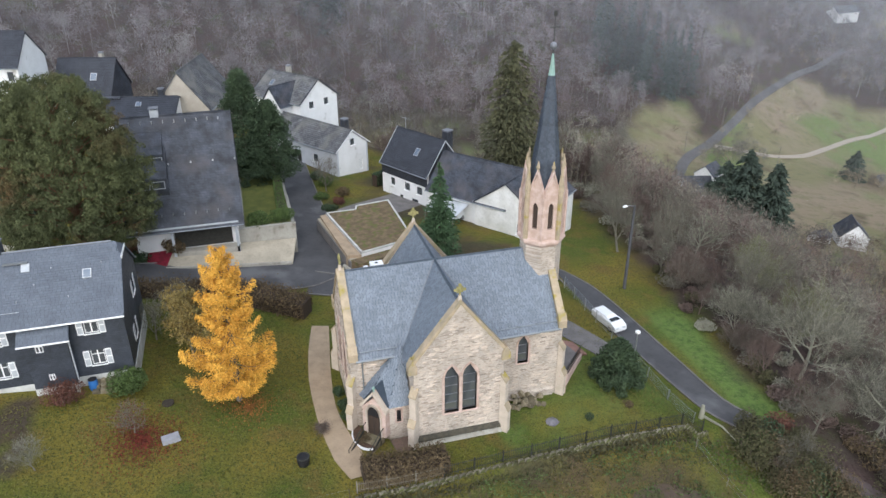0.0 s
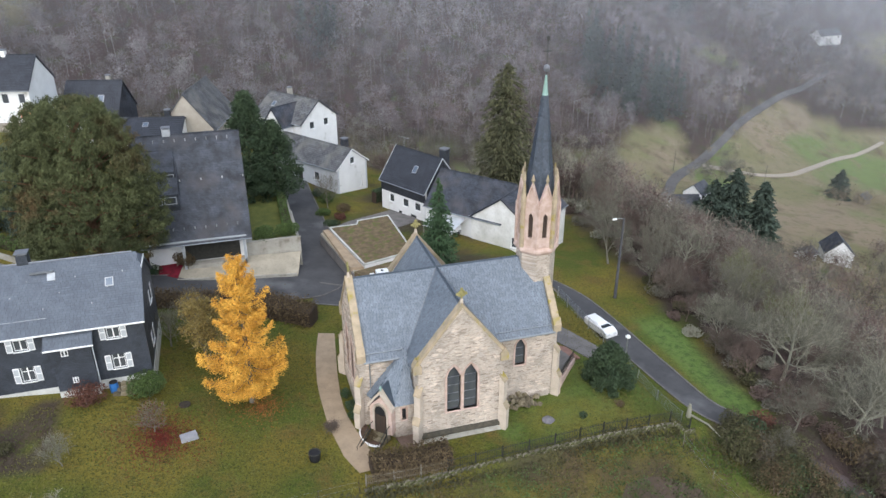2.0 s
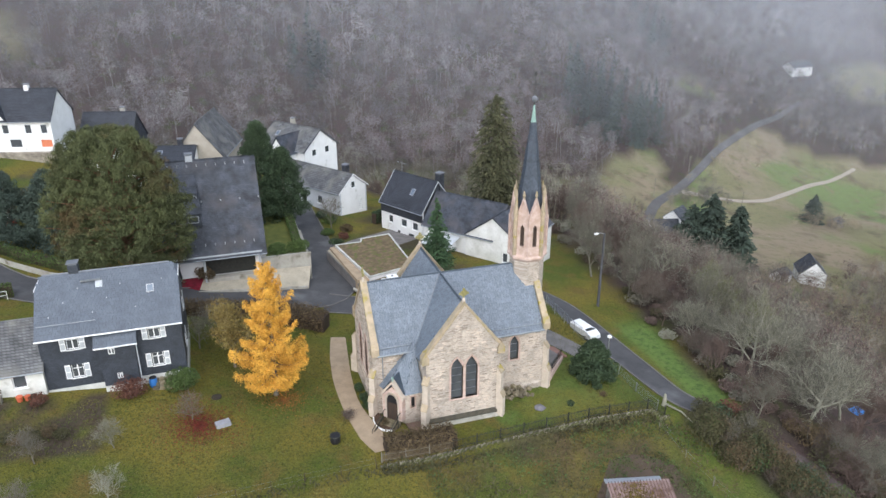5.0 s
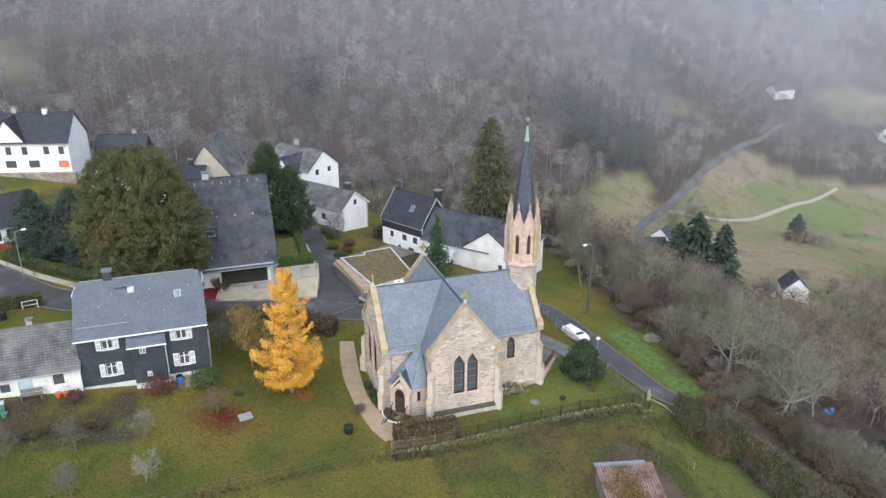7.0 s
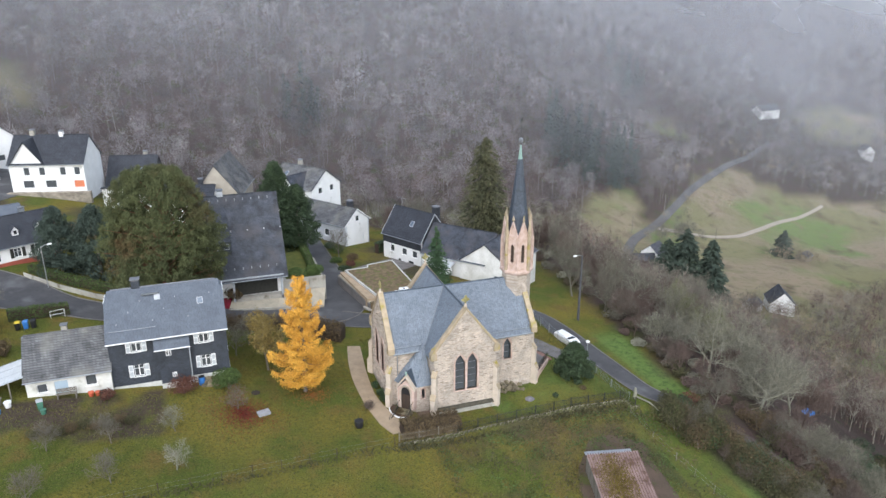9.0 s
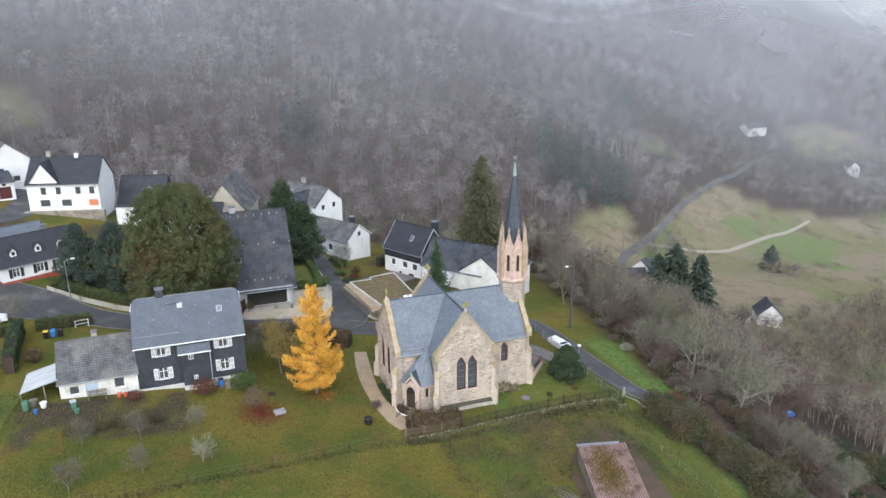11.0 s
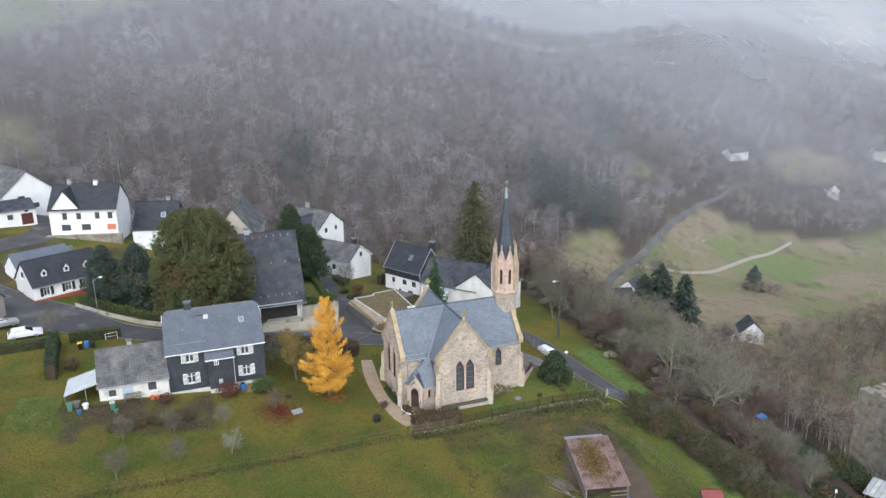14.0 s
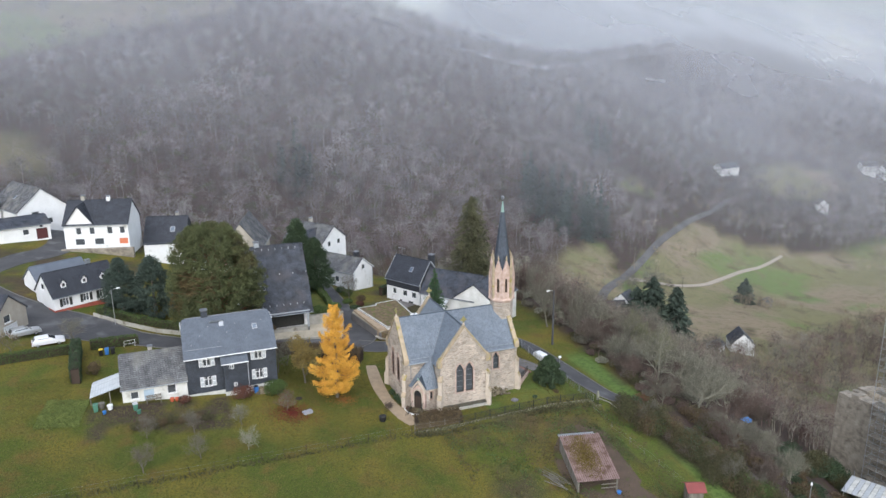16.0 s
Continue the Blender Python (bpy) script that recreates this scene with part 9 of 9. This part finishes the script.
# ---- cars ----
def car(name, label, m, paint, L=4.3, Wd=1.78, H=1.48, van=False):
    t = thing(name, label, "car", m)
    hw = Wd / 2
    if van:
        low = [(-L / 2, .35), (-L / 2, 1.1), (L / 2 - .75, 1.1), (L / 2 - .1, .85), (L / 2, .6), (L / 2, .32)]
        cab = [(-L / 2 + .03, 1.1), (-L / 2 + .08, H - .06), (-L / 2 + .2, H), (L / 2 - 1.75, H), (L / 2 - 1.45, H - .12), (L / 2 - .75, 1.1)]
    else:
        low = [(-L / 2, .4), (-L / 2 + .05, .9), (-L / 2 + .6, .96), (L / 2 - 1.25, .94), (L / 2 - .2, .78), (L / 2, .6), (L / 2, .32)]
        cab = [(-L / 2 + .15, .95), (-L / 2 + .55, H - .08), (-L / 2 + .9, H), (L / 2 - 2.2, H), (L / 2 - 1.2, .94)]
    body = Shape().sweep([(x, -hw, z) for x, z in low], (0, Wd, 0))
    part("body", body, paint, t)
    sh = Shape()
    n = len(cab)
    top_in = .16
    sh.add([(x, -hw + .04 + top_in * (z - .95) / (H - .95), z) for x, z in cab] + [(x, hw - .04 - top_in * (z - .95) / (H - .95), z) for x, z in cab], [tuple(range(n)), tuple(range(n, 2 * n))[::-1], *[(i, n + i, n + (i + 1) % n, (i + 1) % n) for i in range(n)]])
    cabin = part("cabin", sh, paint, t)
    xf0, xf1 = (L / 2 - 1.43, L / 2 - .8) if van else (L / 2 - 2.15, L / 2 - 1.25)
    zf0, zf1 = (H - .14, 1.13) if van else (H - .03, .97)
    part("windscreen", Shape().slab((xf1, -hw + .14, zf1), (xf1, hw - .14, zf1), (xf0, hw - .26, zf0), (xf0, -hw + .26, zf0), -.012), CARGLASS, t, "dark windscreen")
    xb = -L / 2 + (.2 if not van else 0.03)
    if not van:
        part("rear_window", Shape().slab((-L / 2 + .52, -hw + .26, H - .1), (-L / 2 + .52, hw - .26, H - .1), (-L / 2 + .2, hw - .16, 1.0), (-L / 2 + .2, -hw + .16, 1.0), -.012), CARGLASS, t)
    for s in (-1, 1):
        y = s * (hw - .035 - top_in * .35)
        a, b = (L / 2 - 1.7, L / 2 - 1.0) if van else (-L / 2 + .75, L / 2 - 1.6)
        part("side_window", Shape().add([(a, y + s * .02, 1.0), (b, y + s * .02, 1.0), (b - .35, y - s * .06, H - .14), (a + .15, y - s * .06, H - .14), (a, y - s * .02, 1.0), (b, y - s * .02, 1.0)], [(0, 1, 2, 3), (3, 2, 1, 0), (0, 4, 5, 1)]), CARGLASS, t)
        for x in (-L / 2 + .8, L / 2 - .85):
            mm = pose(x, s * (hw - .1), .32, 90)
            w = part("wheel", Shape(mm).rings(0, 0, [(.26, -.1), (.32, -.08), (.32, .08), (.26, .1)], 14), RUBBER, t, "black tyre")
            part("rim", Shape(mm).rings(0, 0, [(.2, -.11), (.2, .11)], 10), METAL, w)
        part("headlight", Shape().box(L / 2 - .16, s * (hw - .35) - .17, .6, L / 2 + .01, s * (hw - .35) + .17, .74), SHEETCLEAR, t)
        part("tail_light", Shape().box(-L / 2 - .01, s * (hw - .2) - .1, .7, -L / 2 + .05, s * (hw - .2) + .1, .95), SHEETRED, t)
    return t


car("car", "small white delivery car parked on the lane", pose(33.5, 55.6, ground(33.5, 55.6) + .1, 0, 0, -78), CARWHITE, 3.7, 1.5, 1.28, True)
car("car", "white hatchback parked under the carport", pose(24.6, 82.0, ground(24.6, 82) + .05, 0, 0, 205), CARWHITE, 4.1, 1.75, 1.48)
car("car", "silver estate car parked by the street", pose(-45.3, 79.0, ground(-45.3, 79) + .1, 0, 0, 22), CARSILVER, 4.5, 1.8, 1.5)
car("car", "white estate car parked by the street", pose(-41.6, 74.8, ground(-41.6, 74.8) + .1, 0, 0, 10), CARWHITE, 4.5, 1.8, 1.45)

# street wall and railing on the left
sw = thing("street_wall", "low pale retaining wall along the street", "wall", Matrix(), kind="structure")
pts = [(-21.0, 76.0), (-26, 78.2), (-31, 81.6), (-36, 86.0)]
for (x0, y0), (x1, y1) in zip(pts, pts[1:]):
    z0, z1 = ground(x0, y0), ground(x1, y1)
    part("wall_run", Shape().sweep([(x0, y0, z0 - .5), (x0 - .15, y0 + .25, z0 - .5), (x0 - .15, y0 + .25, z0 + .75), (x0, y0, z0 + .75)], (x1 - x0, y1 - y0, z1 - z0)), CONCRETE, sw)
gr = thing("guard_rail", "short white metal railing by the street", "railing", pose(-30.2, 72.0, ground(-30.2, 72.0), 0, 0, 12))
for x in (-.8, .8):
    part("post", Shape().tube([(x, 0, -.3), (x, 0, 1.0)], [.03] * 2, 6), WHITE, gr)
for z in (.5, 1.0):
    part("rail", Shape().tube([(-.8, 0, z), (.8, 0, z)], [.03] * 2, 6), WHITE, gr)


# ---- garden clutter at the low house ----
def bin_(label, u, v, paint, lid, h=1.05, yaw=0):
    t = thing("wheelie_bin", label, "bin", pose(u, v, ground(u, v), 0, 0, yaw))
    part("body", Shape().add([(-.22, -.25, .05), (.22, -.25, .05), (.22, .25, .05), (-.22, .25, .05), (-.29, -.33, h - .08), (.29, -.33, h - .08), (.29, .33, h - .08), (-.29, .33, h - .08)], [(3, 2, 1, 0), (4, 5, 6, 7), (0, 1, 5, 4), (1, 2, 6, 5), (2, 3, 7, 6), (3, 0, 4, 7)]), paint, t)
    part("lid", Shape().box(-.31, -.36, h - .08, .31, .36, h, .04), lid, t)
    for s in (-.2, .2):
        part("wheel", Shape(pose(s, .28, .1, 0, 90)).rings(0, 0, [(.1, -.03), (.1, .03)], 10), RUBBER, t)


bin_("black wheelie bin with a yellow lid", -34.0, 68.6, BLACKPLASTIC, YELLOWPLASTIC)
bin_("blue wheelie bin by the street", -33.2, 68.9, BLUEPLASTIC, BLUEPLASTIC)
bin_("black wheelie bin by the street", -32.4, 69.1, BLACKPLASTIC, BLACKPLASTIC)
bin_("pale green garden waste bin", -29.0, 49.6, GREENPLASTIC, GREYPAINT, 1.0, 12)
bin_("green garden barrel by the lean-to", -33.6, 50.2, GREENPLASTIC, GREENPLASTIC, 1.1)
rb = thing("rain_barrel", "blue plastic rain barrel at the slate house", "barrel", pose(-13.7, 51.9, ground(-13.7, 51.9)))
part("body", Shape().rings(0, 0, [(.3, 0), (.36, .3), (.36, .65), (.3, .95)], 14), BLUEPLASTIC, rb)
part("lid", Shape().rings(0, 0, [(.32, .95), (.32, 1.0), (.25, 1.03)], 14), BLACKPLASTIC, rb)
bn = thing("bench", "grey wooden garden bench against the white wall", "bench", pose(-26.8, 51.3, ground(-26.8, 51.3) + .15))
part("seat", Shape().box(-.95, -.25, .42, .95, .25, .47), GREYWOOD, bn)
for i in range(3):
    part("back_slat", Shape().box(-.95, .22, .55 + .14 * i, .95, .26, .65 + .14 * i), GREYWOOD, bn)
for x in (-.85, .85):
    part("leg", Shape().box(x - .05, -.22, -.2, x + .05, .25, .42), GREYWOOD, bn)
for i, (u, v, r, mt, lb) in enumerate(((-24.6, 51.4, .28, REDPLASTIC, "orange-red garden pot by the white wall"), (-24.0, 51.5, .25, REDPLASTIC, "orange-red garden pot by the white wall"), (-23.6, 51.7, .22, IRON, "dark garden pot by the wall"), (-28.6, 48.6, .28, GREENPLASTIC, "green plastic tub in the garden"), (-32.6, 49.4, .24, BLUEPLASTIC, "blue garden pot by the lean-to"), (-32.0, 50.6, .35, WHITE, "white sack under the lean-to"), (-33.0, 51.2, .4, GREYWOOD, "wooden planter crate under the lean-to"))):
    p = thing("flower_pot", lb, "pot", pose(u, v, ground(u, v)))
    part("body", Shape().rings(0, 0, [(r * .75, 0), (r, r * 1.6), (r * 1.06, r * 1.62), (r * 1.06, r * 1.8), (r * .9, r * 1.8)], 12), mt, p)
    part("earth", Shape().rings(0, 0, [(r * .9, r * 1.5), (r * .9, r * 1.7)], 10), DARKWOOD, p)
def vegetable_patch():
    rng = np.random.default_rng(140)
    t = thing("vegetable_patch", "overgrown light green vegetable patch in the lawn", "vegetable patch", Matrix())
    n = 9000
    x, y = rng.uniform(-2.5, 2.5, n), rng.uniform(-3.6, 3.6, n) + rng.normal(size=n) * .15
    c, d = math.cos(-.12), math.sin(-.12)
    u, v = -37.4 + x * c - y * d, 50.6 + x * d + y * c
    P = np.stack([u, v, [ground(a, b) + .05 + abs(rng.normal()) * .07 for a, b in zip(u, v)]], 1)
    green = mat("vegetable_leaves", (.165, .195, .055), .9, (.110, .140, .038), .6, .5, island=.3)
    link("foliage", quads("leaves", P, .085, green, rng, .3), t)


vegetable_patch()
steps_ = thing("rock_garden", "stepped rockery beside the slate house", "rockery", pose(-12.9, 51.9, ground(-12.9, 51.9)))
for i in range(9):
    o = part("stone", Shape().box(-.3, -.2, -.15, .3, .2, .18, .05), RUB, steps_)
    o.matrix_basis = pose(-.6 + (i % 3) * .6, -.5 + (i // 3) * .4, .15 + (i // 3) * .2, 0, 0, rr.uniform(-30, 30))


# ---- shed, hut and ruin ----
# darker than the sheets: the corrugation's shading lines, put into the rib colour
RIB_SHADE = mat("shaded_rusty_rib", (0.17, 0.105, 0.092), 0.7, (0.12, 0.075, 0.065), 0.9, 0.6)


def field_shed():
    t = thing("field_shed", "open wooden field shed with a rusty mossy sheet roof", "shed", pose(23.6, 26.0, -3.85, 0, 0, -13))
    # roof falls gently to the near end
    hw, hl = 2.64, 3.92
    zn, zs = 3.5, 1.65
    sh = corrugated(-hw, hw, -hl, hl, zs, zn, 40)
    rf = part("sheet_roof", sh, RUST, t, "rusty red corrugated sheets")
    for i in range(20):
        x = -hw + .13 + i * .27
        part("sheet_rib", Shape().slab((x, -hl, zs + .085), (x + .07, -hl, zs + .085), (x + .07, hl, zn + .085), (x, hl, zn + .085), .03), RIB_SHADE, rf)
    rng = np.random.default_rng(5)
    k = 3600
    x, y = rng.normal(size=k) * .85 - .5, rng.normal(size=k) * 1.7 + .4
    ok = (abs(x) < hw - .1) & (abs(y) < hl - .2)
    P = np.stack([x, y, zs + (y + hl) / (2 * hl) * (zn - zs) + .08], 1)[ok]
    link("moss_cushion", quads("moss_cushion", P, .1, MOSS, rng, .6), t, "brown moss cushions")
    for x in (-hw + .2, hw - .2):
        for y in (-hl + .3, -1.3, 1.3, hl - .3):
            part("post", Shape().box(x - .08, y - .08, -1.2, x + .08, y + .08, zs - .1 + (y + hl) / (2 * hl) * (zn - zs)), GREYWOOD, t)
    for side in (-hw + .1, ):
        for i in range(18):
            y = -hl + .3 + i * .42
            part("board", Shape().box(side - .02, y, -1.0, side + .02, y + .4, zs - .25 + (y + hl) / (2 * hl) * (zn - zs)), GREYWOOD, t)
    for i in range(12):
        part("board", Shape().box(-hw + .2 + i * .43, hl - .32, -1.0, -hw + .6 + i * .43, hl - .28, zn - .2), GREYWOOD, t)
    part("back_sheet", Shape().box(-hw - .1, hl - .1, zn - .05, hw - .6, hl + .4, zn + .04), METAL, t, "grey metal sheet at the ridge")
    for z in (.4, .9):
        part("gate_rail", Shape().box(.4, -hl + .15, z, hw - .2, -hl + .22, z + .1), GREYWOOD, t)
    lone("trough", Shape().rings(0, 0, [(.22, 0), (.3, .32), (.31, .36), (.26, .36)], 12), BLUEPLASTIC, "blue water tub beside the shed", "tub", pose(25.3, 21.6, ground(25.3, 21.6)))
    lp = thing("log_pile", "heap of pale branches and logs", "logs", pose(18.4, 25.6, ground(18.4, 25.6)))
    rg = random.Random(3)
    for i in range(18):
        a = rg.uniform(-.35, .35) + 1.9
        x, y, z = rg.uniform(-.6, .6), rg.uniform(-1.2, 1.2), rg.uniform(0, .5)
        L = rg.uniform(.9, 2.0)
        part("log", Shape().tube([(x - L * math.cos(a), y - L * math.sin(a), z), (x + L * math.cos(a), y + L * math.sin(a), z + rg.uniform(-.1, .25))], [.06, .035], 6), TWIG if i % 3 else GREYWOOD, lp)
    dirt = Shape()
    ring = []
    for i in range(20):
        a = 2 * math.pi * i / 20
        ring.append((26.5 + (6.5 + wobble(i, 3, .7)) * math.cos(a), 26 + (8.2 + 1.4 * wobble(i, 9, .8)) * math.sin(a)))
    vs = [(26.5, 26, ground(26.5, 26) + .1)] + [(x, y, ground(x, y) + .04) for x, y in ring] + [((x + 26.5) / 2, (y + 26) / 2, ground((x + 26.5) / 2, (y + 26) / 2) + .09) for x, y in ring]
    fs = [(0, 21 + i, 21 + (i + 1) % 20) for i in range(20)] + [(21 + i, 1 + i, 1 + (i + 1) % 20, 21 + (i + 1) % 20) for i in range(20)]
    dirt.add(vs, fs)
    lone("bare_earth", dirt, mat("trodden_earth", (.10, .07, .052), .98, (.075, .055, .04), .5, .7, .03, 6, coords="World", stain=((.07, .08, .02), .5, .56)), "trodden bare earth round the shed", "earth", kind="structure", smooth=True)
    h = thing("red_hut", "small hut with a red sheet roof", "hut", pose(34.9, 19.5, -6.1, 0, 0, -20))
    part("wall", Shape().box(-.9, -.9, -1, .9, .9, 1.75), GREYWOOD, h)
    for s in (-1, 1):
        q = [(-1.2, s * 1.25, 1.6), (1.2, s * 1.25, 1.6), (1.2, 0, 2.3), (-1.2, 0, 2.3)]
        part("roof", Shape().slab(*(q if s < 0 else [q[1], q[0], q[3], q[2]]), .05), SHEETRED, h, "red sheet roof")


field_shed()


def ruin():
    t = thing("ruin", "tall ruined masonry wall of a castle", "ruin", pose(88, 43.5, -27))
    rng = random.Random(2)
    for along, n, step, x0, thick in ((False, 9, 1.35, 0.0, 2.2), (True, 8, 1.3, 2.2, 1.9)):
        prof = []
        for i in range(n):
            h = 15.4 + rng.uniform(-.6, .3) - (.9 if i == 0 else 0) - (i * .2 if along else 0)
            prof += [(i * step, h), ((i + 1) * step, h + rng.uniform(-.2, .2))]
        prof = [(0, -5)] + prof + [(n * step, -5)]
        if along:
            sh = Shape().sweep([(x0 + a, 0, b) for a, b in prof], (0, -thick, 0))
        else:
            sh = Shape().sweep([(0, -a, b) for a, b in prof], (thick, 0, 0))
        part("wall", sh, RUINSTONE, t, "brown ruin masonry")
    s = thing("scaffold", "steel scaffolding with boards against the ruin", "scaffolding", pose(85.6, 34.9, -27))
    for i in range(7):
        for j in range(2):
            part("standard", Shape().tube([(j * 1.6 + i * .35, -2.2 * i, -3), (j * 1.6 + i * .35, -2.2 * i, 34)], [.05] * 2, 6), METAL, s)
    for k in range(17):
        z = 2 * k - 1
        for j in range(2):
            part("ledger", Shape().tube([(j * 1.6, .2, z), (j * 1.6 + 2.1, -13.4, z)], [.04] * 2, 5), METAL, s)
            part("guard_rail", Shape().tube([(j * 1.6, .2, z + 1), (j * 1.6 + 2.1, -13.4, z + 1)], [.03] * 2, 5), METAL, s)
        for i in range(6):
            part("deck_board", Shape().slab((.35 * i + .1, -2.2 * (i + 1), z + .05), (.35 * i + 1.5, -2.2 * (i + 1), z + .05), (.35 * i + 1.5, -2.2 * i, z + .05), (.35 * i + .1, -2.2 * i, z + .05), .05), GREYWOOD, s)
            part("brace", Shape().tube([(.35 * i, -2.2 * i, z), (.35 * i + .35, -2.2 * (i + 1), z + 2)], [.025] * 2, 5), METAL, s)
    d = thing("scaffold_deck", "pale boarded scaffold platform beside the ruin", "platform", pose(79.8, 29.5, -22, 0, 0, 25))
    for i in range(8):
        part("board", Shape().box(-3, -3 + i * .75, 0, 3, -2.3 + i * .75, .08), GREYPAINT if i % 2 else PLINTH, d)
    for x in (-2.8, 2.8):
        for y in (-2.8, 2.6):
            part("post", Shape().tube([(x, y, -9), (x, y, 1.1)], [.06] * 2, 6), METAL, d)
    tp = Shape().slab((-.9, -.6, .35), (.9, -.6, .4), (.7, .6, .5), (-.8, .6, .3), .5)
    lone("tarpaulin", tp, BLUEPLASTIC, "crumpled blue tarpaulin over a heap", "tarpaulin", pose(75.4, 51.9, ground(75.4, 51.9) + .2))


ruin()
